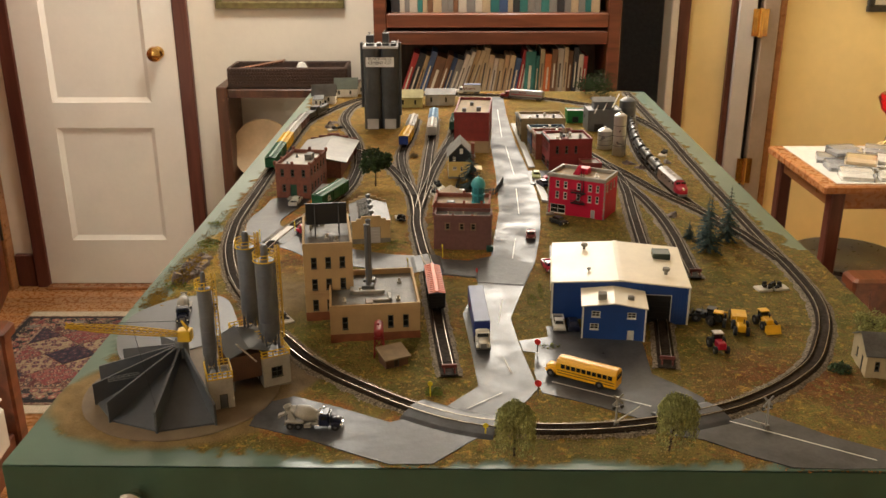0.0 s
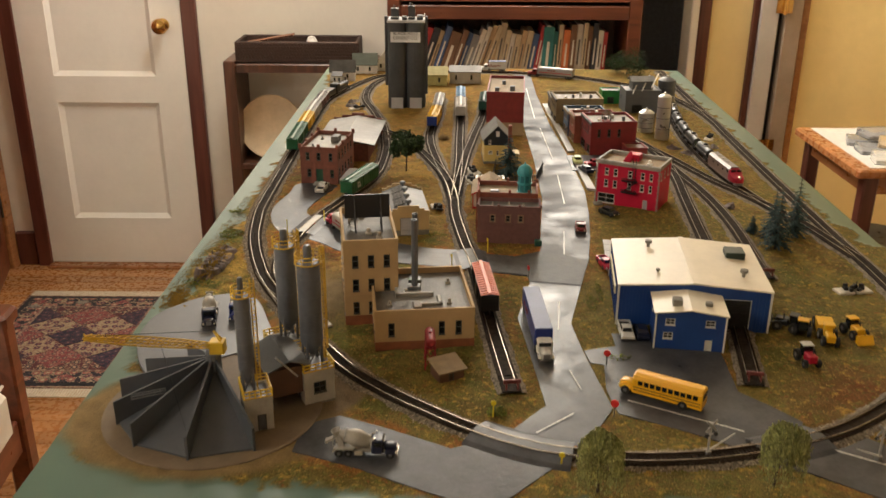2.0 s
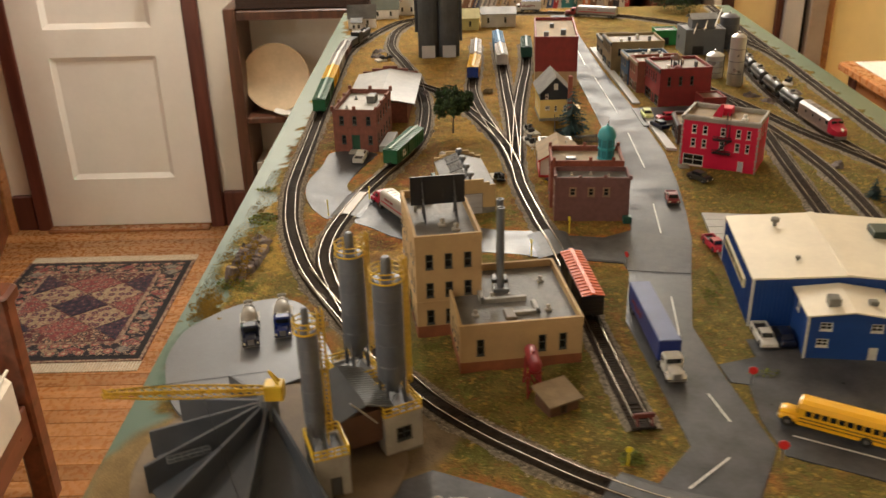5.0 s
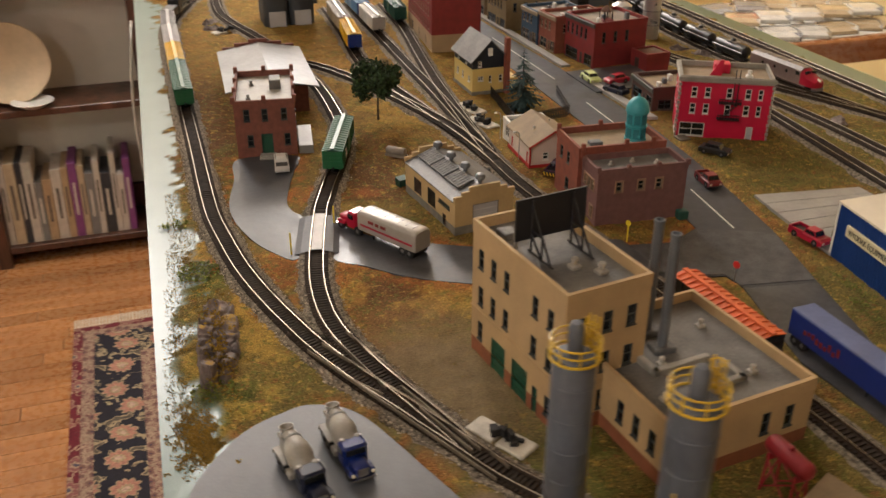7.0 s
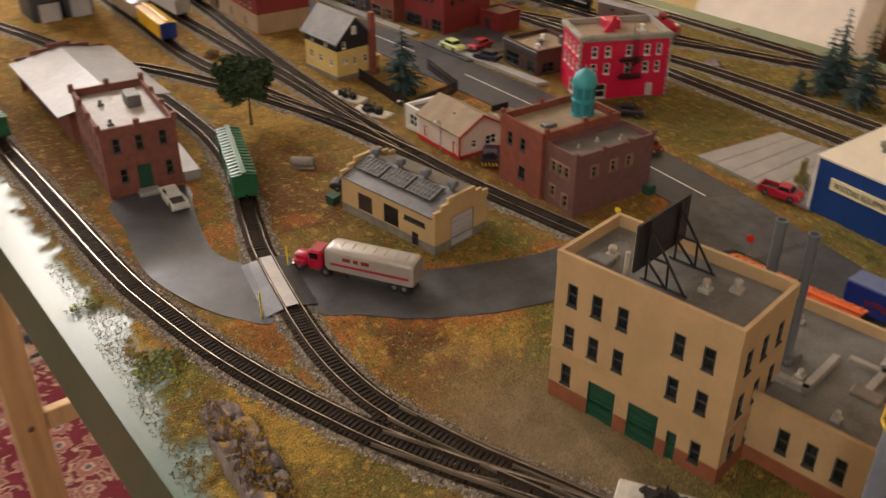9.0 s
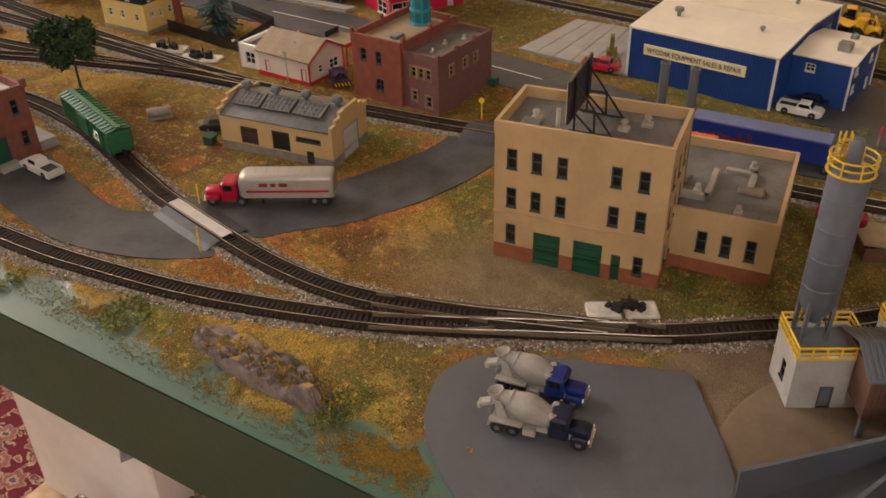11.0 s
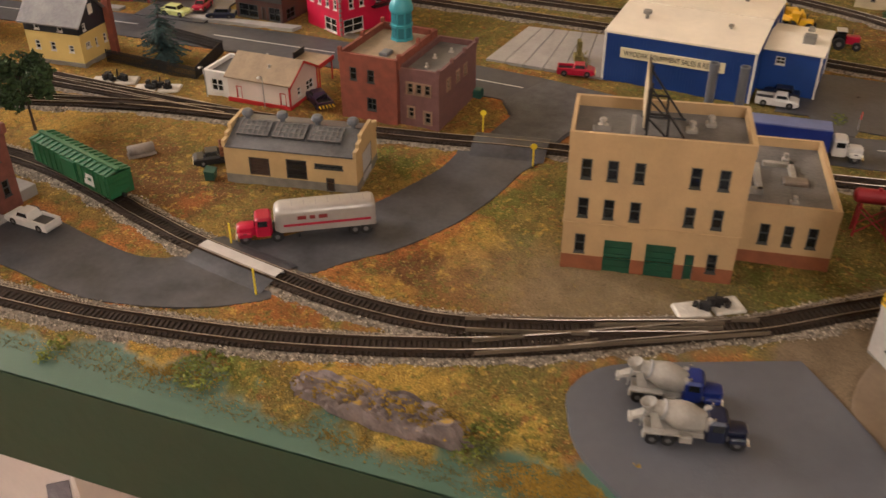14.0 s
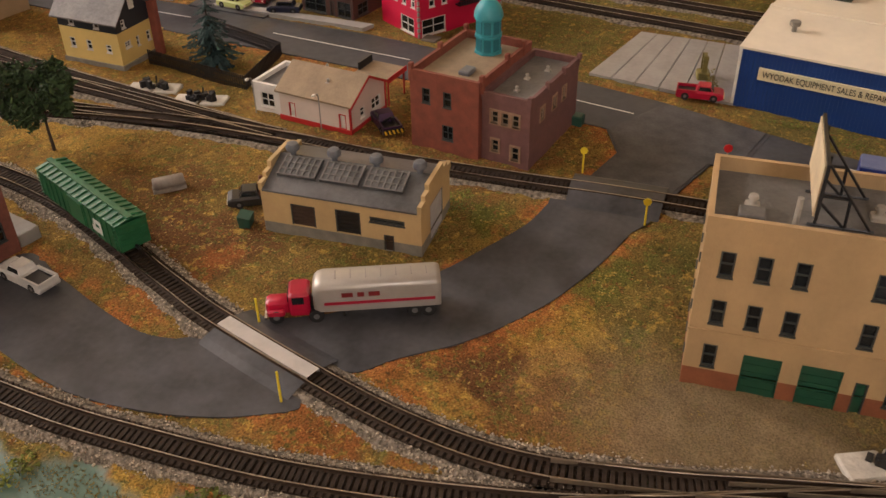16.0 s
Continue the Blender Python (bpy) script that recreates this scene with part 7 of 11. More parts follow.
def cottage(x, y, turn, w, d, h, ridge, wall, roof, label, frames=FRAME_DK, along=True, group="", name="cottage", faces=None):
    c = thing(name, pose(x, y, 0.0015, 0, 0, turn), label, "house", group)
    ops = faces or {"S": [(w * 0.2 - 0.002, h * 0.35, 0.004, h * 0.4, "w"), (w * 0.7 - 0.002, h * 0.35, 0.004, h * 0.4, "w")], "W": [(d * 0.3, h * 0.35, 0.004, h * 0.4, "w"), (d * 0.65, h * 0.0 + 0.0004, 0.0045, h * 0.7, "d")], "E": [(d * 0.4, h * 0.35, 0.004, h * 0.4, "w")]}
    block(c, 0, 0, w, d, h, wall, ops, flat=False, frames=frames)
    b = B()
    ends = []
    if along:
        b.gable(0, w, 0, d, h, ridge, 0.001, 0.0018)
        for xx in (0, w):
            q = [(xx, 0, h), (xx, d, h), (xx, d / 2, ridge)]
            ends.append(q if xx else q[::-1])
    else:
        b.m = Matrix.Translation((w, 0, 0)) @ Matrix.Rotation(radians(90), 4, "Z")
        b.gable(0, d, 0, w, h, ridge, 0.001, 0.0018)
        for yy in (0, d):
            q = [(0, yy, h), (w, yy, h), (w / 2, yy, ridge)]
            ends.append(q if not yy else q[::-1])
    part("roof", b, roof, c)
    for q in ends:
        g = B()
        g.face(*q)
        part("gable_wall", g, wall, c)
    return c


yh = cottage(-0.0570, 0.7780, 2, 0.0375, 0.0420, 0.0225, 0.0225, YHOUSE, ROOFGREY, "butter yellow house with a navy upper floor", FRAME_WH, name="yellow_house", faces={"W": [(0.006, 0.010, 0.004, 0.006, "w"), (0.018, 0.010, 0.004, 0.006, "w"), (0.032, 0.010, 0.004, 0.005, "w")], "S": [(0.006, 0.012, 0.006, 0.004, "p"), (0.018, 0.010, 0.003, 0.006, "w"), (0.029, 0.010, 0.004, 0.006, "w")]})
for o in list(yh.children):
    if o.name.startswith(("roof", "gable_wall")):
        bpy.data.objects.remove(o)
block(yh, 0, 0, 0.0375, 0.042, 0.0075, NAVY, {"W": [(0.008, 0.0015, 0.004, 0.005, "w"), (0.026, 0.0015, 0.004, 0.005, "w")], "S": [(0.006, 0.0015, 0.004, 0.005, "w")]}, flat=False, z0=0.0225, frames=FRAME_WH, wall_name="upper_wall")
b = B(Matrix.Translation((0.0375, 0, 0)) @ Matrix.Rotation(radians(90), 4, "Z"))
part("roof", b.gable(0, 0.042, 0, 0.0375, 0.030, 0.0460, 0.001, 0.003), ROOFGREY, yh)
g = B()
g.face((0, 0, 0.030), (0.0375, 0, 0.030), (0.01875, 0, 0.046))
part("gable_wall", g, NAVY, yh)
part("attic_window", B().box(0.0165, 0.0215, -0.0006, 0.0003, 0.033, 0.0395), FRAME_WH, yh)
part("chimney", B().rbox(0.0335, 0.0385, -0.0055, -0.0005, 0, 0.0480, 0.0004), BRICK2, yh, "tall brick chimney")
part("porch", B().rbox(0.0385, 0.050, 0.004, 0.02, 0, 0.010, 0.0005).box(0.0375, 0.0515, 0.003, 0.0215, 0.010, 0.0112), YHOUSE, yh)
part("foundation", B().box(-0.0008, 0.0383, -0.0008, 0.0428, 0, 0.003), GREYBASE, yh)
yh.matrix_world = yh.matrix_world @ Matrix.Diagonal((1.0, 1.25, 1.2, 1))
yd = thing("picket_fence", Matrix.Identity(4), "black picket fence round the yard of the yellow house", "fence")
corner = [(-0.040, 0.770), (-0.049, 0.678), (0.011, 0.690), (0.026, 0.755)]
for (x0, y0), (x1, y1) in zip(corner, corner[1:]):
    L = math.hypot(x1 - x0, y1 - y0)
    a = math.atan2(y1 - y0, x1 - x0)
    at_ = Matrix.Translation((x0, y0, 0.0015)) @ Matrix.Rotation(a, 4, "Z")
    for i in range(int(L / 0.0020)):
        part("picket", B(at_).box(i * 0.0020, i * 0.0020 + 0.0012, 0, 0.0004, 0, 0.0112), BLACKP, yd)
    for z0_, z1_ in ((0.0025, 0.0035), (0.0080, 0.0090)):
        part("rail", B(at_).box(0, L, 0.0004, 0.0009, z0_, z1_), BLACKP, yd)
PINKWH = mat("pinkish_white_siding", (0.62, 0.54, 0.47), 0.6, var=0.08)
pk = cottage(-0.0720, 0.5830, -2, 0.0370, 0.0480, 0.0175, 0.0275, PINKWH, ROOFTAN, "white house with red trim and a tan roof", FRAME_WH, along=False, name="trackside_house", faces={"W": [(0.006, 0.003, 0.0045, 0.0085, "d", FRAME_WH, REDTRIM), (0.040, 0.001, 0.005, 0.0105, "d", FRAME_WH, REDTRIM)], "S": [(0.010, 0.006, 0.005, 0.006, "w"), (0.022, 0.005, 0.010, 0.0075, "p")]})
for x in (-0.0005, 0.0365):
    part("corner_trim", B().box(x, x + 0.001, -0.0006, 0.0006, 0, 0.0175), REDTRIM, pk)
part("barge_board", B().hexa([(-0.002, -0.0022, 0.0158), (0.0185, -0.0022, 0.0268), (0.0185, -0.0016, 0.0268), (-0.002, -0.0016, 0.0158), (-0.002, -0.0022, 0.0172), (0.0185, -0.0022, 0.0282), (0.0185, -0.0016, 0.0282), (-0.002, -0.0016, 0.0172)]), REDTRIM, pk)
part("barge_board", B().hexa([(0.0185, -0.0022, 0.0268), (0.039, -0.0022, 0.0158), (0.039, -0.0016, 0.0158), (0.0185, -0.0016, 0.0268), (0.0185, -0.0022, 0.0282), (0.039, -0.0022, 0.0172), (0.039, -0.0016, 0.0172), (0.0185, -0.0016, 0.0282)]), REDTRIM, pk)
part("skirt", B().box(-0.0006, 0.0376, -0.0006, 0.0486, 0, 0.0028), REDTRIM, pk)
block(pk, 0.002, 0.0485, 0.033, 0.020, 0.0175, WHITE, {"W": [(0.005, 0.004, 0.010, 0.009, "p")]}, ROOFDARK, par=0.002, frames=FRAME_WH)
for x, y in ((0.010, 0.02), (0.027, 0.032)):
    vent(pk, x, y, 0.0225, 0.0014, ROOFPALE)
pk.matrix_world = pose(-0.0750, 0.5800, 0.0015, 0, 0, -2) @ Matrix.Diagonal((1.10, 1.10, 1.14, 1))
can = thing("fuel_canopy", pose(-0.0300, 0.5780, 0.0015, 0, 0, -2), "red edged canopy on thin posts beside the house", "canopy")
part("canopy_roof", B().rbox(0, 0.022, 0, 0.026, 0.0170, 0.0195, 0.0004), ROOFTAN, can)
part("edge_band", B().box(-0.0006, 0.0226, -0.0006, 0.0, 0.0165, 0.0200), REDTRIM, can)
for x, y in ((0.001, 0.001), (0.021, 0.001), (0.021, 0.025)):
    part("post", B().cyl((x, y, 0), (x, y, 0.017), 0.0006, seg=6), REDTRIM, can)
part("sign", B().box(0.004, 0.020, 0.024, 0.0252, 0.0195, 0.0245), BLACKP, can)

rt = thing("warehouse_tower", pose(-0.0500, 0.9430, 0.0015, 0, 0, -4.0), "tall deep red warehouse with a tan ground floor", "building")
block(rt, 0, 0, 0.0590, 0.135, 0.0690, DEEPRED, {"W": [(0.012 + 0.013 * i, v, 0.0055, 0.0105, "w") for i in range(9) for v in (0.0245, 0.0395, 0.0545)] + [(0.02, 0.001, 0.009, 0.0125, "d"), (0.060, 0.004, 0.0055, 0.0095, "w"), (0.100, 0.004, 0.0055, 0.0095, "w")]}, ROOFTAN, coping=DEEPRED, par=0.004, base=(0.0205, mat("tan_stone_base", (0.36, 0.26, 0.15), 0.75, var=0.15)), frames=FRAME_TAN)
for x, y, s_ in ((0.012, 0.02, 0.0035), (0.036, 0.03, 0.0038), (0.022, 0.08, 0.003)):
    part("roof_unit", B().rbox(x, x + s_ * 2, y, y + s_ * 2, 0.065, 0.065 + s_ * 2, 0.0005), GREYPL, rt)

# east side of the street
MAIN = "shops along the main street"
for nm, x, y, t_, w, d, h, wallm, roofm, frm, lab in (
        ("corner_shop", 0.0920, 0.6770, -6, 0.050, 0.052, 0.0240, mat("dark_brown_brick", (0.07, 0.032, 0.024), 0.7), ROOFTAN, FRAME_DK, "dark brown single-storey corner shop"),
        ("engine_house", 0.1010, 0.8270, 6, 0.068, 0.062, 0.0500, DEEPRED, ROOFWORN, FRAME_DK, "deep red two-storey engine house with a bell tower"),
        ("drug_store", 0.0850, 0.8950, 5, 0.066, 0.040, 0.0430, BRICK2, ROOFWORN, FRAME_TAN, "two-storey brick store with a worn roof"),
        ("blue_front_store", 0.0800, 0.9370, 4, 0.060, 0.042, 0.0400, mat("slate_blue_front", (0.035, 0.07, 0.12), 0.6), ROOFWORN, FRAME_TAN, "slate blue fronted store"),
        ("tan_store", 0.0680, 1.0100, 3, 0.078, 0.060, 0.0440, mat("olive_tan_brick", (0.27, 0.20, 0.10), 0.75), ROOFWORN, FRAME_DK, "olive tan brick store with cluttered roof"),
        ("far_store", 0.0680, 1.0900, 2, 0.050, 0.050, 0.0300, mat("dark_tan_brick", (0.2, 0.15, 0.09), 0.75), ROOFGREY, FRAME_DK, "low tan store at the end of the street")):
    s_ = thing(nm, pose(x, y, 0.0015, 0, 0, t_), lab, "shop building", MAIN)
    two = h > 0.035
    W_ = [(0.004 + 0.0095 * i, h * 0.58, 0.0045, h * 0.24, "w") for i in range(int((d - 0.006) / 0.0095))] if two else []
    W_ += [(0.003, 0.0015, d * 0.42, 0.0125, "p"), (d * 0.55, 0.0005, 0.005, 0.0125, "d"), (d * 0.70, 0.0015, d * 0.25, 0.0125, "p")]
    S_ = [(0.010 + 0.015 * i, h * 0.55, 0.0045, h * 0.24, "w") for i in range(3)] if two else [(0.006, 0.002, 0.014, 0.010, "p")]
    block(s_, 0, 0, w, d, h, wallm, {"W": W_, "S": S_}, roofm, par=0.0032, frames=frm)
    part("cornice", B().rbox(-0.0018, 0.0, -0.001, d + 0.001, h - 0.005, h - 0.0005, 0.0004), frm, s_)
    for q in range(4):
        part("roof_unit", B().rbox(w * (0.2 + 0.18 * q), w * (0.2 + 0.18 * q) + 0.004, d * (0.25 + 0.15 * (q % 3)), d * (0.25 + 0.15 * (q % 3)) + 0.005, h - 0.0032, h + 0.001 + 0.001 * q, 0.0004), GREYPL if q % 2 else WHITE, s_)
bt = thing("bell_tower", pose(0.1260, 0.8520, 0.0475, 0, 0, 6), "small dark open bell tower on the red roof", "bell tower")
for x in (-0.005, 0.005):
    for y in (-0.005, 0.005):
        part("post", B().cyl((x, y, 0), (x, y, 0.011), 0.0008, seg=6), BLACKP, bt)
part("base", B().rbox(-0.0065, 0.0065, -0.0065, 0.0065, -0.001, 0.002, 0.0004), DEEPRED, bt)
part("roof", B().lathe([(0.0085, 0.011), (0.0085, 0.012), (0.0002, 0.018)], seg=4), BROWNRIB, bt)
an2 = thing("red_lean_to", pose(0.1500, 0.7950, 0.0015, 0, 0, 6), "small red-brown lean-to with a flat roof", "shed")
block(an2, 0, 0, 0.030, 0.030, 0.020, DEEPRED, {"W": [(0.008, 0.001, 0.008, 0.012, "d")]}, BROWNRIB, par=0.001)
solid("sidewalk", B().prism([(0.076, 0.66), (0.087, 0.656), (0.080, 0.80), (0.072, 0.80)], 0.0009, 0.0046), CONC, "pale concrete sidewalk", kind="structure")
solid("sidewalk_far", B().prism([(0.070, 0.84), (0.080, 0.84), (0.068, 1.16), (0.058, 1.16)], 0.0009, 0.0046), CONC, "pale concrete sidewalk", kind="structure")
solid("parking_court", B().prism([(0.0665, 0.745), (0.15, 0.75), (0.15, 0.825), (0.066, 0.82)], 0.0009, 0.0034), ASPHALT, "grey paved court beside the engine house", kind="structure")

# grey feed plant, silver tanks
gp = thing("feed_plant", pose(0.1980, 1.1000, 0.0015, 0, 0, 3), "grey corrugated feed plant with pale roofs", "industrial building")
block(gp, 0, 0, 0.062, 0.050, 0.040, GREYPL, {"S": [(0.012, 0.001, 0.018, 0.014, "g", BLACKP)], "W": [(0.01, 0.02, 0.006, 0.006, "w")]}, ROOFMETAL, par=0.001)
part("head_house", B().rbox(0.012, 0.050, 0.012, 0.036, 0.040, 0.054, 0.0006), GREYPL, gp)
part("head_roof", B().gable(0.010, 0.052, 0.010, 0.038, 0.054, 0.0605, 0.001, 0.001), ROOFMETAL, gp)
for k in range(3):
    part("conveyor", B().cyl((0.01 + k * 0.016, -0.006, 0.036 + k * 0.005), (0.03 + k * 0.016, 0.03, 0.0585 + k * 0.003), 0.0012, seg=6), SILVER, gp)
gs = thing("green_shed", pose(0.1680, 1.1750, 0.0015, 0, 0, 2), "bright green shed beside the feed plant", "shed")
block(gs, 0, 0, 0.036, 0.030, 0.024, mat("bright_green_siding", (0.015, 0.18, 0.035), 0.5), {"S": [(0.01, 0.001, 0.012, 0.012, "g", BLACKP)]}, ROOFDARK, par=0.001)
for x, y, r, h, lab in ((0.2270, 0.9270, 0.0105, 0.068, "tall shiny silver storage tank"), (0.2100, 0.9720, 0.0125, 0.032, "squat silver storage tank"), (0.2780, 1.1500, 0.0150, 0.050, "grey round bin with a flat lid")):
    t_ = thing("storage_tank", pose(x, y, 0.0015), lab, "tank", "storage tanks")
    part("shell", B().lathe([(r, 0), (r, h), (r * 0.6, h + r * 0.3), (0.0002, h + r * 0.4)], seg=20), SILVER if "silver" in lab else GREYTANK, t_, smooth=True)
    for q in range(3):
        part("band", B().lathe([(r + 0.0002, h * (0.25 + 0.25 * q)), (r + 0.0005, h * (0.25 + 0.25 * q) + 0.0005), (r + 0.0002, h * (0.25 + 0.25 * q) + 0.001)], seg=20), GREYPL, t_)
    part("ladder", B().box(r, r + 0.001, -0.0015, -0.001, 0.001, h).box(r, r + 0.001, 0.001, 0.0015, 0.001, h), GREYPL, t_)
    part("cap", B().lathe([(0.002, 0), (0.002, 0.003), (0.0002, 0.0035)], (0, 0, h + r * 0.35), 8), SILVER, t_)

cottage(-0.3560, 1.3560, 3, 0.050, 0.030, 0.0200, 0.0400, WHITE, ROOFDARK, "white cottage with a dark pitched roof", group="far cottages")
cottage(-0.3480, 1.3360, 3, 0.018, 0.020, 0.0150, 0.0210, WHITE, ROOFDARK, "small white cottage with a dark pitched roof", group="far cottages")
cottage(-0.3180, 1.4350, 3, 0.050, 0.034, 0.0200, 0.0400, WHITE, mat("grey_green_roof", (0.14, 0.17, 0.15), 0.7), "white cottage with a grey-green roof", group="far cottages")
cottage(-0.2700, 1.4740, 0, 0.036, 0.028, 0.0200, 0.0420, WHITE, ROOFTAN, "white cottage with a weathered roof", group="far cottages", along=False)
cottage(-0.1130, 1.3430, 0, 0.062, 0.040, 0.0240, 0.0330, mat("grey_white_siding", (0.5, 0.49, 0.46), 0.6), ROOFMETAL, "grey-white house with a metal roof", name="metal_roof_house")
cottage(-0.1700, 1.3200, 2, 0.052, 0.036, 0.0220, 0.0350, OLIVE, mat("pale_yellow_roof", (0.55, 0.52, 0.28), 0.4), "olive yellow shed with a pale yellow roof", name="yellow_shed")
cottage(0.3150, 0.1430, -8, 0.045, 0.045, 0.0220, 0.0340, mat("beige_siding", (0.42, 0.35, 0.22), 0.6), ROOFDARK, "beige house with a dark overhanging roof", name="corner_house")
sd = cottage(-0.1060, 0.1530, 27, 0.0215, 0.0180, 0.0095, 0.0095, BROWNRIB, ROOFTAN, "small brown shed with a flat tan roof", name="lineside_shed", faces={"S": [(0.008, 0.0005, 0.0045, 0.0075, "d")]})
for o in list(sd.children):
    if o.name.startswith(("roof", "gable_wall")):
        bpy.data.objects.remove(o)
part("roof", B().hexa([(-0.002, -0.0025, 0.0090), (0.0235, -0.0025, 0.0090), (0.0235, 0.0205, 0.0125), (-0.002, 0.0205, 0.0125), (-0.002, -0.0025, 0.0102), (0.0235, -0.0025, 0.0102), (0.0235, 0.0205, 0.0137), (-0.002, 0.0205, 0.0137)]), ROOFTAN, sd)
TANKRED = mat("dull_red_paint", (0.27, 0.012, 0.02), 0.5)
rtank = thing("red_tank_stand", pose(-0.1148, 0.1845, 0.0015, 0, 0, 4), "red horizontal tank on a braced trestle stand", "tank")
part("tank", B(Matrix.Translation((0, 0, 0.0255)) @ Matrix.Rotation(radians(90), 4, "X")).lathe([(0.0003, -0.0132), (0.0026, -0.0130), (0.0040, -0.0118), (0.0044, -0.0105), (0.0044, 0.0105), (0.0040, 0.0118), (0.0026, 0.0130), (0.0003, 0.0132)], seg=18), TANKRED, rtank, smooth=True)
part("filler_cap", B().lathe([(0.0012, 0.0295), (0.0012, 0.0312), (0.0002, 0.0315)], seg=10), TANKRED, rtank)
for sy in (-1, 1):
    part("cradle", B().rbox(-0.0044, 0.0044, sy * 0.0085 - 0.0008, sy * 0.0085 + 0.0008, 0.0190, 0.0222, 0.0003), TANKRED, rtank)
    for sx in (-1, 1):
        part("leg", B().cyl((sx * 0.0046, sy * 0.0092, 0), (sx * 0.0036, sy * 0.0085, 0.0195), 0.0007, seg=6), TANKRED, rtank)
        part("cross_brace", B().cyl((sx * 0.0045, sy * 0.0090, 0.002), (-sx * 0.0037, sy * 0.0086, 0.0185), 0.00045, seg=5), TANKRED, rtank)
for sx in (-1, 1):
    part("side_brace", B().cyl((sx * 0.0044, -0.0090, 0.003), (sx * 0.0037, 0.0086, 0.0175), 0.00045, seg=5).cyl((sx * 0.0044, 0.0090, 0.003), (sx * 0.0037, -0.0086, 0.0175), 0.00045, seg=5), TANKRED, rtank)

# ---- cement plant ----


def plant_silo(x, y, r, ring, turn, hw, hd, label, hut_at):
    """A grey silo on legs over a concrete hut with yellow rails and a caged ladder."""
    s = thing("cement_silo", pose(hut_at[0], hut_at[1], 0.0015, 0, 0, turn), label, "silo", "cement plant silos")
    hh = 0.029
    block(s, -hw / 2, -hd / 2, hw, hd, hh, CONCWALL, {"S": [(hw * 0.3, 0.010, hw * 0.42, 0.0095, "p")] if hw > 0.021 else [(hw * 0.42, 0.0005, hw * 0.32, 0.0145, "d", GREYPL)], "N": [(hw * 0.45, 0.010, 0.0048, 0.0095, "w")], "W": [(hd * 0.42, 0.0005, 0.0062, 0.0135, "d", GREYPL)]}, GREYPL, par=0.0008, base=(0.002, GREYBASE), frames=FRAME_DK)
    c = Matrix.Rotation(radians(-turn), 3, "Z") @ Vector((x - hut_at[0], y - hut_at[1], 0))
    lo = hh + 0.018
    part("tank", B().lathe([(0.002, lo - 0.011), (r, lo), (r, ring - 0.004), (r * 0.9, ring - 0.003), (0.001, ring - 0.002)], (c.x, c.y, 0), 24), GREYTANK, s, smooth=True)
    part("filter_pipe", B().lathe([(r * 0.36, ring - 0.003), (r * 0.36, ring + 0.0085), (r * 0.25, ring + 0.0105), (0.0003, ring + 0.0108)], (c.x, c.y, 0), 16), GREYTANK, s, smooth=True)
    for q in range(4):
        zz = lo + (ring - lo) * (q + 0.6) / 4.6
        part("band", B().lathe([(r, zz), (r + 0.0002, zz + 0.0003), (r, zz + 0.0006)], (c.x, c.y, 0), 24), GREYTANK, s)
    for q in range(4):
        a = radians(45 + 90 * q)
        p = (c.x + r * 0.92 * math.cos(a), c.y + r * 0.92 * math.sin(a))
        part("leg", B().box(p[0] - 0.0008, p[0] + 0.0008, p[1] - 0.0008, p[1] + 0.0008, hh, lo + 0.002), GREYTANK, s)
        p2 = (c.x + r * 0.92 * math.cos(a + 1.57), c.y + r * 0.92 * math.sin(a + 1.57))
        part("brace", B().cyl((*p, hh), (*p2, lo), 0.0004, seg=4), GREYTANK, s)
    for zz in (ring - 0.003, ring + 0.0005, ring + 0.0035):
        b = B()
        k = 16
        pr = [(c.x + (r + 0.0012) * math.cos(6.2832 * i / k), c.y + (r + 0.0012) * math.sin(6.2832 * i / k), zz) for i in range(k + 1)]
        part("ring_rail", b.tube(pr, 0.00055 if zz < ring else 0.0004, 5), YELLOWP, s)
    for i in range(8):
        a = 6.2832 * i / 8
        part("rail_post", B().cyl((c.x + (r + 0.0012) * math.cos(a), c.y + (r + 0.0012) * math.sin(a), ring - 0.003), (c.x + (r + 0.0012) * math.cos(a), c.y + (r + 0.0012) * math.sin(a), ring + 0.0035), 0.0004, seg=4), YELLOWP, s)
    # ladder cage on the east side
    lx = c.x + r + 0.0006
    for yy in (-0.0016, 0.0016):
        part("ladder_rail", B().box(lx, lx + 0.0006, c.y + yy - 0.0003, c.y + yy + 0.0003, hh, ring + 0.008), YELLOWP, s)
    zz = hh + 0.002
    while zz < ring + 0.006:
        part("rung", B().box(lx, lx + 0.0006, c.y - 0.0016, c.y + 0.0016, zz, zz + 0.0005), YELLOWP, s)
        zz += 0.0024
    for yy in (-0.0022, 0.0, 0.0022):
        part("cage_bar", B().box(lx + 0.0028, lx + 0.0033, c.y + yy - 0.0003, c.y + yy + 0.0003, hh + 0.010, ring + 0.008), YELLOWP, s)
    zz = hh + 0.010
    while zz < ring + 0.0075:
        pr = [(lx + 0.0003 + 0.0031 * math.sin(q * math.pi / 6), c.y - 0.0025 * math.cos(q * math.pi / 6), zz) for q in range(7)]
        part("hoop", B().tube(pr, 0.00042, 4), YELLOWP, s)
        zz += 0.0052
    # hut railing
    q = [(-hw / 2, -hd / 2), (hw / 2, -hd / 2), (hw / 2, hd / 2), (-hw / 2, hd / 2), (-hw / 2, -hd / 2)]
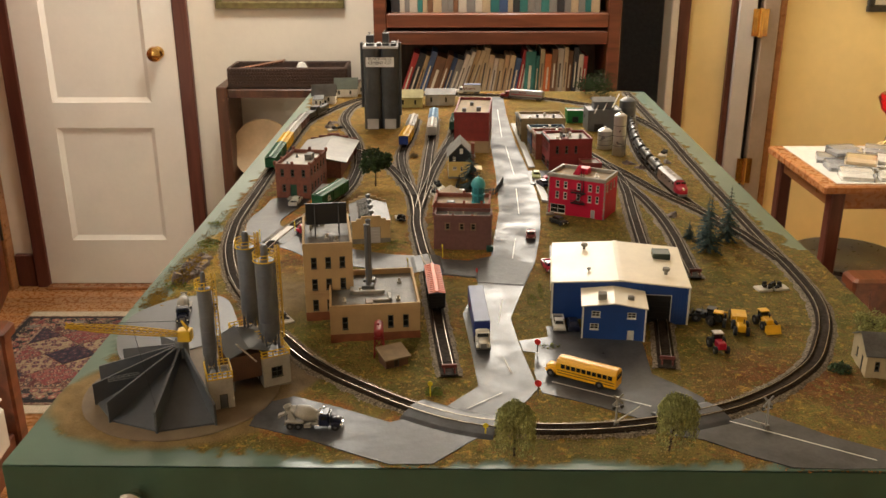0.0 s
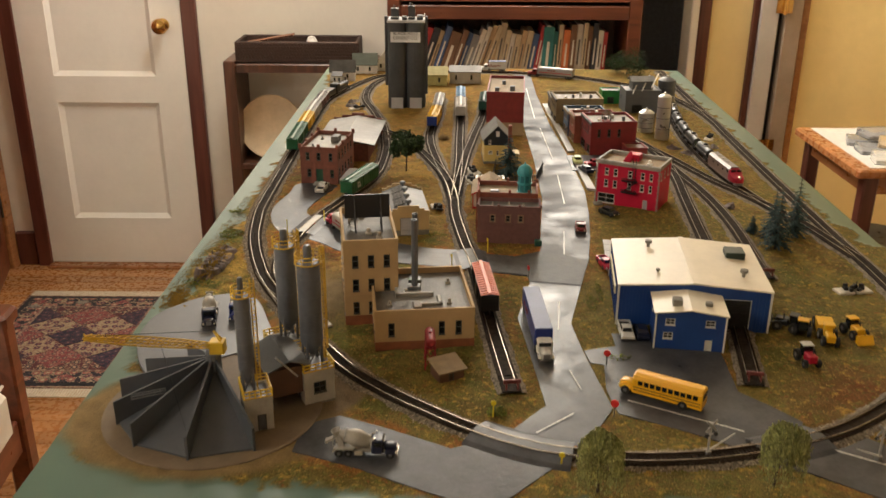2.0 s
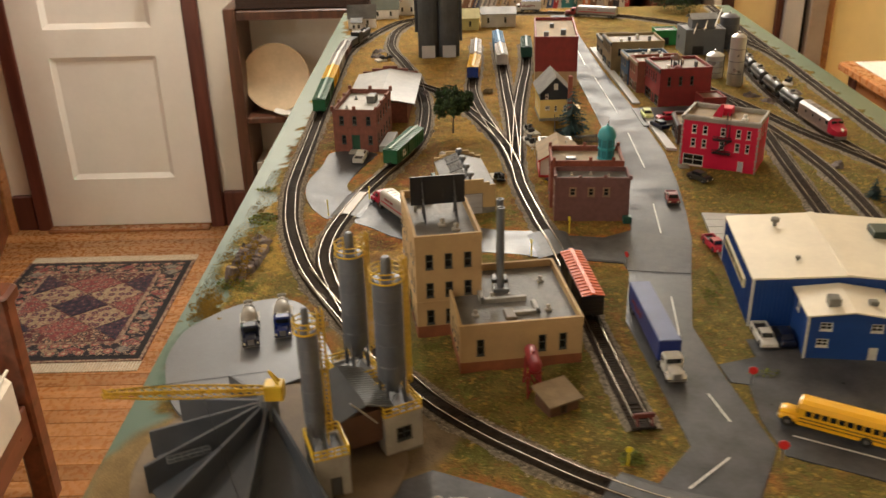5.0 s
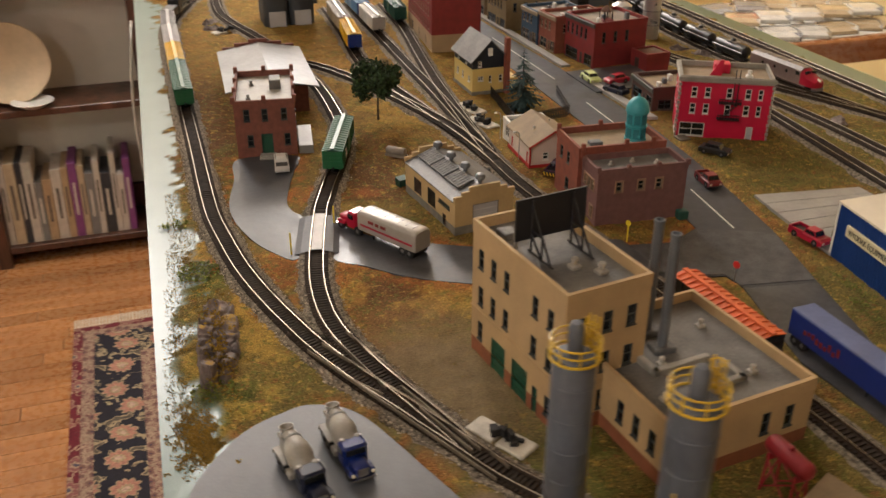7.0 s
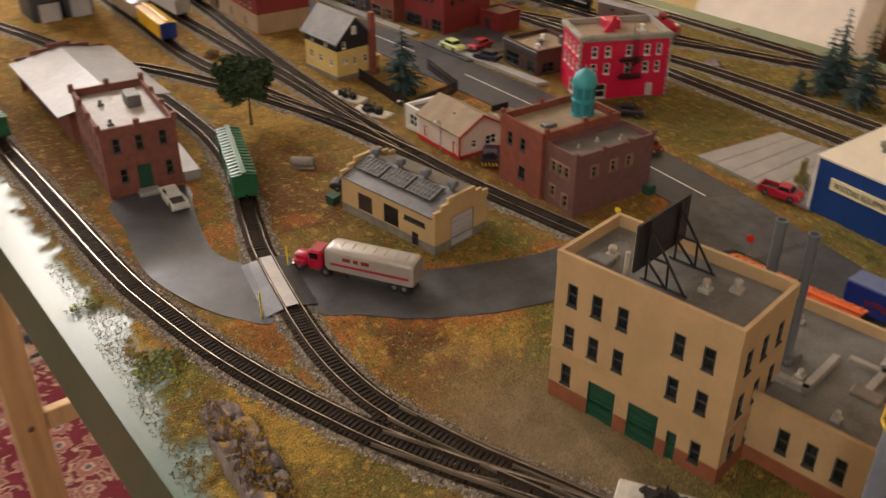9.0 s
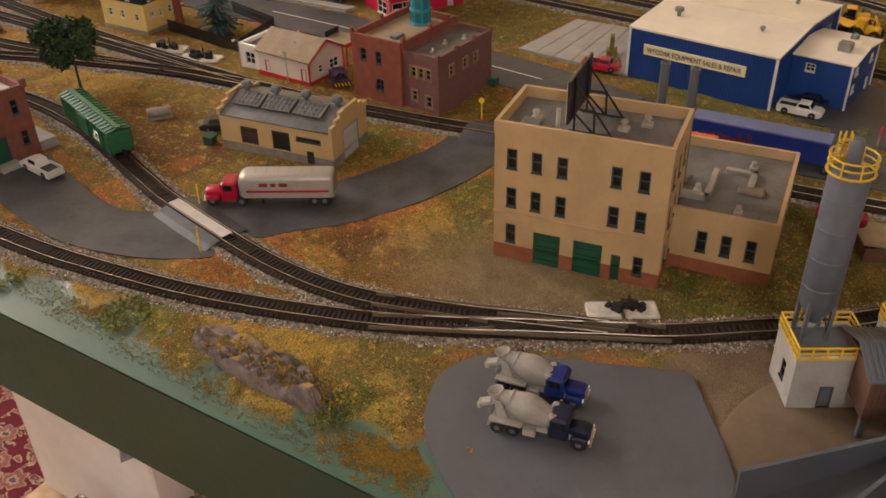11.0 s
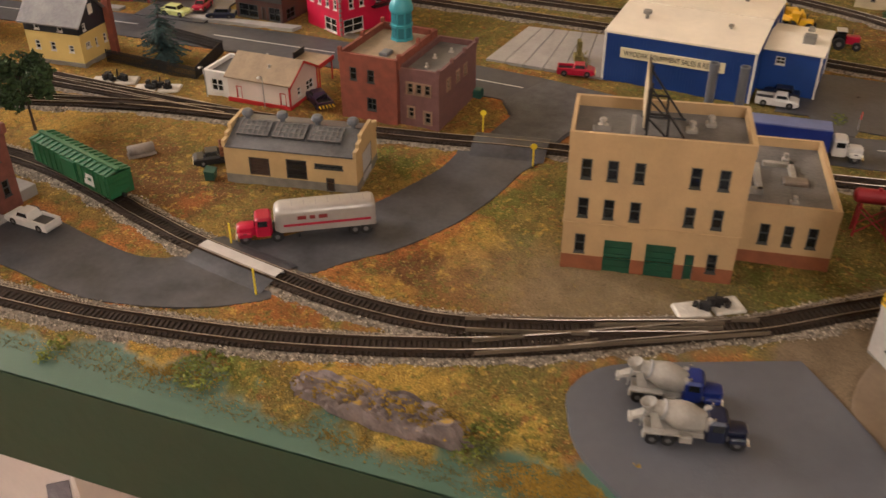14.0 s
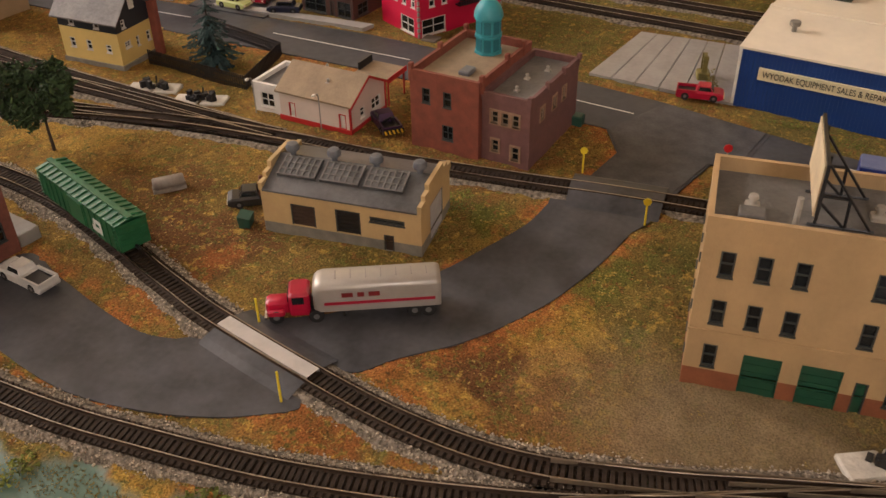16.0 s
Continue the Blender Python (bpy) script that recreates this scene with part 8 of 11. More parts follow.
    for (x0, y0), (x1, y1) in zip(q, q[1:]):
        for zz in (hh + 0.0003, hh + 0.0032, hh + 0.0060):
            part("hut_rail", B().tube([(x0, y0, zz), (x1, y1, zz)], 0.00055, 5), YELLOWP, s)
        for i in range(5):
            f = i / 5
            part("hut_post", B().cyl((x0 + (x1 - x0) * f, y0 + (y1 - y0) * f, hh), (x0 + (x1 - x0) * f, y0 + (y1 - y0) * f, hh + 0.006), 0.0005, seg=4), YELLOWP, s)
    return s


plant_silo(-0.2440, 0.0900, 0.0057, 0.108, 21, 0.0200, 0.0240, "slim grey silo with a yellow caged ladder on a white hut", (-0.2390, 0.0905))
plant_silo(-0.2040, 0.1350, 0.0086, 0.115, 28, 0.0240, 0.0280, "broad grey silo with a yellow caged ladder on a white hut", (-0.2037, 0.1330))
plant_silo(-0.2290, 0.1745, 0.0080, 0.1125, 31, 0.0250, 0.0300, "banded grey silo on legs over a white hut", (-0.2315, 0.1680))
bs_ = thing("batch_house", pose(-0.2290, 0.1330, 0.0015, 0, 0, 28), "brown ribbed batching house under a grey roof", "industrial building")
part("wall", B().box(-0.016, 0.016, -0.022, 0.022, 0.012, 0.034), BROWNRIB, bs_)
b = B()
for i in range(22):
    y = -0.0215 + i * 0.002
    b.box(-0.0164, -0.0158, y, y + 0.001, 0.012, 0.0335).box(0.0158, 0.0164, y, y + 0.001, 0.012, 0.0335)
for i in range(16):
    x = -0.0155 + i * 0.002
    b.box(x, x + 0.001, -0.0224, -0.0218, 0.012, 0.0335)
part("siding_rib", b, BROWNRIB, bs_, kind="stuff")
b = B(Matrix.Translation((0.016, 0, 0)) @ Matrix.Rotation(radians(90), 4, "Z"))
part("roof", b.gable(-0.022, 0.022, 0, 0.032, 0.034, 0.0405, 0.001, 0.002), GREYPL, bs_)
b = B()
for i in range(20):
    y = -0.0225 + i * 0.00235
    for sg_ in (-1, 1):
        b.hexa([(sg_ * 0.0178, y, 0.0350), (sg_ * 0.0178, y + 0.0006, 0.0350), (0, y + 0.0006, 0.0418), (0, y, 0.0418), (sg_ * 0.0178, y, 0.0354), (sg_ * 0.0178, y + 0.0006, 0.0354), (0, y + 0.0006, 0.0423), (0, y, 0.0423)])
part("roof_rib", b, GREYPL, bs_, kind="stuff")
for x in (-0.0145, 0.0145):
    for y in (-0.0205, 0.0205):
        part("leg", B().box(x - 0.0012, x + 0.0012, y - 0.0012, y + 0.0012, 0, 0.012), GREYPL, bs_)
cv = thing("chute_pipe", Matrix.Identity(4), "thin grey conveyor pipe leaning on the plant", "conveyor pipe")
part("pipe", B().cyl((-0.2120, 0.1120, 0.030), (-0.2250, 0.1000, 0.052), 0.0007, seg=6), SILVER, cv)

# fan of aggregate bins
BINGREY = mat("slate_grey_styrene", (0.068, 0.075, 0.088), 0.45, var=0.16, scale=50)
fan = thing("aggregate_bin", pose(-0.2750, 0.1150, 0.0015), "grey fan-shaped aggregate bins with radial walls", "aggregate bin")
ANG = (122, 151, 178, 204, 232, 268, 304)
part("slab", B().lathe([(0.082, 0), (0.082, 0.0012), (0.0805, 0.0016), (0.0002, 0.0016)], (-0.002, -0.002, 0), 48), mat("brown_grey_base", (0.165, 0.120, 0.074), 0.7, var=0.2), fan)
R_ = 0.072
for a0, a1 in zip(ANG, ANG[1:]):
    p = [(R_ * math.cos(radians(a)), R_ * math.sin(radians(a))) for a in (a0, a1)]
    s0 = [(0.006 * math.cos(radians(a)), 0.006 * math.sin(radians(a))) for a in (a0, a1)]
    b = B()
    b.hexa([(*s0[0], 0.001), (*p[0], 0.001), (*p[1], 0.001), (*s0[1], 0.001), (*s0[0], 0.032), (*p[0], 0.003), (*p[1], 0.003), (*s0[1], 0.032)])
    part("bin_floor", b, BINGREY, fan)
for a in ANG:
    m = Matrix.Rotation(radians(a), 4, "Z")
    b = B(m)
    t = 0.0009
    b.hexa([(0.003, -t, 0.001), (R_ + 0.002, -t, 0.001), (R_ + 0.002, t, 0.001), (0.003, t, 0.001), (0.003, -t, 0.043), (R_ + 0.002, -t, 0.0205), (R_ + 0.002, t, 0.0205), (0.003, t, 0.043)])
    part("bin_wall", b, BINGREY, fan)
part("hub", B().lathe([(0.006, 0), (0.006, 0.046), (0.0045, 0.050), (0.0003, 0.0505)], seg=12), GREYPL, fan)
cr_ = thing("conveyor_crane", pose(-0.2690, 0.1085, 0.0520), "yellow lattice boom crane on top of the bins", "crane")
tip = Vector((-0.348, 0.066, 0.0840)) - Vector((-0.269, 0.1085, 0.0520))
part("cab", B().rbox(-0.0055, 0.0055, -0.0050, 0.0050, 0.0, 0.0095, 0.0008), YELLOWP, cr_)
part("gantry", B().cyl((0.003, 0.002, 0.009), (-0.002, 0.0, 0.017), 0.0009, seg=5).cyl((0.003, -0.002, 0.009), (-0.002, 0.0, 0.017), 0.0009, seg=5), YELLOWP, cr_)
dirn = tip.normalized()
sidev = Vector((-dirn.y, dirn.x, 0)).normalized()
upv = dirn.cross(sidev) * -1
o0 = Vector((-0.004, -0.002, 0.006))
L = (tip - o0).length
ch_ = []
for sy, sz in ((-1, -1), (1, -1), (1, 1), (-1, 1)):
    f = lambda k: (0.0018 + 0.0012 * math.sin(math.pi * k)) * (0.7 if k > 0.95 else 1)
    pts_ = [o0 + (tip - o0) * k + sidev * sy * f(k) + upv * sz * f(k) * 0.8 for k in (0, 0.25, 0.5, 0.75, 1)]
    ch_.append(pts_)
    part("boom_chord", B().tube(pts_, 0.0006, 5), YELLOWP, cr_)
b = B()
for k in range(18):
    for i, j in ((0, 1), (1, 2), (2, 3), (3, 0)):
        fa, fb_ = k / 18, (k + 1) / 18
        pa = o0 + (tip - o0) * fa + (ch_[i][0] - o0) * 1.3
        pb = o0 + (tip - o0) * fb_ + (ch_[j][0] - o0) * 1.3
        b.cyl(pa, pb, 0.0004, seg=4)
part("boom_lacing", b, YELLOWP, cr_, kind="stuff")
part("stay_cable", B().cyl((-0.002, 0, 0.017), tip + Vector((0, 0, 0.001)), 0.0002, seg=4), BLACKP, cr_)
part("hoist_cable", B().cyl(tip * 0.45 + Vector((0, 0, 0.004)), tip * 0.45 + Vector((0.022, -0.030, -0.052)), 0.0002, seg=4), BLACKP, cr_)
b = B()
for yy in (-0.0016, 0.0016):
    b.cyl((-0.012, yy, 0), (0.012, yy, 0), 0.00045, seg=5)
    b.cyl((-0.012, yy, 0.0022), (0.012, yy, 0.0022), 0.00045, seg=5)
for k in range(7):
    b.cyl((-0.012 + k * 0.004, -0.0016, 0), (-0.012 + k * 0.004, 0.0016, 0.0022), 0.0003, seg=4)
part("spreader_truss", b, GREYPL, cr_, "thin grey lattice lying on the bins").matrix_local = Matrix.Translation((-0.048, -0.020, -0.026)) @ Matrix.Rotation(radians(25), 4, "Z")

# pad with a dark mound beside the tracks, and small block piles
DARKP = mat("black_debris", (0.02, 0.018, 0.016), 0.8)
LIME = mat("pale_cast_slab", (0.52, 0.49, 0.42), 0.8, var=0.25, scale=120, bump=0.0005)


def slab_pile(x, y, turn, n_):
    s = thing("signal_mechanism", pose(x, y, 0.0012, 0, 0, turn), "pale cast slab with a black switch machine on it", "switch machine", "switch machines")
    for k in range(n_):
        part("slab", B().rbox(-0.020 + k * 0.019, -0.003 + k * 0.019, -0.007, 0.007, 0, 0.0028, 0.0008), LIME, s)
    b = B()
    rg = random.Random(n_ + int(x * 1000))
    for _ in range(16):
        px_, py_ = rg.uniform(-0.010, 0.008), rg.uniform(-0.004, 0.004)
        b.m = Matrix.Translation((px_, py_, 0.003)) @ Matrix.Rotation(rg.uniform(0, 3), 4, "Z")
        b.box(-0.002, 0.002, -0.0012, 0.0012, 0, rg.uniform(0.001, 0.0055))
    part("machine", b, DARKP, s, kind="stuff")
    part("lever", B().cyl((0, 0, 0.003), (0.001, 0.0, 0.011), 0.0006, seg=5), DARKP, s)


slab_pile(-0.2190, 0.2610, -58, 2)
slab_pile(-0.0725, 0.735, -70, 2)
slab_pile(-0.0745, 0.694, -70, 2)
slab_pile(-0.118, 0.572, -80, 1)
slab_pile(0.300, 0.345, 10, 2)
slab_pile(0.305, 0.935, 70, 1)
slab_pile(-0.270, 1.115, 30, 1)

# ---- rolling stock ----
SAMPLED = {k: spline(v, 0.002) for k, v in TRACKS.items()}


def on_track(name, x, y, flip=False):
    pts = SAMPLED[name]
    i = min(range(1, len(pts) - 1), key=lambda k: (pts[k].xy - Vector((x, y))).length)
    d = pts[i + 1] - pts[i - 1]
    return Matrix.Translation((pts[i].x, pts[i].y, 0.0062)) @ Matrix.Rotation(math.atan2(d.y, d.x) + (math.pi if flip else 0), 4, "Z")


CARMAT = {n_: mat("car_" + n_, c, r_, mt, var=0.15, scale=50) for n_, c, r_, mt in (
    ("green", (0.013, 0.105, 0.040), 0.45, 0), ("yellow", (0.75, 0.47, 0.015), 0.45, 0), ("silver", (0.45, 0.44, 0.43), 0.35, 0.4), ("maroon", (0.11, 0.035, 0.03), 0.5, 0), ("orange", (0.68, 0.13, 0.03), 0.5, 0),
    ("black", (0.014, 0.014, 0.015), 0.4, 0), ("blue", (0.012, 0.035, 0.20), 0.4, 0), ("white", (0.62, 0.61, 0.58), 0.45, 0), ("tan", (0.42, 0.35, 0.24), 0.5, 0), ("skyblue", (0.16, 0.33, 0.55), 0.45, 0), ("red", (0.38, 0.004, 0.030), 0.35, 0), ("steel", (0.30, 0.29, 0.29), 0.35, 0.5), ("dkred", (0.20, 0.015, 0.015), 0.45, 0), ("navy", (0.008, 0.012, 0.035), 0.35, 0), ("grey", (0.28, 0.28, 0.27), 0.5, 0), ("rust", (0.16, 0.05, 0.03), 0.7, 0), ("dkgreen", (0.015, 0.07, 0.05), 0.5, 0), ("purple", (0.05, 0.02, 0.06), 0.4, 0), ("lime", (0.50, 0.55, 0.2), 0.5, 0))}
C = CARMAT
WHEEL = mat("dark_wheel_metal", (0.06, 0.055, 0.05), 0.45, 0.6)
TYRE = mat("black_rubber", (0.012, 0.012, 0.012), 0.7)
RIM = mat("grey_wheel_rim", (0.16, 0.155, 0.15), 0.5, 0.3)
LAMPG = mat("lamp_lens", (0.8, 0.75, 0.6), 0.2)


def bogies(parent, L, six=False):
    for s in (-1, 1):
        cx = s * (L / 2 - 0.011)
        bg = part("bogie", B().box(cx - 0.0068, cx + 0.0068, -0.0058, -0.0048, 0.0012, 0.0034).box(cx - 0.0068, cx + 0.0068, 0.0048, 0.0058, 0.0012, 0.0034).box(cx - 0.0012, cx + 0.0012, -0.0048, 0.0048, 0.0018, 0.0046), C["black"], parent)
        for k in (-0.0045, 0.0045):
            for sy in (-1, 1):
                part("wheel", B().cyl((cx + k, sy * 0.0040, 0.0026), (cx + k, sy * 0.0050, 0.0026), 0.0026, seg=12), WHEEL, bg)
    for s in (-1, 1):
        part("coupler", B().rbox(s * (L / 2 + 0.0018) - 0.0022, s * (L / 2 + 0.0018) + 0.0022, -0.0008, 0.0008, 0.0038, 0.0056, 0.0003), C["black"], parent)


def boxcar(m, L, body, roof, end, label, ribs=12, mark=None, H=0.0190, W=0.0164):
    c = thing("boxcar", m, label, "boxcar", "freight cars")
    h = L / 2
    w = W / 2
    part("body", B().box(-h, h, -w, w, 0.0042, H), body, c)
    for s in (-1, 1):
        part("end_wall", B().box(s * h - 0.0004, s * h + 0.0004, -w, w, 0.0042, H), end, c)
        for k in range(4):
            part("end_rib", B().box(s * (h + 0.0004) - 0.0003, s * (h + 0.0004) + 0.0003, -w + 0.001, w - 0.001, 0.0065 + k * 0.0032, 0.0075 + k * 0.0032), end, c)
        part("door", B().box(-0.0075, 0.0075, s * (w + 0.0003) - 0.0004, s * (w + 0.0003) + 0.0004, 0.0048, H - 0.0012), body, c)
        for k in range(ribs):
            x = -h + (k + 0.5) * L / ribs
            if abs(x) > 0.0085:
                part("side_rib", B().box(x - 0.0003, x + 0.0003, s * (w + 0.0002) - 0.0003, s * (w + 0.0002) + 0.0003, 0.0045, H - 0.0006), body, c)
        b = B()
        for k in range(6):
            b.box(s * (h - 0.003), s * (h - 0.0006), w + 0.0002, w + 0.0006, 0.0055 + k * 0.0022, 0.0058 + k * 0.0022)
        part("ladder", b, body, c)
    b = B()
    b.hexa([(-h - 0.0006, -w - 0.0004, H), (h + 0.0006, -w - 0.0004, H), (h + 0.0006, 0, H + 0.0016), (-h - 0.0006, 0, H + 0.0016), (-h - 0.0006, -w - 0.0004, H + 0.0005), (h + 0.0006, -w - 0.0004, H + 0.0005), (h + 0.0006, 0, H + 0.0021), (-h - 0.0006, 0, H + 0.0021)])
    b.hexa([(-h - 0.0006, 0, H + 0.0016), (h + 0.0006, 0, H + 0.0016), (h + 0.0006, w + 0.0004, H), (-h - 0.0006, w + 0.0004, H), (-h - 0.0006, 0, H + 0.0021), (h + 0.0006, 0, H + 0.0021), (h + 0.0006, w + 0.0004, H + 0.0005), (-h - 0.0006, w + 0.0004, H + 0.0005)])
    part("roof", b, roof, c)
    for k in range(ribs + 2):
        x = -h + (k + 0.5) * L / (ribs + 2)
        for s in (-1, 1):
            part("roof_rib", B().hexa([(x - 0.0005, s * 0.0018, H + 0.0016), (x + 0.0005, s * 0.0018, H + 0.0016), (x + 0.0005, s * (w + 0.0002), H + 0.0004), (x - 0.0005, s * (w + 0.0002), H + 0.0004), (x - 0.0005, s * 0.0018, H + 0.0026), (x + 0.0005, s * 0.0018, H + 0.0026), (x + 0.0005, s * (w + 0.0002), H + 0.0011), (x - 0.0005, s * (w + 0.0002), H + 0.0011)]), roof, c)
    part("running_board", B().box(-h - 0.001, h + 0.001, -0.0016, 0.0016, H + 0.0024, H + 0.0030), roof, c)
    part("underframe", B().box(-h + 0.002, h - 0.002, -0.003, 0.003, 0.0030, 0.0042), C["black"], c)
    if mark:
        for s in (-1, 1):
            y = s * (w + 0.0004)
            part("emblem", B().box(-0.0265, -0.0245, min(y, y + s * 0.0002), max(y, y + s * 0.0002), 0.0075, 0.0150).box(-0.0245, -0.0190, min(y, y + s * 0.0002), max(y, y + s * 0.0002), 0.0128, 0.0150).box(-0.0205, -0.0185, min(y, y + s * 0.0002), max(y, y + s * 0.0002), 0.0095, 0.0128).box(-0.0245, -0.0165, min(y, y + s * 0.0002), max(y, y + s * 0.0002), 0.0075, 0.0105), mark, c, "white painted emblem shape")
    bogies(c, L)
    return c


def tank_car(m, L, shell, label):
    c = thing("tank_car", m, label, "tank car", "freight cars")
    h, r = L / 2 - 0.002, 0.0068
    prof = [(0.0002, -h), (r * 0.6, -h + 0.0006), (r * 0.92, -h + 0.002), (r, -h + 0.004), (r, h - 0.004), (r * 0.92, h - 0.002), (r * 0.6, h - 0.0006), (0.0002, h)]
    b = B(Matrix.Translation((0, 0, 0.0115)) @ Matrix.Rotation(radians(90), 4, "Y"))
    part("shell", b.lathe(prof, seg=20), shell, c, smooth=True)
    part("dome", B().lathe([(0.0032, 0.016), (0.0032, 0.0205), (0.0022, 0.0215), (0.0002, 0.0217)], seg=14), shell, c, smooth=True)
    part("walkway", B().box(-0.008, 0.008, -0.0042, 0.0042, 0.0184, 0.0188), C["steel"], c)
    part("sill", B().box(-L / 2, L / 2, -0.0035, 0.0035, 0.0036, 0.0050), C["black"], c)
    for s in (-1, 1):
        part("handrail", B().tube([(-h, s * 0.0075, 0.0115), (h, s * 0.0075, 0.0115)], 0.0003, 4), C["steel"], c)
        part("saddle", B().box(s * h * 0.75 - 0.001, s * h * 0.75 + 0.001, -0.004, 0.004, 0.0045, 0.009), C["black"], c)
    bogies(c, L)
    return c


def diesel(m, L, side_m, roof_m, nose_m, label):
    """A streamlined cab unit with its nose along +x."""
    c = thing("diesel_locomotive", m, label, "locomotive", "locomotives")
    h, w, H = L / 2, 0.0085, 0.0205
    poly = [(-h, -w), (h - 0.020, -w), (h - 0.020, w), (-h, w)]
    part("body", B().prism(poly, 0.0040, H - 0.003), side_m, c)
    b = B()
    b.hexa([(-h, -w, H - 0.003), (h - 0.020, -w, H - 0.003), (h - 0.020, w, H - 0.003), (-h, w, H - 0.003), (-h, -w * 0.55, H), (h - 0.020, -w * 0.55, H), (h - 0.020, w * 0.55, H), (-h, w * 0.55, H)])
    part("roof", b, roof_m, c)
    b = B()
    rings = []
    for x, ww, zt in ((h - 0.020, w, H - 0.001), (h - 0.0165, w, H - 0.0025), (h - 0.0125, w * 0.98, 0.0140), (h - 0.005, w * 0.9, 0.0128), (h - 0.001, w * 0.66, 0.0110), (h, w * 0.4, 0.0085)):
        rings.append([b.v((x, -ww, 0.0040)), b.v((x, ww, 0.0040)), b.v((x, ww, zt * 0.82)), b.v((x, ww * 0.5, zt)), b.v((x, -ww * 0.5, zt)), b.v((x, -ww, zt * 0.82))])
    b._skin(rings)
    part("nose", b, nose_m, c, "bright red rounded nose", smooth=True)
    part("pilot", B().hexa([(h - 0.004, -0.007, 0.0008), (h + 0.001, -0.004, 0.0008), (h + 0.001, 0.004, 0.0008), (h - 0.004, 0.007, 0.0008), (h - 0.004, -0.007, 0.0042), (h + 0.0008, -0.005, 0.0042), (h + 0.0008, 0.005, 0.0042), (h - 0.004, 0.007, 0.0042)]), C["steel"], c)
    part("stripe", B().box(h - 0.012, h - 0.0002, -0.0026, 0.0026, 0.0060, 0.0078), C["yellow"], c, "yellow nose stripe")
    part("headlight", B().cyl((h - 0.004, 0, 0.0118), (h + 0.0004, 0, 0.0112), 0.0014, seg=10), LAMPG, c)
    for s in (-1, 1):
        part("windscreen", B().box(h - 0.0162, h - 0.0140, min(s * 0.001, s * 0.0066), max(s * 0.001, s * 0.0066), 0.0150, 0.0178), GLASSD, c)
        part("cab_window", B().box(h - 0.0265, h - 0.0215, s * w - 0.0003, s * w + 0.0003, 0.0125, 0.0160), GLASSD, c)
        for k in range(3):
            part("porthole", B().cyl((-h + 0.02 + k * 0.018, s * w - 0.0003, 0.0125), (-h + 0.02 + k * 0.018, s * w + 0.0003, 0.0125), 0.0016, seg=12), GLASSD, c)
        part("skirt", B().box(-h + 0.004, h - 0.012, s * w - 0.0004, s * w + 0.0004, 0.0026, 0.0042), side_m, c)
    for k in range(3):
        part("roof_fan", B().lathe([(0.003, 0), (0.003, 0.0009), (0.0002, 0.001)], (-h + 0.018 + k * 0.016, 0, H), 14), C["steel"], c)
    bogies(c, L - 0.008)
    return c


def black_engine(m, label):
    c = thing("steam_locomotive", m, label, "locomotive", "locomotives")
    b = B(Matrix.Translation((0, 0, 0.0115)) @ Matrix.Rotation(radians(90), 4, "Y"))
    part("boiler", b.lathe([(0.004, -0.012), (0.0055, -0.012), (0.0055, 0.034), (0.005, 0.036), (0.0002, 0.0362)], seg=16), C["black"], c, smooth=True)
    part("cab", B().rbox(-0.028, -0.012, -0.0075, 0.0075, 0.005, 0.0205, 0.0008), C["black"], c)
    part("stack", B().lathe([(0.0016, 0.016), (0.0016, 0.020), (0.0022, 0.0225)], (0.030, 0, 0), 10), C["black"], c)
    for x in (0.006, 0.018):
        part("dome", B().lathe([(0.0026, 0.015), (0.0026, 0.0185), (0.0012, 0.0200), (0.0002, 0.0202)], (x, 0, 0), 12), C["black"], c, smooth=True)
    part("frame", B().box(-0.028, 0.036, -0.004, 0.004, 0.003, 0.0065), C["black"], c)
    for x in (-0.018, -0.008, 0.002, 0.012):
        for s in (-1, 1):
            part("wheel", B().cyl((x, s * 0.0046, 0.0042), (x, s * 0.0056, 0.0042), 0.0042, seg=14), WHEEL, c)
    part("rod", B().box(-0.02, 0.024, 0.0057, 0.0062, 0.0036, 0.0046).box(-0.02, 0.024, -0.0062, -0.0057, 0.0036, 0.0046), C["steel"], c)
    part("tender", B().rbox(-0.064, -0.031, -0.0072, 0.0072, 0.0042, 0.0150, 0.0006), C["black"], c)
    part("pilot", B().hexa([(0.036, -0.006, 0.001), (0.041, -0.001, 0.001), (0.041, 0.001, 0.001), (0.036, 0.006, 0.001), (0.036, -0.006, 0.005), (0.037, -0.003, 0.005), (0.037, 0.003, 0.005), (0.036, 0.006, 0.005)]), C["black"], c)
    return c


boxcar(on_track("inner_loop", -0.2205, 0.6475), 0.083, C["green"], C["green"], C["green"], "dark green boxcar on the depot track", 14, C["white"])
boxcar(on_track("main_left", -0.340, 0.861), 0.104, C["green"], C["green"], C["green"], "green boxcar at the tail of the freight train", 16)
boxcar(on_track("main_left", -0.340, 0.953), 0.070, C["yellow"], C["yellow"], C["yellow"], "yellow boxcar in the freight train", 12)
boxcar(on_track("main_right", -0.340, 1.032), 0.078, C["silver"], C["silver"], C["silver"], "silver boxcar in the freight train", 12)
boxcar(on_track("main_right", -0.339, 1.117), 0.082, C["maroon"], C["steel"], C["maroon"], "maroon boxcar in the freight train", 12, H=0.0165)
black_engine(on_track("main_right", -0.320, 1.233, True), "black steam engine heading the freight train")
boxcar(on_track("freight_lead", -0.0670, 0.309), 0.077, C["black"], C["orange"], C["black"], "black boxcar with an orange roof", 13, H=0.0200)
boxcar(on_track("yard_west", -0.137, 1.000), 0.076, C["yellow"], C["yellow"], C["blue"], "yellow boxcar with blue ends", 12)
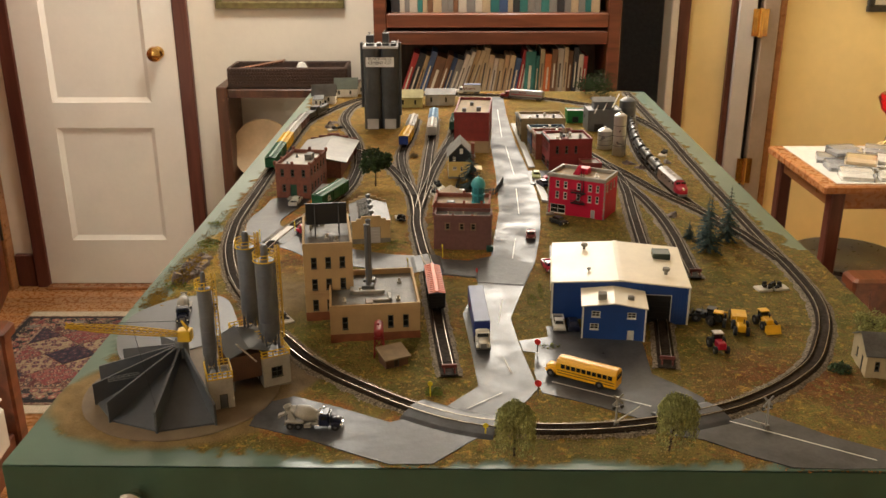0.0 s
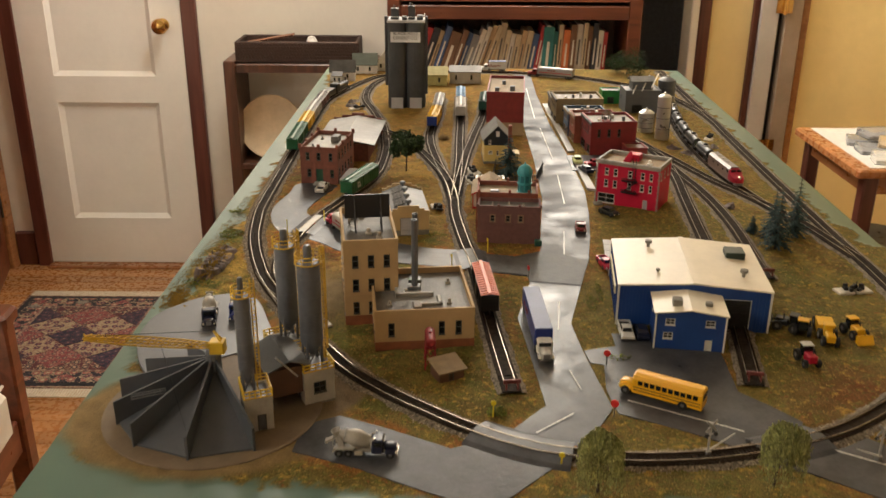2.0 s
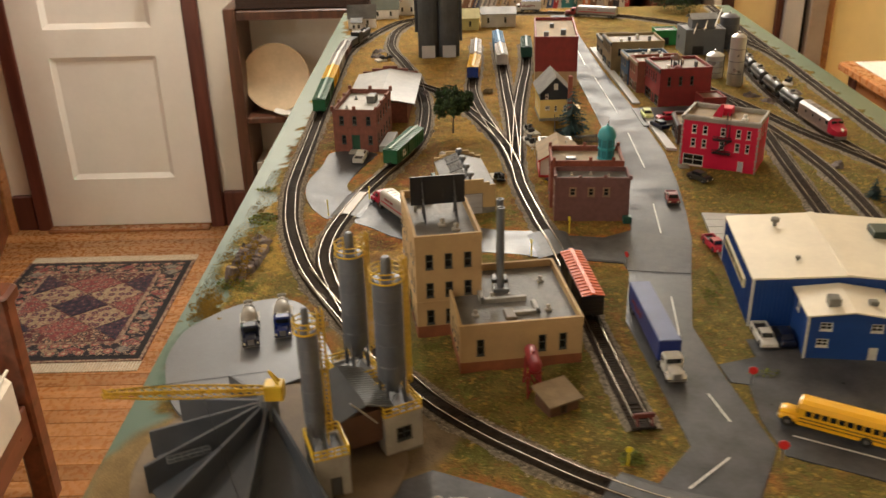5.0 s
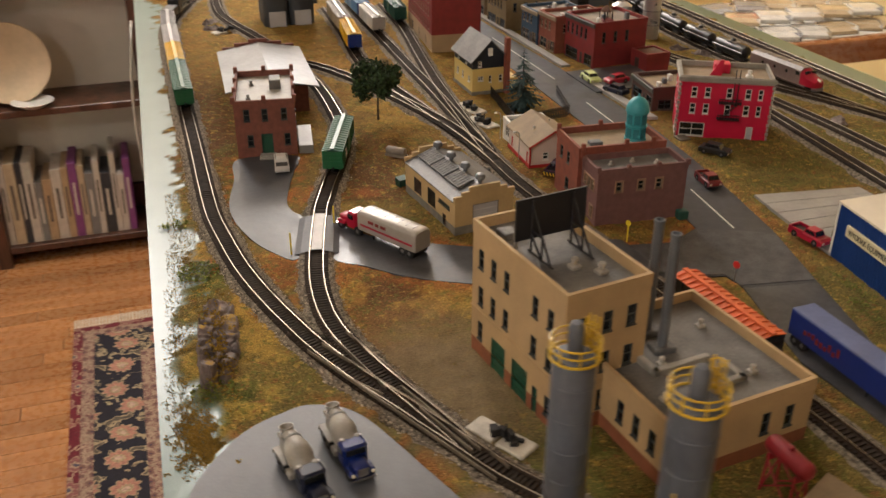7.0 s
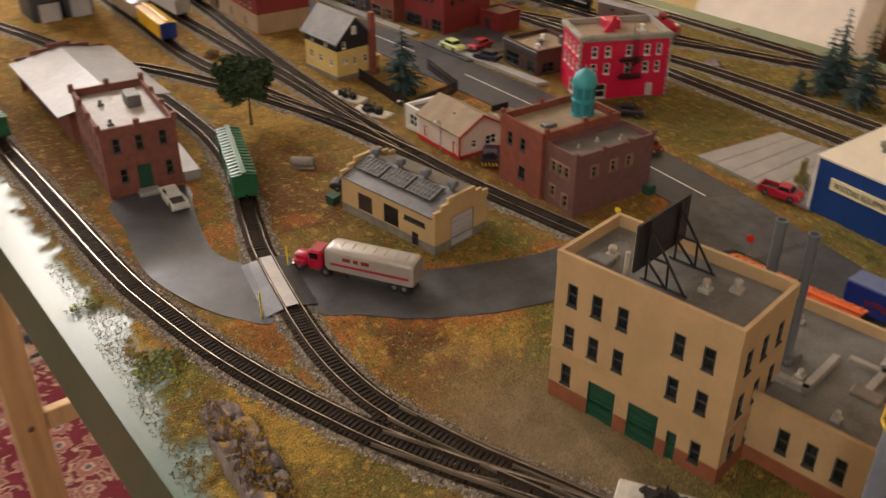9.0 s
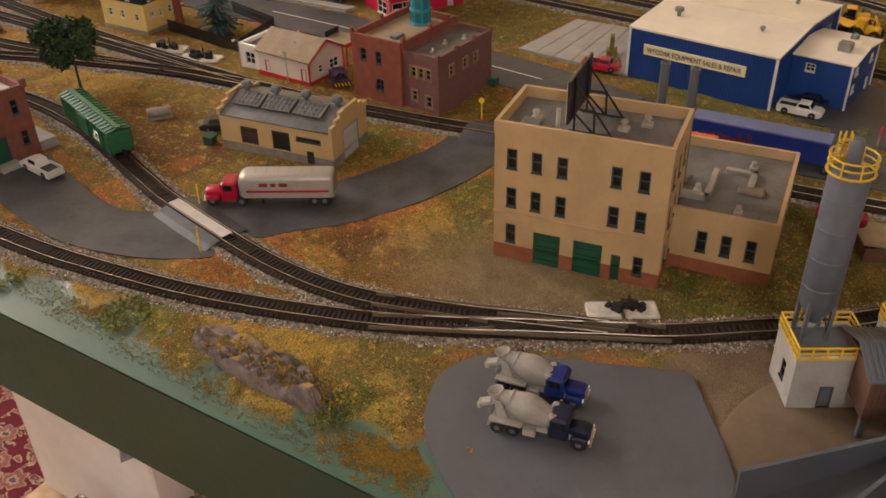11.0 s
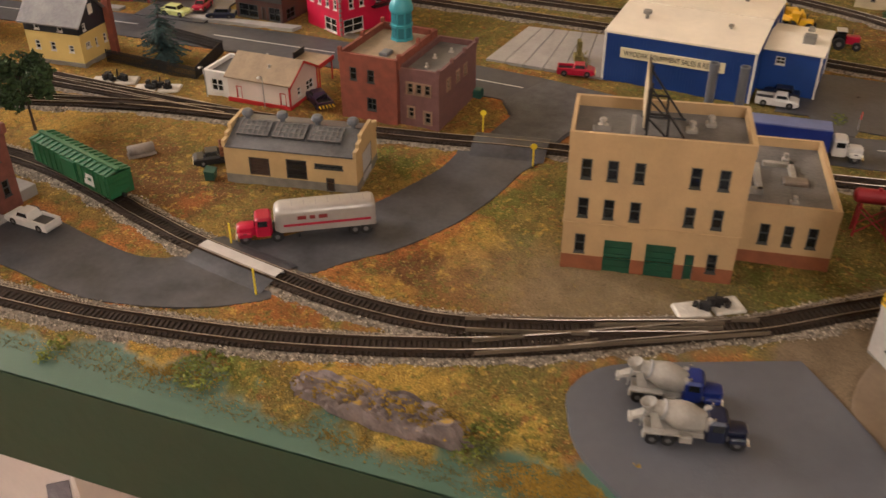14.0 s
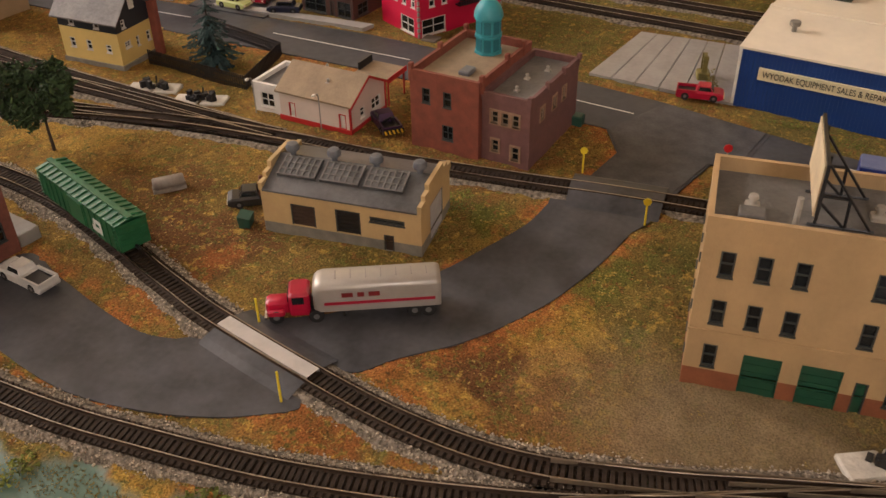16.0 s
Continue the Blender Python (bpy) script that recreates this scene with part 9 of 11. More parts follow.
boxcar(on_track("yard_west", -0.129, 1.095), 0.090, C["tan"], C["silver"], C["tan"], "tan covered hopper car", 14)
boxcar(on_track("yard_middle", -0.091, 1.072), 0.076, C["white"], C["white"], C["silver"], "white covered hopper car", 12)
boxcar(on_track("yard_middle", -0.091, 1.160), 0.080, C["skyblue"], C["skyblue"], C["blue"], "sky blue boxcar in the yard", 12)
boxcar(on_track("yard_east", -0.052, 1.115), 0.076, C["dkgreen"], C["dkgreen"], C["dkgreen"], "dark green boxcar beside the warehouse", 12)
diesel(on_track("train_track", 0.2690, 0.717), 0.096, mat("weathered_stainless", (0.26, 0.20, 0.18), 0.35, 0.5, var=0.2, scale=40), mat("dull_steel_roof", (0.20, 0.19, 0.19), 0.4, 0.4), C["red"], "streamlined diesel with a red nose and stainless sides")
for k, (x, y) in enumerate(((0.263, 0.808), (0.2625, 0.872), (0.264, 0.936), (0.268, 1.000), (0.276, 1.062), (0.285, 1.122), (0.296, 1.180))):
    tank_car(on_track("train_track", x, y), 0.058, C["black"], "black tank car with a pale walkway")

# ---- road vehicles ----


def wheel(parent, x, y, r=0.0028, w=0.0022):
    t = part("wheel", B().cyl((x, y - w / 2, r), (x, y + w / 2, r), r, seg=14), TYRE, parent)
    part("rim", B().cyl((x, y - w / 2 - 0.0001, r), (x, y + w / 2 + 0.0001, r), r * 0.42, seg=12), RIM, t)


def facing(x0, y0, x1, y1, z=ROADZ):
    """A pose at the middle of a vehicle from its tail (x0, y0) to its nose (x1, y1)."""
    return Matrix.Translation(((x0 + x1) / 2, (y0 + y1) / 2, z)) @ Matrix.Rotation(math.atan2(y1 - y0, x1 - x0), 4, "Z")


def car(m, paint, label, L=0.028, W=0.0112, kind="sedan", group="parked cars"):
    c = thing("pickup_truck" if kind == "pickup" else "car", m, label, "pickup truck" if kind == "pickup" else "car", group)
    h, w = L / 2, W / 2
    b = B()
    rings = []
    prof = [(-h, 0.0030, 0.0044 if kind == "pickup" else 0.0052), (-h + 0.0008, 0.0014, 0.0046 if kind == "pickup" else 0.0062)] + ([(-0.0030, 0.0014, 0.0046), (-0.0026, 0.0014, 0.0062)] if kind == "pickup" else []) + [(h - 0.0025, 0.0014, 0.0062), (h, 0.0026, 0.0050)]
    for x, z0_, z1_ in prof:
        rings.append([b.v((x, -w, z0_)), b.v((x, w, z0_)), b.v((x, w, z1_ * 0.85)), b.v((x, w * 0.86, z1_)), b.v((x, -w * 0.86, z1_)), b.v((x, -w, z1_ * 0.85))])
    b._skin(rings)
    part("body", b, paint, c)
    x0, x1 = (-0.001, 0.0065) if kind == "pickup" else (-h * 0.55, h * 0.30)
    b = B()
    b.hexa([(x0 - 0.0015, -w * 0.84, 0.0060), (x1 + 0.0022, -w * 0.84, 0.0060), (x1 + 0.0022, w * 0.84, 0.0060), (x0 - 0.0015, w * 0.84, 0.0060), (x0, -w * 0.68, 0.0096), (x1, -w * 0.68, 0.0096), (x1, w * 0.68, 0.0096), (x0, w * 0.68, 0.0096)])
    part("cabin", b, paint, c)
    for s in (-1, 1):
        part("side_window", B().hexa([(x0, s * w * 0.80 - 0.0002, 0.0068), (x1 + 0.0008, s * w * 0.80 - 0.0002, 0.0068), (x1 + 0.0008, s * w * 0.80 + 0.0002, 0.0068), (x0, s * w * 0.80 + 0.0002, 0.0068), (x0 + 0.0006, s * w * 0.72 - 0.0002, 0.0090), (x1 - 0.0004, s * w * 0.72 - 0.0002, 0.0090), (x1 - 0.0004, s * w * 0.72 + 0.0002, 0.0090), (x0 + 0.0006, s * w * 0.72 + 0.0002, 0.0090)]), GLASSD, c)
        part("headlight", B().box(h - 0.0006, h + 0.0001, min(s * w * 0.5, s * w * 0.85), max(s * w * 0.5, s * w * 0.85), 0.0034, 0.0046), LAMPG, c)
        for x in (-h * 0.6, h * 0.6):
            wheel(c, x, s * (w - 0.0008), 0.0025, 0.0018)
    part("windscreen", B().hexa([(x1 + 0.0016, -w * 0.7, 0.0066), (x1 + 0.0022, -w * 0.7, 0.0066), (x1 + 0.0022, w * 0.7, 0.0066), (x1 + 0.0016, w * 0.7, 0.0066), (x1 + 0.0001, -w * 0.6, 0.0092), (x1 + 0.0007, -w * 0.6, 0.0092), (x1 + 0.0007, w * 0.6, 0.0092), (x1 + 0.0001, w * 0.6, 0.0092)]), GLASSD, c)
    if kind == "pickup":
        part("bed", B().box(-h + 0.001, -0.0028, -w * 0.80, w * 0.80, 0.0040, 0.0050), C["black"], c)
        for s in (-1, 1):
            part("bed_side", B().box(-h + 0.0004, -0.0022, s * w * 0.9 - 0.0005, s * w * 0.9 + 0.0005, 0.0030, 0.0068), paint, c)
        part("tailgate", B().box(-h + 0.0001, -h + 0.001, -w * 0.85, w * 0.85, 0.0030, 0.0068), paint, c)
    part("bumper", B().box(h - 0.0002, h + 0.0006, -w * 0.9, w * 0.9, 0.0020, 0.0030), CHROME, c)
    return c


def cab(parent, x, paint, s=1.0, hood=0.011):
    """A bonneted lorry cab whose front is at x."""
    w = 0.0066
    part("bonnet", B().rbox(x - hood, x, -w * 0.62, w * 0.62, 0.0040, 0.0100, 0.0012), paint, parent, smooth=True)
    part("cab", B().rbox(x - hood - 0.009, x - hood + 0.0005, -w, w, 0.0040, 0.0155, 0.0012), paint, parent)
    part("windscreen", B().box(x - hood + 0.0003, x - hood + 0.0009, -w * 0.78, w * 0.78, 0.0108, 0.0142), GLASSD, parent)
    for sy in (-1, 1):
        part("side_window", B().box(x - hood - 0.0065, x - hood - 0.0012, sy * w - 0.0003, sy * w + 0.0003, 0.0105, 0.0140), GLASSD, parent)
        part("mudguard", B().rbox(x - 0.0085, x - 0.0005, min(sy * w * 0.6, sy * w * 1.02), max(sy * w * 0.6, sy * w * 1.02), 0.0042, 0.0070, 0.0008), paint, parent)
        part("headlight", B().cyl((x - 0.0004, sy * w * 0.8, 0.0056), (x + 0.0003, sy * w * 0.8, 0.0056), 0.0010, seg=8), LAMPG, parent)
        wheel(parent, x - 0.0045, sy * 0.0056, 0.0034, 0.0020)
    part("bumper", B().box(x - 0.0002, x + 0.0010, -w * 0.95, w * 0.95, 0.0022, 0.0036), CHROME, parent)
    part("grille", B().box(x - 0.0001, x + 0.0003, -w * 0.4, w * 0.4, 0.0042, 0.0088), C["steel"], parent)


def semi(m, L, paint, box_m, label, stripes=False, script=None):
    c = thing("delivery_truck", m, label, "truck", "road trucks")
    h = L / 2
    cab(c, h, paint)
    b0, b1 = -h, h - 0.0215
    if stripes:
        b = B()
        rings = []
        for x, k, zt in ((b0, 0.90, 0.0196), (b0 + 0.0010, 0.98, 0.0204), (b0 + 0.0026, 1.0, 0.0208), (b1 - 0.0048, 1.0, 0.0208), (b1 - 0.0024, 0.96, 0.0202), (b1 - 0.0008, 0.86, 0.0190), (b1, 0.70, 0.0172)):
            arc = [(0.0078 * k, zt - 0.0034), (0.0073 * k, zt - 0.0019), (0.0062 * k, zt - 0.0008), (0.0040 * k, zt - 0.0002), (0.0, zt)]
            rings.append([b.v((x, -0.0078 * k, 0.0060)), b.v((x, 0.0078 * k, 0.0060))] + [b.v((x, yy, zz)) for yy, zz in arc] + [b.v((x, -yy, zz)) for yy, zz in arc[-2::-1]])
        b._skin(rings)
        part("trailer_body", b, box_m, c, "silver rounded trailer body", smooth=True)
        for s in (-1, 1):
            y = s * 0.0079
            part("red_stripe", B().box(b0 + 0.0028, b1 - 0.0050, y - 0.0002, y + 0.0002, 0.0098, 0.0112), C["red"], c)
            for xx, ww in ((-0.012, 0.005), (-0.005, 0.003), (0.000, 0.005)):
                part("emblem_bar", B().box(xx, xx + ww, y - 0.0003, y + 0.0003, 0.0138, 0.0160), C["dkred"], c)
        for k in range(7):
            part("roof_seam", B().box(b0 + 0.006 + k * 0.0068, b0 + 0.0064 + k * 0.0068, -0.0030, 0.0030, 0.0205, 0.0210), C["steel"], c)
    else:
        part("trailer_body", B().rbox(b0, b1, -0.0078, 0.0078, 0.0060, 0.0215, 0.0005), box_m, c)
        part("trailer_roof", B().rbox(b0 + 0.0002, b1 - 0.0002, -0.0076, 0.0076, 0.0213, 0.0222, 0.0004), mat("pale_blue_roof", (0.13, 0.16, 0.30), 0.5, spec=0.25) if "pale_blue_roof" not in bpy.data.materials else bpy.data.materials["pale_blue_roof"], c)
        if script:
            for s in (-1, 1):
                rg = random.Random(7)
                for k in range(9):
                    xx = b0 + 0.012 + k * 0.0032
                    zz = 0.0105 + rg.uniform(0, 0.003)
                    part("script_bar", B().box(xx, xx + 0.0022, s * 0.0079 - 0.0002, s * 0.0079 + 0.0002, zz, zz + rg.uniform(0.002, 0.005)), script, c)
    part("chassis", B().box(b0 + 0.002, h - 0.006, -0.003, 0.003, 0.0034, 0.0060), C["black"], c)
    for x in (b0 + 0.006, b0 + 0.0122, h - 0.0225):
        for s in (-1, 1):
            wheel(c, x, s * 0.0062, 0.0034, 0.0026)
    part("landing_leg", B().box(0.004, 0.005, -0.004, -0.003, 0, 0.005).box(0.004, 0.005, 0.003, 0.004, 0, 0.005), C["black"], c)
    return c


MIXW = mat("mixer_off_white", (0.33, 0.31, 0.27), 0.5, var=0.25, scale=90)


def mixer(m, L, paint, label):
    c = thing("mixer_truck", m @ Matrix.Scale(0.92, 4), label, "mixer truck", "mixer trucks")
    h = L / 2
    cab(c, h, paint, hood=0.010)
    part("chassis", B().box(-h + 0.001, h - 0.006, -0.0042, 0.0042, 0.0036, 0.0062), MIXW, c)
    d = Matrix.Translation((-h + 0.0042, 0, 0.0170)) @ Matrix.Rotation(radians(107), 4, "Y")
    part("drum", B(d).lathe([(0.0030, 0.0), (0.0043, 0.0045), (0.0047, 0.0050), (0.0067, 0.0115), (0.0070, 0.0145), (0.0066, 0.0175), (0.0050, 0.0240), (0.0030, 0.0250), (0.0002, 0.0252)], seg=22), MIXW, c, "off-white mixing drum", smooth=True)
    part("drum_band", B(d).lathe([(0.0044, 0.0040), (0.0051, 0.0044), (0.0051, 0.0052), (0.0046, 0.0056)], seg=22), C["grey"], c, "grey roller band")
    part("drum_bearing", B().hexa([(h - 0.0225, -0.0036, 0.006), (h - 0.0195, -0.0036, 0.006), (h - 0.0195, 0.0036, 0.006), (h - 0.0225, 0.0036, 0.006), (h - 0.0215, -0.0022, 0.0135), (h - 0.0200, -0.0022, 0.0135), (h - 0.0200, 0.0022, 0.0135), (h - 0.0215, 0.0022, 0.0135)]), MIXW, c)
    hp = Matrix.Translation((-h + 0.0022, 0, 0.0172)) @ Matrix.Rotation(radians(-14), 4, "Y")
    part("hopper", B(hp).lathe([(0.0016, -0.0030), (0.0034, 0.0010), (0.0039, 0.0025), (0.0034, 0.0024), (0.0025, 0.0005), (0.0004, -0.0010)], seg=16), MIXW, c, "open loading hopper", smooth=True)
    part("chute", B().hexa([(-h - 0.0058, -0.0020, 0.0090), (-h + 0.002, -0.0024, 0.0128), (-h + 0.002, 0.0024, 0.0128), (-h - 0.0058, 0.0020, 0.0090), (-h - 0.0058, -0.0020, 0.0108), (-h + 0.002, -0.0024, 0.0146), (-h + 0.002, 0.0024, 0.0146), (-h - 0.0058, 0.0020, 0.0108)]), MIXW, c)
    part("chute_lip", B().rbox(-h - 0.0066, -h - 0.0046, -0.0026, 0.0026, 0.0084, 0.0112, 0.0005), MIXW, c)
    for s in (-1, 1):
        part("water_tank", B().lathe([(0.0003, 0.0), (0.0015, 0.0004), (0.0020, 0.0016), (0.0020, 0.0060), (0.0015, 0.0072), (0.0003, 0.0076)], (h - 0.0178, s * 0.0042, 0.0084), 12), MIXW, c, smooth=True)
        part("support", B().hexa([(-h + 0.004, s * 0.0045 - 0.0004, 0.006), (-h + 0.010, s * 0.0045 - 0.0004, 0.006), (-h + 0.010, s * 0.0045 + 0.0004, 0.006), (-h + 0.004, s * 0.0045 + 0.0004, 0.006), (-h + 0.0025, s * 0.0040 - 0.0004, 0.0165), (-h + 0.0055, s * 0.0040 - 0.0004, 0.0165), (-h + 0.0055, s * 0.0040 + 0.0004, 0.0165), (-h + 0.0025, s * 0.0040 + 0.0004, 0.0165)]), MIXW, c)
        part("strut", B().cyl((-h - 0.001, s * 0.0018, 0.006), (-h + 0.0005, s * 0.0022, 0.0160), 0.0005, seg=5), C["grey"], c)
        b = B()
        lo, hi = min(s * 0.0042, s * 0.0080), max(s * 0.0042, s * 0.0080)
        b.hexa([(-h - 0.0002, lo, 0.0046), (-h + 0.0008, lo, 0.0046), (-h + 0.0008, hi, 0.0046), (-h - 0.0002, hi, 0.0046), (-h + 0.0005, lo, 0.0078), (-h + 0.0016, lo, 0.0072), (-h + 0.0016, hi, 0.0072), (-h + 0.0005, hi, 0.0078)])
        b.hexa([(-h + 0.0006, lo, 0.0070), (-h + 0.0160, lo, 0.0070), (-h + 0.0160, hi, 0.0070), (-h + 0.0006, hi, 0.0070), (-h + 0.0006, lo, 0.0080), (-h + 0.0160, lo, 0.0080), (-h + 0.0160, hi, 0.0080), (-h + 0.0006, hi, 0.0080)])
        part("fender", b, MIXW, c)
        part("side_box", B().rbox(-h + 0.0165, -h + 0.0225, min(s * 0.0042, s * 0.0074), max(s * 0.0042, s * 0.0074), 0.0026, 0.0060, 0.0004), MIXW, c)
        part("exhaust_stack", B().cyl((h - 0.0158, s * 0.0052, 0.006), (h - 0.0158, s * 0.0052, 0.0172), 0.0005, seg=6), CHROME, c)
        for x in (-h + 0.0045, -h + 0.0118):
            wheel(c, x, s * 0.0060, 0.0032, 0.0026)
    return c


mixer(facing(-0.1800, 0.0560, -0.1320, 0.0540), 0.048, C["navy"], "white mixer truck with a navy cab on the plant drive")
mixer(facing(-0.3230, 0.2820, -0.3130, 0.2360, 0.0042), 0.047, C["navy"], "white mixer truck with a navy cab on the grey pad")
mixer(facing(-0.2990, 0.2920, -0.2920, 0.2480, 0.0042), 0.044, mat("royal_blue_cab", (0.006, 0.02, 0.15), 0.35), "grey mixer truck with a royal blue cab")
semi(facing(-0.2035, 0.4560, -0.2440, 0.5240), 0.079, C["red"], mat("silver_trailer_skin", (0.40, 0.38, 0.345), 0.4, 0.35, var=0.12, scale=40), "silver trailer truck with a red cab and stripe", True)
semi(facing(-0.0240, 0.2960, -0.0180, 0.1870), 0.109, C["white"], mat("royal_blue_box", (0.012, 0.03, 0.20), 0.4, var=0.1), "blue box truck with a white cab on the main street", False, C["dkred"])
semi(facing(0.1420, 1.3980, 0.0500, 1.4360), 0.098, C["dkred"], C["steel"], "dark red truck with a grey trailer at the far end", True)
semi(facing(0.0060, 1.4780, -0.0520, 1.4770, 0.0022), 0.058, C["white"], C["white"], "white box truck parked at the far edge", False, C["dkred"])
bus = thing("school_bus", facing(0.0955, 0.1180, 0.0370, 0.1510), "yellow school bus with black windows", "bus")
BUSY = mat("school_bus_yellow", (0.80, 0.42, 0.008), 0.35, var=0.06)
b = B()
rings = []
for x, k in ((-0.0335, 0.96), (-0.0325, 1.0), (0.0200, 1.0), (0.0215, 0.97)):
    rings.append([b.v((x, -0.0074 * k, 0.0032)), b.v((x, 0.0074 * k, 0.0032)), b.v((x, 0.0074 * k, 0.0150)), b.v((x, 0.0060 * k, 0.0178 * k)), b.v((x, 0.0025 * k, 0.0188 * k)), b.v((x, -0.0025 * k, 0.0188 * k)), b.v((x, -0.0060 * k, 0.0178 * k)), b.v((x, -0.0074 * k, 0.0150))])
b._skin(rings)
part("body", b, BUSY, bus)
part("bonnet", B().rbox(0.0200, 0.0325, -0.0050, 0.0050, 0.0032, 0.0098, 0.0016), BUSY, bus, smooth=True)
part("windscreen", B().box(0.0212, 0.0219, -0.0062, 0.0062, 0.0108, 0.0150), GLASSD, bus)
for s in (-1, 1):
    for k in range(10):
        part("window", B().box(-0.0300 + k * 0.0048, -0.0264 + k * 0.0048, s * 0.0075 - 0.0003, s * 0.0075 + 0.0003, 0.0108, 0.0145), GLASSD, bus)
    for zz in (0.0058, 0.0082):
        part("rub_rail", B().box(-0.0325, 0.0200, s * 0.0075 - 0.0003, s * 0.0075 + 0.0003, zz, zz + 0.0005), C["black"], bus)
    for x in (-0.0190, 0.0265):
        wheel(bus, x, s * 0.0064, 0.0036, 0.0024)
    part("front_wing", B().rbox(0.0215, 0.0320, min(s * 0.0045, s * 0.0074), max(s * 0.0045, s * 0.0074), 0.0045, 0.0078, 0.0012), BUSY, bus)
    part("headlight", B().cyl((0.0322, s * 0.0056, 0.0062), (0.0329, s * 0.0056, 0.0062), 0.0010, seg=10), LAMPG, bus)
part("rear_window", B().box(-0.0339, -0.0334, -0.0055, 0.0055, 0.0108, 0.0148), GLASSD, bus)
part("grille", B().box(0.0323, 0.0328, -0.0030, 0.0030, 0.0040, 0.0085), C["black"], bus)
car(facing(-0.2725, 0.6290, -0.2690, 0.6620), C["white"], "white pickup truck in front of the brick depot", 0.034, 0.0118, "pickup")
car(facing(0.0575, 0.2600, 0.0570, 0.2290), C["white"], "white pickup truck parked at the shop", 0.031, 0.0118, "pickup")
car(facing(0.0705, 0.2290, 0.0710, 0.2550), C["navy"], "dark blue car parked at the shop", 0.026)
car(facing(0.0590, 0.4120, 0.0640, 0.3840, 0.0034), C["red"], "bright red pickup truck on the concrete apron", 0.030, 0.0114, "pickup")
car(facing(0.0500, 0.5210, 0.0480, 0.4950), C["dkred"], "red and black truck driving down the street", 0.025, 0.0120, "pickup")
car(facing(0.0820, 0.5740, 0.0980, 0.5520, 0.0020), C["black"], "black car beside the red hotel", 0.026)
car(facing(0.0780, 0.7950, 0.0770, 0.7680, 0.0034), C["lime"], "pale green van on the street", 0.028, 0.0125)
car(facing(0.1120, 0.7700, 0.0880, 0.7650, 0.0034), C["red"], "red sedan in the paved court", 0.027)
car(facing(0.0880, 0.7250, 0.0800, 0.7480, 0.0034), C["navy"], "dark blue sedan by the kerb", 0.027)
old = car(facing(-0.1560, 0.5760, -0.1725, 0.5990, 0.0020), C["black"], "black truck with a wooden stake bed behind the freight house", 0.030, 0.0120, "pickup")
STAKE = mat("reddish_stake_boards", (0.17, 0.07, 0.035), 0.7, var=0.3, scale=150)
for s in (-1, 1):
    for k in range(3):
        part("stake_board", B().box(-0.0148, -0.0028, s * 0.0058 - 0.0004, s * 0.0058 + 0.0004, 0.0062 + k * 0.0024, 0.0082 + k * 0.0024), STAKE, old)
part("stake_board", B().box(-0.0030, -0.0024, -0.0056, 0.0056, 0.0062, 0.0132), STAKE, old)
tow = car(facing(-0.0640, 0.5580, -0.0490, 0.5740, 0.0020), C["purple"], "dark purple tow truck with a striped tail board", 0.030, 0.0125, "pickup")
part("tail_board", B().box(-0.0162, -0.0150, -0.0066, 0.0066, 0.0024, 0.0056), C["black"], tow)
for k in range(5):
    y0 = -0.0062 + k * 0.0026
    part("hazard_stripe", B().hexa([(-0.0164, y0, 0.0026), (-0.0164, y0 + 0.0011, 0.0026), (-0.0161, y0 + 0.0011, 0.0026), (-0.0161, y0, 0.0026), (-0.0164, y0 + 0.0010, 0.0054), (-0.0164, y0 + 0.0021, 0.0054), (-0.0161, y0 + 0.0021, 0.0054), (-0.0161, y0 + 0.0010, 0.0054)]), YELLOWP, tow)
for s in (-1, 1):
    part("boom", B().cyl((-0.004, s * 0.003, 0.0055), (-0.0150, s * 0.0008, 0.0135), 0.0007, seg=6), C["black"], tow)
solid("dumpster", B(pose(-0.1850, 0.5790, 0.0018, 0, 0, 20)).hexa([(-0.0040, -0.0028, 0), (0.0040, -0.0028, 0), (0.0040, 0.0028, 0), (-0.0040, 0.0028, 0), (-0.0044, -0.0034, 0.0058), (0.0044, -0.0034, 0.0058), (0.0044, 0.0034, 0.0070), (-0.0044, 0.0034, 0.0070)]), C["dkgreen"], "dark green dumpster beside the freight house", "dumpster")
solid("dumpster", B().rbox(-0.008, 0.0, 0.455, 0.463, 0.002, 0.0085, 0.0008), C["dkgreen"], "dark green dumpster beside the town block", "dumpster")


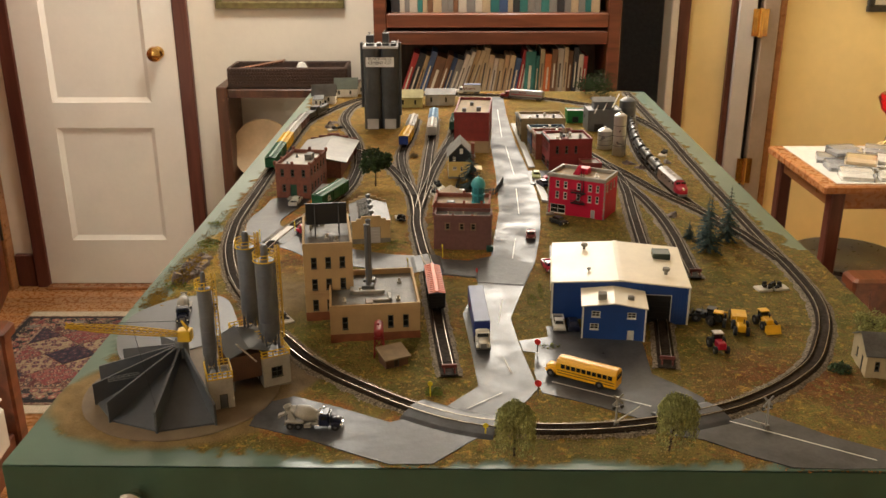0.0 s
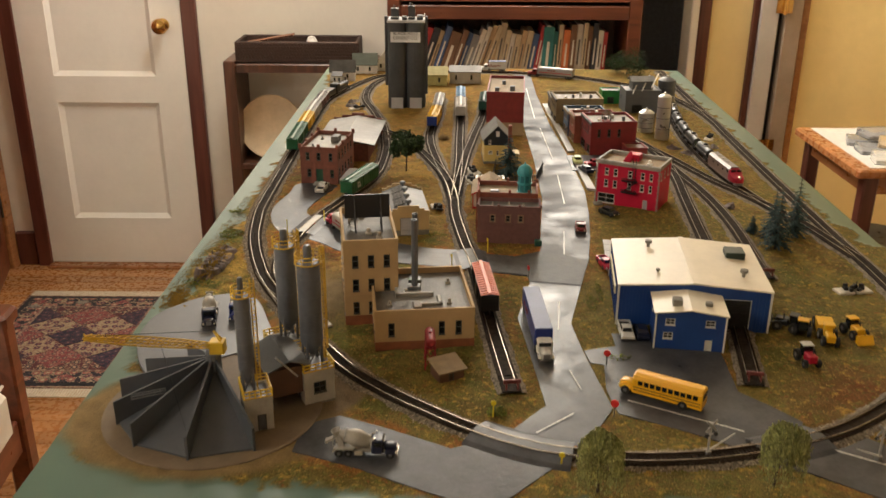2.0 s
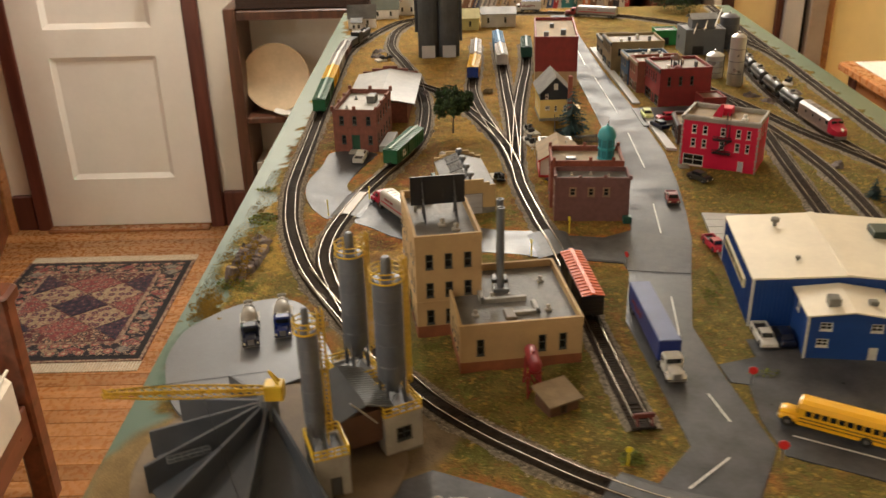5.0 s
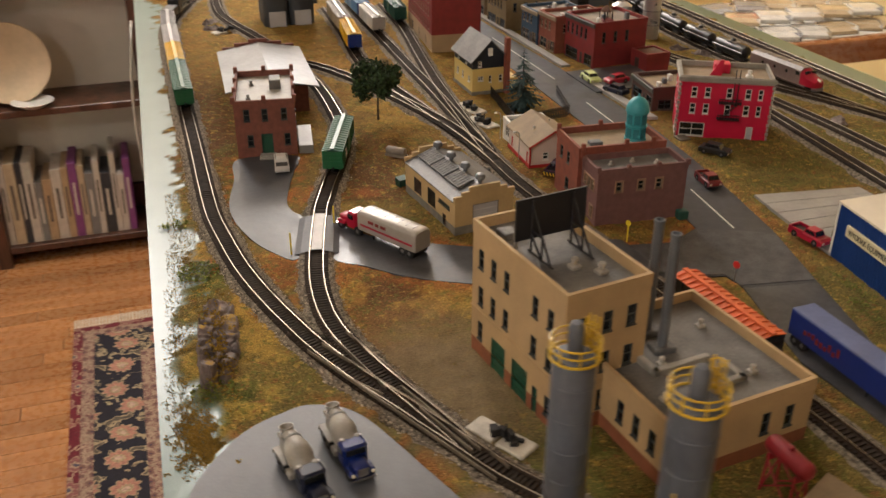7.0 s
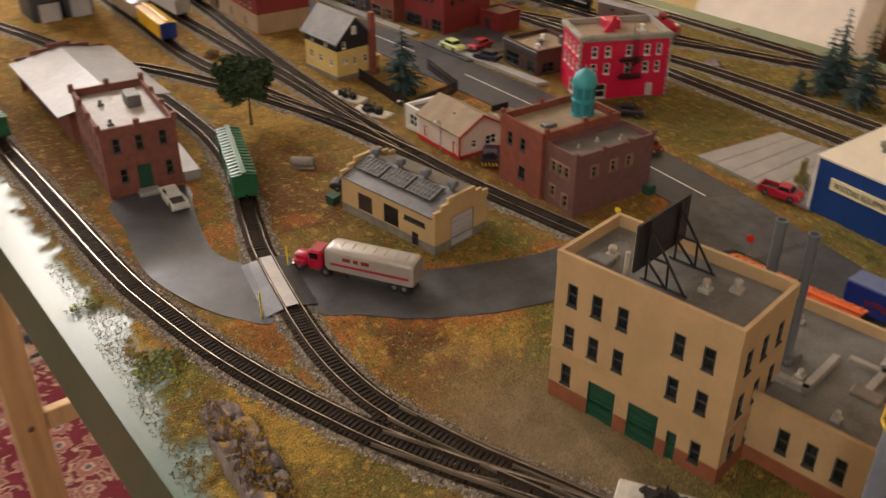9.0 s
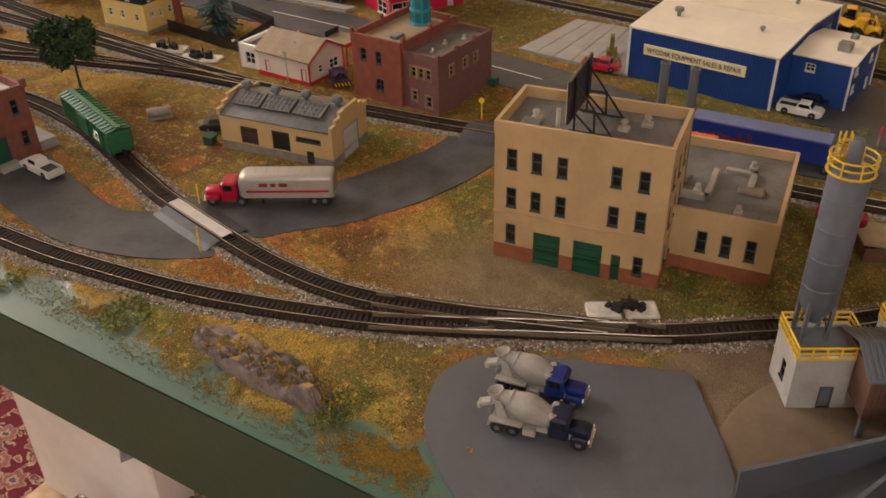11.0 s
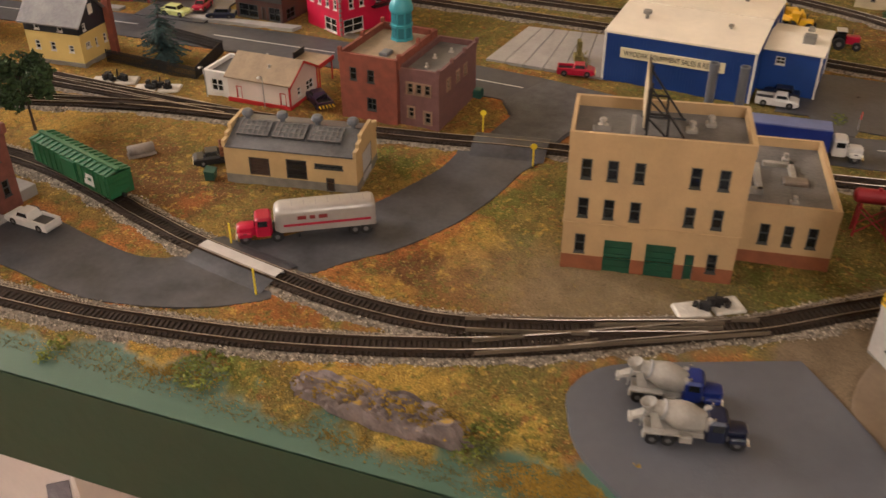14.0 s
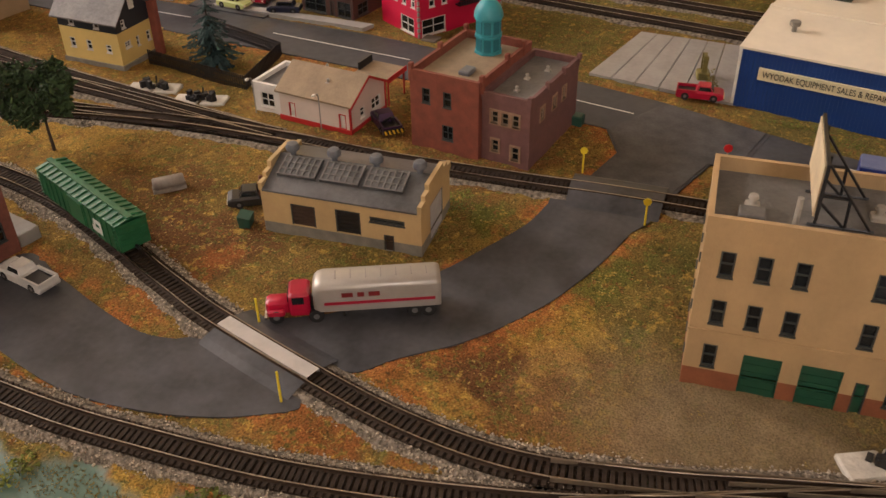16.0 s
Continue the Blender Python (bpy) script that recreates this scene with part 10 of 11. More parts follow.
def machine(x, y, turn, paint, label, kind):
    c = thing("construction_machine", pose(x, y, 0.0022, 0, 0, turn), label, "construction machine", "construction machines")
    big = 0.0048 if kind != "tractor" else 0.0050
    part("engine", B().rbox(0.001, 0.0125, -0.0038, 0.0038, 0.0045, 0.0110, 0.0008), paint, c)
    part("cab", B().rbox(-0.0065, 0.0005, -0.0042, 0.0042, 0.0060, 0.0150, 0.0006), GLASSD if kind != "scraper" else paint, c)
    part("cab_roof", B().rbox(-0.0072, 0.0012, -0.0048, 0.0048, 0.0150, 0.0160, 0.0004), paint if kind != "tractor" else C["silver"], c)
    for s in (-1, 1):
        wheel(c, -0.0045, s * 0.0062, big, 0.0032)
        wheel(c, 0.0100, s * 0.0058, big * (0.7 if kind == "tractor" else 0.95), 0.0028)
    if kind == "loader":
        part("bucket", B().hexa([(0.0170, -0.0075, 0.001), (0.0225, -0.0075, 0.0005), (0.0225, 0.0075, 0.0005), (0.0170, 0.0075, 0.001), (0.0165, -0.0075, 0.0075), (0.0180, -0.0075, 0.0080), (0.0180, 0.0075, 0.0080), (0.0165, 0.0075, 0.0075)]), paint, c)
        for s in (-1, 1):
            part("lift_arm", B().cyl((0.003, s * 0.0045, 0.010), (0.0175, s * 0.0045, 0.0045), 0.0009, seg=6), paint, c)
    if kind == "scraper":
        part("bowl", B().hexa([(-0.026, -0.0070, 0.0035), (-0.010, -0.0070, 0.0015), (-0.010, 0.0070, 0.0015), (-0.026, 0.0070, 0.0035), (-0.027, -0.0070, 0.0115), (-0.012, -0.0070, 0.0100), (-0.012, 0.0070, 0.0100), (-0.027, 0.0070, 0.0115)]), paint, c)
        part("gooseneck", B().cyl((-0.012, 0, 0.010), (-0.005, 0, 0.012), 0.0018, seg=8), paint, c)
        for s in (-1, 1):
            wheel(c, -0.0290, s * 0.0060, 0.0050, 0.0032)
    part("exhaust", B().cyl((0.006, 0.002, 0.011), (0.006, 0.002, 0.0155), 0.0005, seg=6), C["black"], c)


CATY = mat("machine_yellow", (0.72, 0.40, 0.01), 0.4, var=0.12, scale=80)
machine(0.2070, 0.2580, 150, C["black"], "black and yellow wheel loader on the grass", "loader")
machine(0.2150, 0.2500, 70, CATY, "yellow grader with a black cab", "loader")
machine(0.2330, 0.2360, -100, CATY, "yellow earth scraper on the grass", "scraper")
machine(0.2600, 0.2500, -80, CATY, "yellow wheel loader facing the track", "loader")
machine(0.2010, 0.1980, -85, C["red"], "red farm tractor with a silver roof", "tractor")

# ---- trees ----
BARK = mat("dark_bark", (0.06, 0.042, 0.03), 0.9, var=0.3, scale=150)
WILLOW = mat("pale_willow_foam", (0.32, 0.335, 0.12), 0.9, var=0.4, scale=90, island=0.4)
LEAF = mat("dark_green_foam", (0.035, 0.065, 0.02), 0.9, var=0.4, scale=90, island=0.45)
NEEDLE = mat("blue_green_needles", (0.020, 0.045, 0.042), 0.85, var=0.4, scale=120, island=0.4)


def leaf_tree(x, y, h, r, foliage, label, seed, trunk=0.34, droop=0.0, count=1500):
    t = thing("tree", pose(x, y, 0.0012), label, "tree", "model trees")
    rg = random.Random(seed)
    b = B()
    top = Vector((rg.uniform(-0.1, 0.1) * h, rg.uniform(-0.1, 0.1) * h, h * 0.72))
    pts_ = [Vector((0, 0, 0)), Vector((top.x * 0.2, top.y * 0.3, h * 0.25)), Vector((top.x * 0.6, top.y * 0.5, h * 0.5)), top]
    for i in range(3):
        b.cyl(pts_[i], pts_[i + 1], h * 0.022 * (1 - i * 0.28), h * 0.022 * (0.72 - i * 0.28), seg=8)
    limbs = []
    for k in range(11):
        a = k * 2.4 + rg.uniform(-0.3, 0.3)
        z0_ = h * rg.uniform(trunk, 0.7)
        p = Vector((top.x * z0_ / h, top.y * z0_ / h, z0_))
        q = p + Vector((math.cos(a) * r * rg.uniform(0.5, 0.9), math.sin(a) * r * rg.uniform(0.5, 0.9), h * rg.uniform(0.08, 0.24)))
        b.cyl(p, q, h * 0.012, h * 0.004, seg=5)
        limbs.append(q)
    part("trunk", b, BARK, t)
    lobes = [(q, r * rg.uniform(0.35, 0.55)) for q in limbs] + [(top + Vector((0, 0, h * 0.1)), r * 0.55)]
    b = B()
    for _ in range(count):
        c, rr_ = rg.choice(lobes)
        d = Vector((rg.gauss(0, 1), rg.gauss(0, 1), rg.gauss(0, 0.8)))
        d = d.normalized() * rr_ * (rg.random() ** 0.35)
        p = c + d
        if droop:
            p.z -= droop * h * rg.random() * (d.xy.length / rr_)
        s = h * rg.uniform(0.014, 0.032)
        q = [b.v(p + Vector((rg.gauss(0, s), rg.gauss(0, s), rg.gauss(0, s)))) for _ in range(4)]
        b.bm.faces.new(q[:3])
        b.bm.faces.new((q[0], q[2], q[3]))
        b.bm.faces.new((q[0], q[3], q[1]))
    part("crown", b, foliage, t)


def willow(x, y, h, r, lean, label, seed):
    t = thing("tree", pose(x, y, 0.0012), label, "tree", "model trees")
    rg = random.Random(seed)
    b = B()
    b.cyl((0, 0, 0), (lean * 0.3, 0, h * 0.3), h * 0.022, h * 0.016, seg=7).cyl((lean * 0.3, 0, h * 0.3), (lean, 0, h * 0.7), h * 0.016, h * 0.007, seg=7)
    for k in range(9):
        a = k * 2.4
        b.cyl((lean * 0.6, 0, h * 0.5), (lean + math.cos(a) * r * 0.6, math.sin(a) * r * 0.6, h * rg.uniform(0.65, 0.85)), h * 0.007, h * 0.003, seg=4)
    part("trunk", b, BARK, t)
    b = B()
    for _ in range(1500):
        u, a = rg.random() ** 0.5, rg.uniform(0, 6.283)
        lump = 1 + 0.13 * math.sin(3 * a + seed) + 0.1 * math.sin(5 * a)
        px_, py_ = lean + math.cos(a) * r * u * lump, math.sin(a) * r * u * lump
        top = h * (0.64 + 0.36 * math.sqrt(max(0.0, 1 - u * u * 0.95))) * rg.uniform(0.93, 1.02)
        drop = h * (0.22 + 0.52 * u) * rg.uniform(0.5, 1.0)
        n_s = 5
        for q in range(n_s):
            z1 = top - drop * q / n_s
            s = h * rg.uniform(0.012, 0.026)
            p = Vector((px_ + rg.gauss(0, s * 0.6), py_ + rg.gauss(0, s * 0.6), z1))
            d = Vector((rg.gauss(0, 1), rg.gauss(0, 1), 0)).normalized() * s * 0.6
            b.face(p - d, p + d, p + Vector((rg.gauss(0, s * 0.5), rg.gauss(0, s * 0.5), -s * 2.2)))
    part("crown", b, WILLOW, t)


def pine(x, y, h, r, label, seed):
    t = thing("tree", pose(x, y, 0.0012), label, "tree", "model trees")
    rg = random.Random(seed)
    part("trunk", B().cyl((0, 0, 0), (0, 0, h * 0.95), h * 0.02, h * 0.004, seg=7), BARK, t)
    b = B()
    n_l = 15
    for k in range(n_l):
        f = k / (n_l - 1)
        z0_ = h * (0.13 + 0.85 * f)
        rr_ = r * (1 - f) ** 0.8 + r * 0.06
        for j in range(int(15 - 7 * f)):
            a = rg.uniform(0, 6.28)
            ln = rr_ * rg.uniform(0.65, 1.12)
            end = Vector((math.cos(a) * ln, math.sin(a) * ln, z0_ - ln * rg.uniform(0.15, 0.5)))
            root = Vector((0, 0, z0_))
            sv = Vector((-math.sin(a), math.cos(a), 0))
            for q in range(5):
                f0 = q / 5
                p = root.lerp(end, f0)
                e = root.lerp(end, f0 + 0.3)
                w = (0.16 + 0.1 * rg.random()) * rr_ * (1 - 0.5 * f0)
                for sg_ in (-1, 1):
                    b.face(p, e, p.lerp(e, 0.7) + sv * sg_ * w - Vector((0, 0, w * rg.uniform(0.1, 0.7))))
    part("crown", b, NEEDLE, t)


willow(0.0010, 0.0160, 0.046, 0.0150, 0.0, "pale green drooping willow near the front edge", 3)
willow(0.1190, 0.0250, 0.048, 0.0145, 0.004, "pale green willow leaning beside the road crossing", 8)
leaf_tree(-0.1660, 0.7350, 0.056, 0.021, LEAF, "dark green round tree beside the tracks", 5, 0.45, 0.0, 3000)
leaf_tree(0.2620, 1.4620, 0.041, 0.046, LEAF, "broad dark green tree at the far edge", 6, 0.2, 0.15, 3600)
leaf_tree(0.3520, 0.2190, 0.030, 0.015, WILLOW, "small pale green tree beside the corner house", 12, 0.3, 0.1, 1400)
pine(0.2570, 0.4560, 0.078, 0.0165, "tall blue-green spruce in a group of three", 31)
pine(0.2920, 0.5000, 0.074, 0.0160, "blue-green spruce in a group of three", 32)
pine(0.2650, 0.4950, 0.062, 0.0150, "shorter blue-green spruce in a group of three", 33)
pine(0.2470, 0.5080, 0.024, 0.0085, "very small green spruce", 34)
pine(-0.0240, 0.7240, 0.062, 0.0200, "blue spruce in the fenced yard", 35)
for x, y, rx, ry, hh, mm, lab, cnt in ((-0.362, 0.557, 0.011, 0.005, 0.005, BUSHG, "bright green moss patch on the bare paint", 60), (0.298, 0.155, 0.010, 0.008, 0.010, LEAF, "dark green bush near the corner house", 120),
                                     (-0.062, 0.110, 0.008, 0.006, 0.007, BUSHG, "bright green bush at the road corner", 90), (0.045, 0.200, 0.012, 0.006, 0.004, BUSHG, "low green weeds by the stop sign", 60),
                                     (-0.350, 0.480, 0.014, 0.014, 0.006, BUSHG, "green bush by the main track", 140), (-0.352, 0.345, 0.012, 0.010, 0.005, BUSHG, "green bush beside the rocks", 110), (0.036, 0.310, 0.006, 0.016, 0.004, BUSHG, "green weeds beside the street", 70), (-0.118, 0.487, 0.012, 0.008, 0.004, BUSHG, "green grass beside the freight house", 90), (0.047, 0.335, 0.003, 0.024, 0.004, BUSHG, "green weeds along the blue shop", 110),
                                     (-0.045, 0.80, 0.006, 0.010, 0.006, BUSHG, "green shrubs in front of the yellow house", 70), (-0.117, 0.911, 0.007, 0.007, 0.008, mat("straw_bush", (0.20, 0.14, 0.06), 0.9, island=0.4), "straw coloured bush between yard tracks", 90), (0.082, 0.395, 0.004, 0.004, 0.016, mat("yellow_green_bush", (0.16, 0.13, 0.03), 0.9, island=0.4), "upright yellow-green bush on the apron", 90)):
    clump(x, y, rx, ry, hh, mm, lab, count=cnt)


def rock(x, y, L, W, H, turn, label, seed, cliff=0.0):
    """A craggy casting: a broken slope up to a ragged brink, and a steep faceted face on its +y side."""
    b = B()
    n_u, n_v = max(16, int(L * 620)), 16 if cliff else 10
    brink = 0.62
    rows = []
    for j in range(n_v + 1):
        v = j / n_v
        row = []
        for i in range(n_u + 1):
            u = i / n_u
            xx = (u - 0.5) * L
            end = max(0.0, 1 - abs(2 * u - 1) ** 5) ** 0.7
            tall = H * end * (0.62 + 0.55 * noise.noise((xx * 45 + seed, seed, 2.0)) + 0.45 * abs(noise.noise((xx * 130, seed, 5.0))))
            half = 0.5 * W * (0.35 + 0.65 * end) * (1 + 0.35 * noise.noise((xx * 60, seed, 9.0)))
            crag = noise.noise((xx * 170 + seed, v * 5.0, seed)) + 0.6 * noise.noise((xx * 380, v * 11.0, seed + 4))
            if v < brink:
                f = v / brink
                yy = -half + f * 1.45 * half
                h = tall * (0.15 * f + 0.85 * (math.floor(f * 3.6 + 0.5 * crag) / 3.6 if cliff else f ** 0.7))
            else:
                f = (v - brink) / (1 - brink)
                yy = 0.45 * half + 0.55 * half * f ** (0.8 if cliff else 1.3)
                h = tall * (1 - f) ** (0.75 if cliff else 1.0)
            edge = 0.0 if i in (0, n_u) or j in (0, n_v) else 1.0
            row.append(b.v((xx + edge * 0.0016 * crag, yy + edge * 0.0020 * noise.noise((xx * 210, v * 8.0, seed + 1)), -0.0012 + edge * (max(h, 0.12 * tall) + 0.0016 * crag * end))))
        rows.append(row)
    for r0, r1 in zip(rows, rows[1:]):
        for i in range(n_u):
            b.bm.faces.new((r0[i], r0[i + 1], r1[i + 1]))
            b.bm.faces.new((r0[i], r1[i + 1], r1[i]))
    ob = solid("rock_outcrop", b, ROCK, label, "rock", "plaster rocks", smooth=False)
    ob.matrix_world = pose(x, y, 0.001, 0, 0, turn)




def crag(x, y, L, W, H, turn, label, seed):
    """A long craggy casting: steep fissured sides, a broken top with ledges and a few upright blades."""
    b = B()
    n_a, n_r = 110, 26
    rings = []
    for j in range(n_r + 1):
        rho = 1 - (1 - j / n_r) ** 1.5 if j < n_r else 1.0
        ring = []
        for i in range(n_a):
            a = 2 * math.pi * i / n_a
            ca, sa = math.cos(a), math.sin(a)
            rim = 1 / (abs(ca) ** 2.8 + abs(sa) ** 2.8) ** (1 / 2.8)
            rim *= 1 + 0.16 * noise.noise((ca * 3.2 + seed, sa * 3.2, seed)) + 0.07 * noise.noise((ca * 9, sa * 9, seed + 2))
            px, py = 0.5 * L * rim * rho * ca * (0.95 if j == n_r else 1), 0.5 * W * rim * rho * sa * (0.86 if j == n_r else 1)
            block = noise.cell((px * 75 + 0.4 * noise.noise((px * 60, py * 60, 3.0)) + seed, py * 95, 2.0))
            crack = noise.voronoi((px * 70 + seed, py * 85, 0.0))[0]
            gap = min(1.0, (crack[1] - crack[0]) * 5.0)
            wall = min(1.0, (1 - rho) * 8.0) ** 0.5
            top = 0.62 + 0.40 * noise.noise((px * 38 + seed, py * 50, 1.0)) + 0.16 * block + 0.06 * noise.noise((px * 210, py * 210, seed))
            slope = 0.82 - 0.10 * (px / L) + 0.45 * (py / W)
            h = H * wall * max(0.18, top * slope) * (0.72 + 0.28 * gap)
            jag = 0.0006 * noise.noise((px * 260, py * 260, h * 260))
            ring.append(b.v((px + jag, py + jag * 0.7, h - 0.0016 if j < n_r else -0.0016)))
            if j == 0:
                break
        rings.append(ring)
    for i in range(n_a):
        b.bm.faces.new((rings[0][0], rings[1][i], rings[1][(i + 1) % n_a]))
    for r0, r1 in zip(rings[1:], rings[2:]):
        for i in range(n_a):
            k = (i + 1) % n_a
            b.bm.faces.new((r0[i], r1[i], r1[k]))
            b.bm.faces.new((r0[i], r1[k], r0[k]))
    ob = solid("rock_outcrop", b, ROCK, label, "rock", "plaster rocks", smooth=False)
    ob.matrix_world = pose(x, y, 0.001, 0, 0, turn)


crag(-0.3455, 0.3925, 0.088, 0.024, 0.0175, 84, "mauve-grey plaster rock outcrop with mossy ledges", 1.3)
for i, (x, y) in enumerate(((-0.286, 1.130), (-0.286, 1.165), (0.300, 0.880), (0.249, 0.843), (0.236, 0.869), (0.285, 0.760), (0.246, 0.60), (-0.205, 0.905))):
    rock(x, y, 0.026, 0.016, 0.010, 40 * i, "small grey plaster rock in the turf", 7.0 + i)
rng = random.Random(77)
MOSSY = mat("yellow_moss", (0.26, 0.165, 0.02), 0.95, var=0.4, scale=80, island=0.4)
moss = []
for cx, cy, sx, sy, n_m in ((-0.347, 0.385, 0.004, 0.026, 160), (-0.366, 0.385, 0.003, 0.02, 50), (-0.364, 0.312, 0.006, 0.013, 240), (-0.355, 0.296, 0.006, 0.006, 140), (-0.352, 0.500, 0.004, 0.008, 90), (-0.343, 0.475, 0.004, 0.010, 70), (-0.330, 0.375, 0.008, 0.03, 160), (-0.325, 0.440, 0.006, 0.02, 90)):
    moss += [(min(max(rng.gauss(cx, sx), -0.378), -0.318), rng.gauss(cy, sy)) for _ in range(n_m)]
tufts("moss_on_rocks", [(m_[0] + rng.gauss(0, 0.0012), m_[1] + rng.gauss(0, 0.0012)) for m_ in moss for _ in range(9)], 0.00042, MOSSY, "yellow moss growing round the rocks", rng)
b = B()
for cx, cy in moss[:150]:
    for _ in range(5):
        r_ = rng.uniform(0.0004, 0.0010)
        ox, oy, zz = cx + rng.gauss(0, 0.0012), cy + rng.gauss(0, 0.0012), 0.0072 + rng.uniform(0, 0.0016)
        q = [b.v((ox + r_ * math.cos(a), oy + r_ * math.sin(a), zz - 0.0004)) for a in (0, 1.6, 3.1, 4.7)]
        tp = b.v((ox, oy, zz + r_ * 0.6))
        for i in range(4):
            b.bm.faces.new((q[i], q[(i + 1) % 4], tp))
solid("moss_patch", b, MOSSY, "yellow moss on the rock ledges", "moss", kind="stuff")

gen = thing("machine_crate", pose(0.0935, 0.4030, 0.0034, 0, 0, 20), "olive yellow machine frame standing on the apron", "machine")
GENM = mat("olive_yellow_metal", (0.16, 0.13, 0.03), 0.5, var=0.3, scale=200)
part("base", B().rbox(-0.0048, 0.0048, -0.0042, 0.0042, 0, 0.0050, 0.0006), GENM, gen)
for x in (-0.0032, 0.0032):
    part("upright", B().box(x - 0.0008, x + 0.0008, -0.0016, 0.0016, 0.0050, 0.0165), GENM, gen)
for z_ in (0.0085, 0.0120, 0.0155):
    part("crossbar", B().box(-0.0024, 0.0024, -0.0010, 0.0010, z_, z_ + 0.0013), GENM, gen)

# ---- signs and small trackside things ----
YEL = mat("sign_yellow", (0.78, 0.62, 0.02), 0.5)
REDS = mat("sign_red", (0.62, 0.02, 0.02), 0.5)


def sign(x, y, h, board, label, r=0.0022, turn=-70, plate=True):
    s = thing("road_sign", pose(x, y, 0.002, 0, 0, turn), label, "road sign", "road signs")
    part("post", B().cyl((0, 0, 0), (0, 0, h), 0.00055, seg=6), board if board is YEL else C["steel"], s)
    if plate:
        part("plate", B().cyl((0, -0.0007, h), (0, -0.0001, h), r, seg=8), board, s)
    return s


sign(-0.2880, 0.4870, 0.0165, YEL, "thin yellow crossing post", plate=False)
sign(-0.2510, 0.5240, 0.0150, YEL, "thin yellow crossing post", plate=False)
sign(-0.0605, 0.4360, 0.0145, YEL, "yellow round railway crossing sign")
sign(-0.0990, 0.3890, 0.0145, YEL, "yellow round railway crossing sign")
sign(-0.0650, 0.1050, 0.0120, YEL, "yellow round railway crossing sign", turn=0)
sign(-0.0200, 0.0440, 0.0090, YEL, "yellow round railway crossing sign", turn=0)
sign(0.0260, 0.1080, 0.0115, REDS, "red octagonal stop sign", 0.0032, turn=-20)
sign(0.0320, 0.1880, 0.0110, REDS, "red octagonal stop sign", 0.0030, turn=-10)
sign(-0.0210, 0.3640, 0.0125, REDS, "red octagonal stop sign", 0.0026)
SIG = mat("grey_signal_metal", (0.42, 0.42, 0.42), 0.4, 0.4)
for x, y, t_ in ((0.0840, 0.0600, 20), (0.2020, 0.0570, 200)):
    s = thing("crossing_signal", pose(x, y, 0.002, 0, 0, t_), "grey crossing signal with crossbuck and barrier arm", "crossing signal", "crossing signals")
    part("mast", B().cyl((0, 0, 0), (0, 0, 0.026), 0.0008, seg=8), SIG, s)
    for a in (45, -45):
        part("crossbuck", B(Matrix.Translation((0, -0.001, 0.024)) @ Matrix.Rotation(radians(a), 4, "Y")).box(-0.006, 0.006, -0.0003, 0.0003, -0.0008, 0.0008), SIG, s)
    for k in (-0.0035, 0.0035):
        part("lamp", B().cyl((k, -0.0022, 0.0175), (k, -0.0008, 0.0175), 0.0015, seg=10), BLACKP, s)
    part("lamp_bar", B().cyl((-0.0042, -0.0008, 0.0175), (0.0042, -0.0008, 0.0175), 0.0005, seg=6), SIG, s)
    part("base_box", B().rbox(-0.002, 0.002, -0.002, 0.002, 0, 0.004, 0.0004), SIG, s)
    part("barrier_arm", B().cyl((0.001, 0, 0.004), (0.021, 0, 0.0135), 0.0006, 0.0003, seg=6), STRIPE, s)
BUMP = mat("rusty_bumper", (0.13, 0.025, 0.02), 0.6, var=0.3, scale=120)
for nm, x, y, flip in (("freight_lead", -0.0497, 0.1420, False), ("shop_track", 0.1458, 0.1600, False), ("team_track", 0.2222, 0.3740, False)):
    b_ = thing("bumper_stop", on_track(nm, x, y, flip), "rust red bumper at the end of the track", "buffer stop", "buffer stops")
    for s in (-1, 1):
        part("side_frame", B().cyl((-0.006, s * G, 0), (0.001, s * G, 0.0065), 0.0008, seg=6).cyl((0.004, s * G, 0), (0.001, s * G, 0.0065), 0.0008, seg=6), BUMP, b_)
    part("cross_beam", B().rbox(-0.0005, 0.0018, -0.0068, 0.0068, 0.0045, 0.0075, 0.0004), BUMP, b_)
pi_ = thing("tank_drum", pose(-0.1735, 0.6400, 0.0020, 0, 0, 138), "weathered grey drum lying in a cradle in the grass", "drum")
DRUM = mat("weathered_drum", (0.27, 0.235, 0.20), 0.6, var=0.35, scale=90)
part("shell", B(Matrix.Translation((0, 0, 0.0048)) @ Matrix.Rotation(radians(90), 4, "Y")).lathe([(0.0003, -0.0088), (0.0030, -0.0086), (0.0036, -0.0078), (0.0036, 0.0078), (0.0030, 0.0086), (0.0003, 0.0088)], seg=18), DRUM, pi_, smooth=True)
for s in (-1, 1):
    part("skid", B().box(-0.0092, 0.0092, s * 0.0026 - 0.0007, s * 0.0026 + 0.0007, 0, 0.0022), DRUM, pi_)
lm = mat("street_lamp_grey", (0.35, 0.34, 0.32), 0.4, 0.5)
for x, y in ((-0.0765, 0.6010), (-0.0740, 0.6520)):
    s = thing("street_lamp", pose(x, y, 0.002), "thin grey street lamp with a curved arm", "street lamp", "street lamps")
    part("post", B().tube([(0, 0, 0), (0, 0, 0.022), (-0.001, 0, 0.0245), (-0.004, 0, 0.0255)], 0.0004, 5), lm, s)
    part("lamp_head", B().rbox(-0.006, -0.0035, -0.0009, 0.0009, 0.0245, 0.0258, 0.0003), WHITE, s)
solid("pallet", B().box(0.0770, 0.0880, 0.598, 0.610, 0.002, 0.0032), mat("weathered_pallet", (0.16, 0.13, 0.1), 0.8), "weathered grey pallet beside the hotel", "pallet")

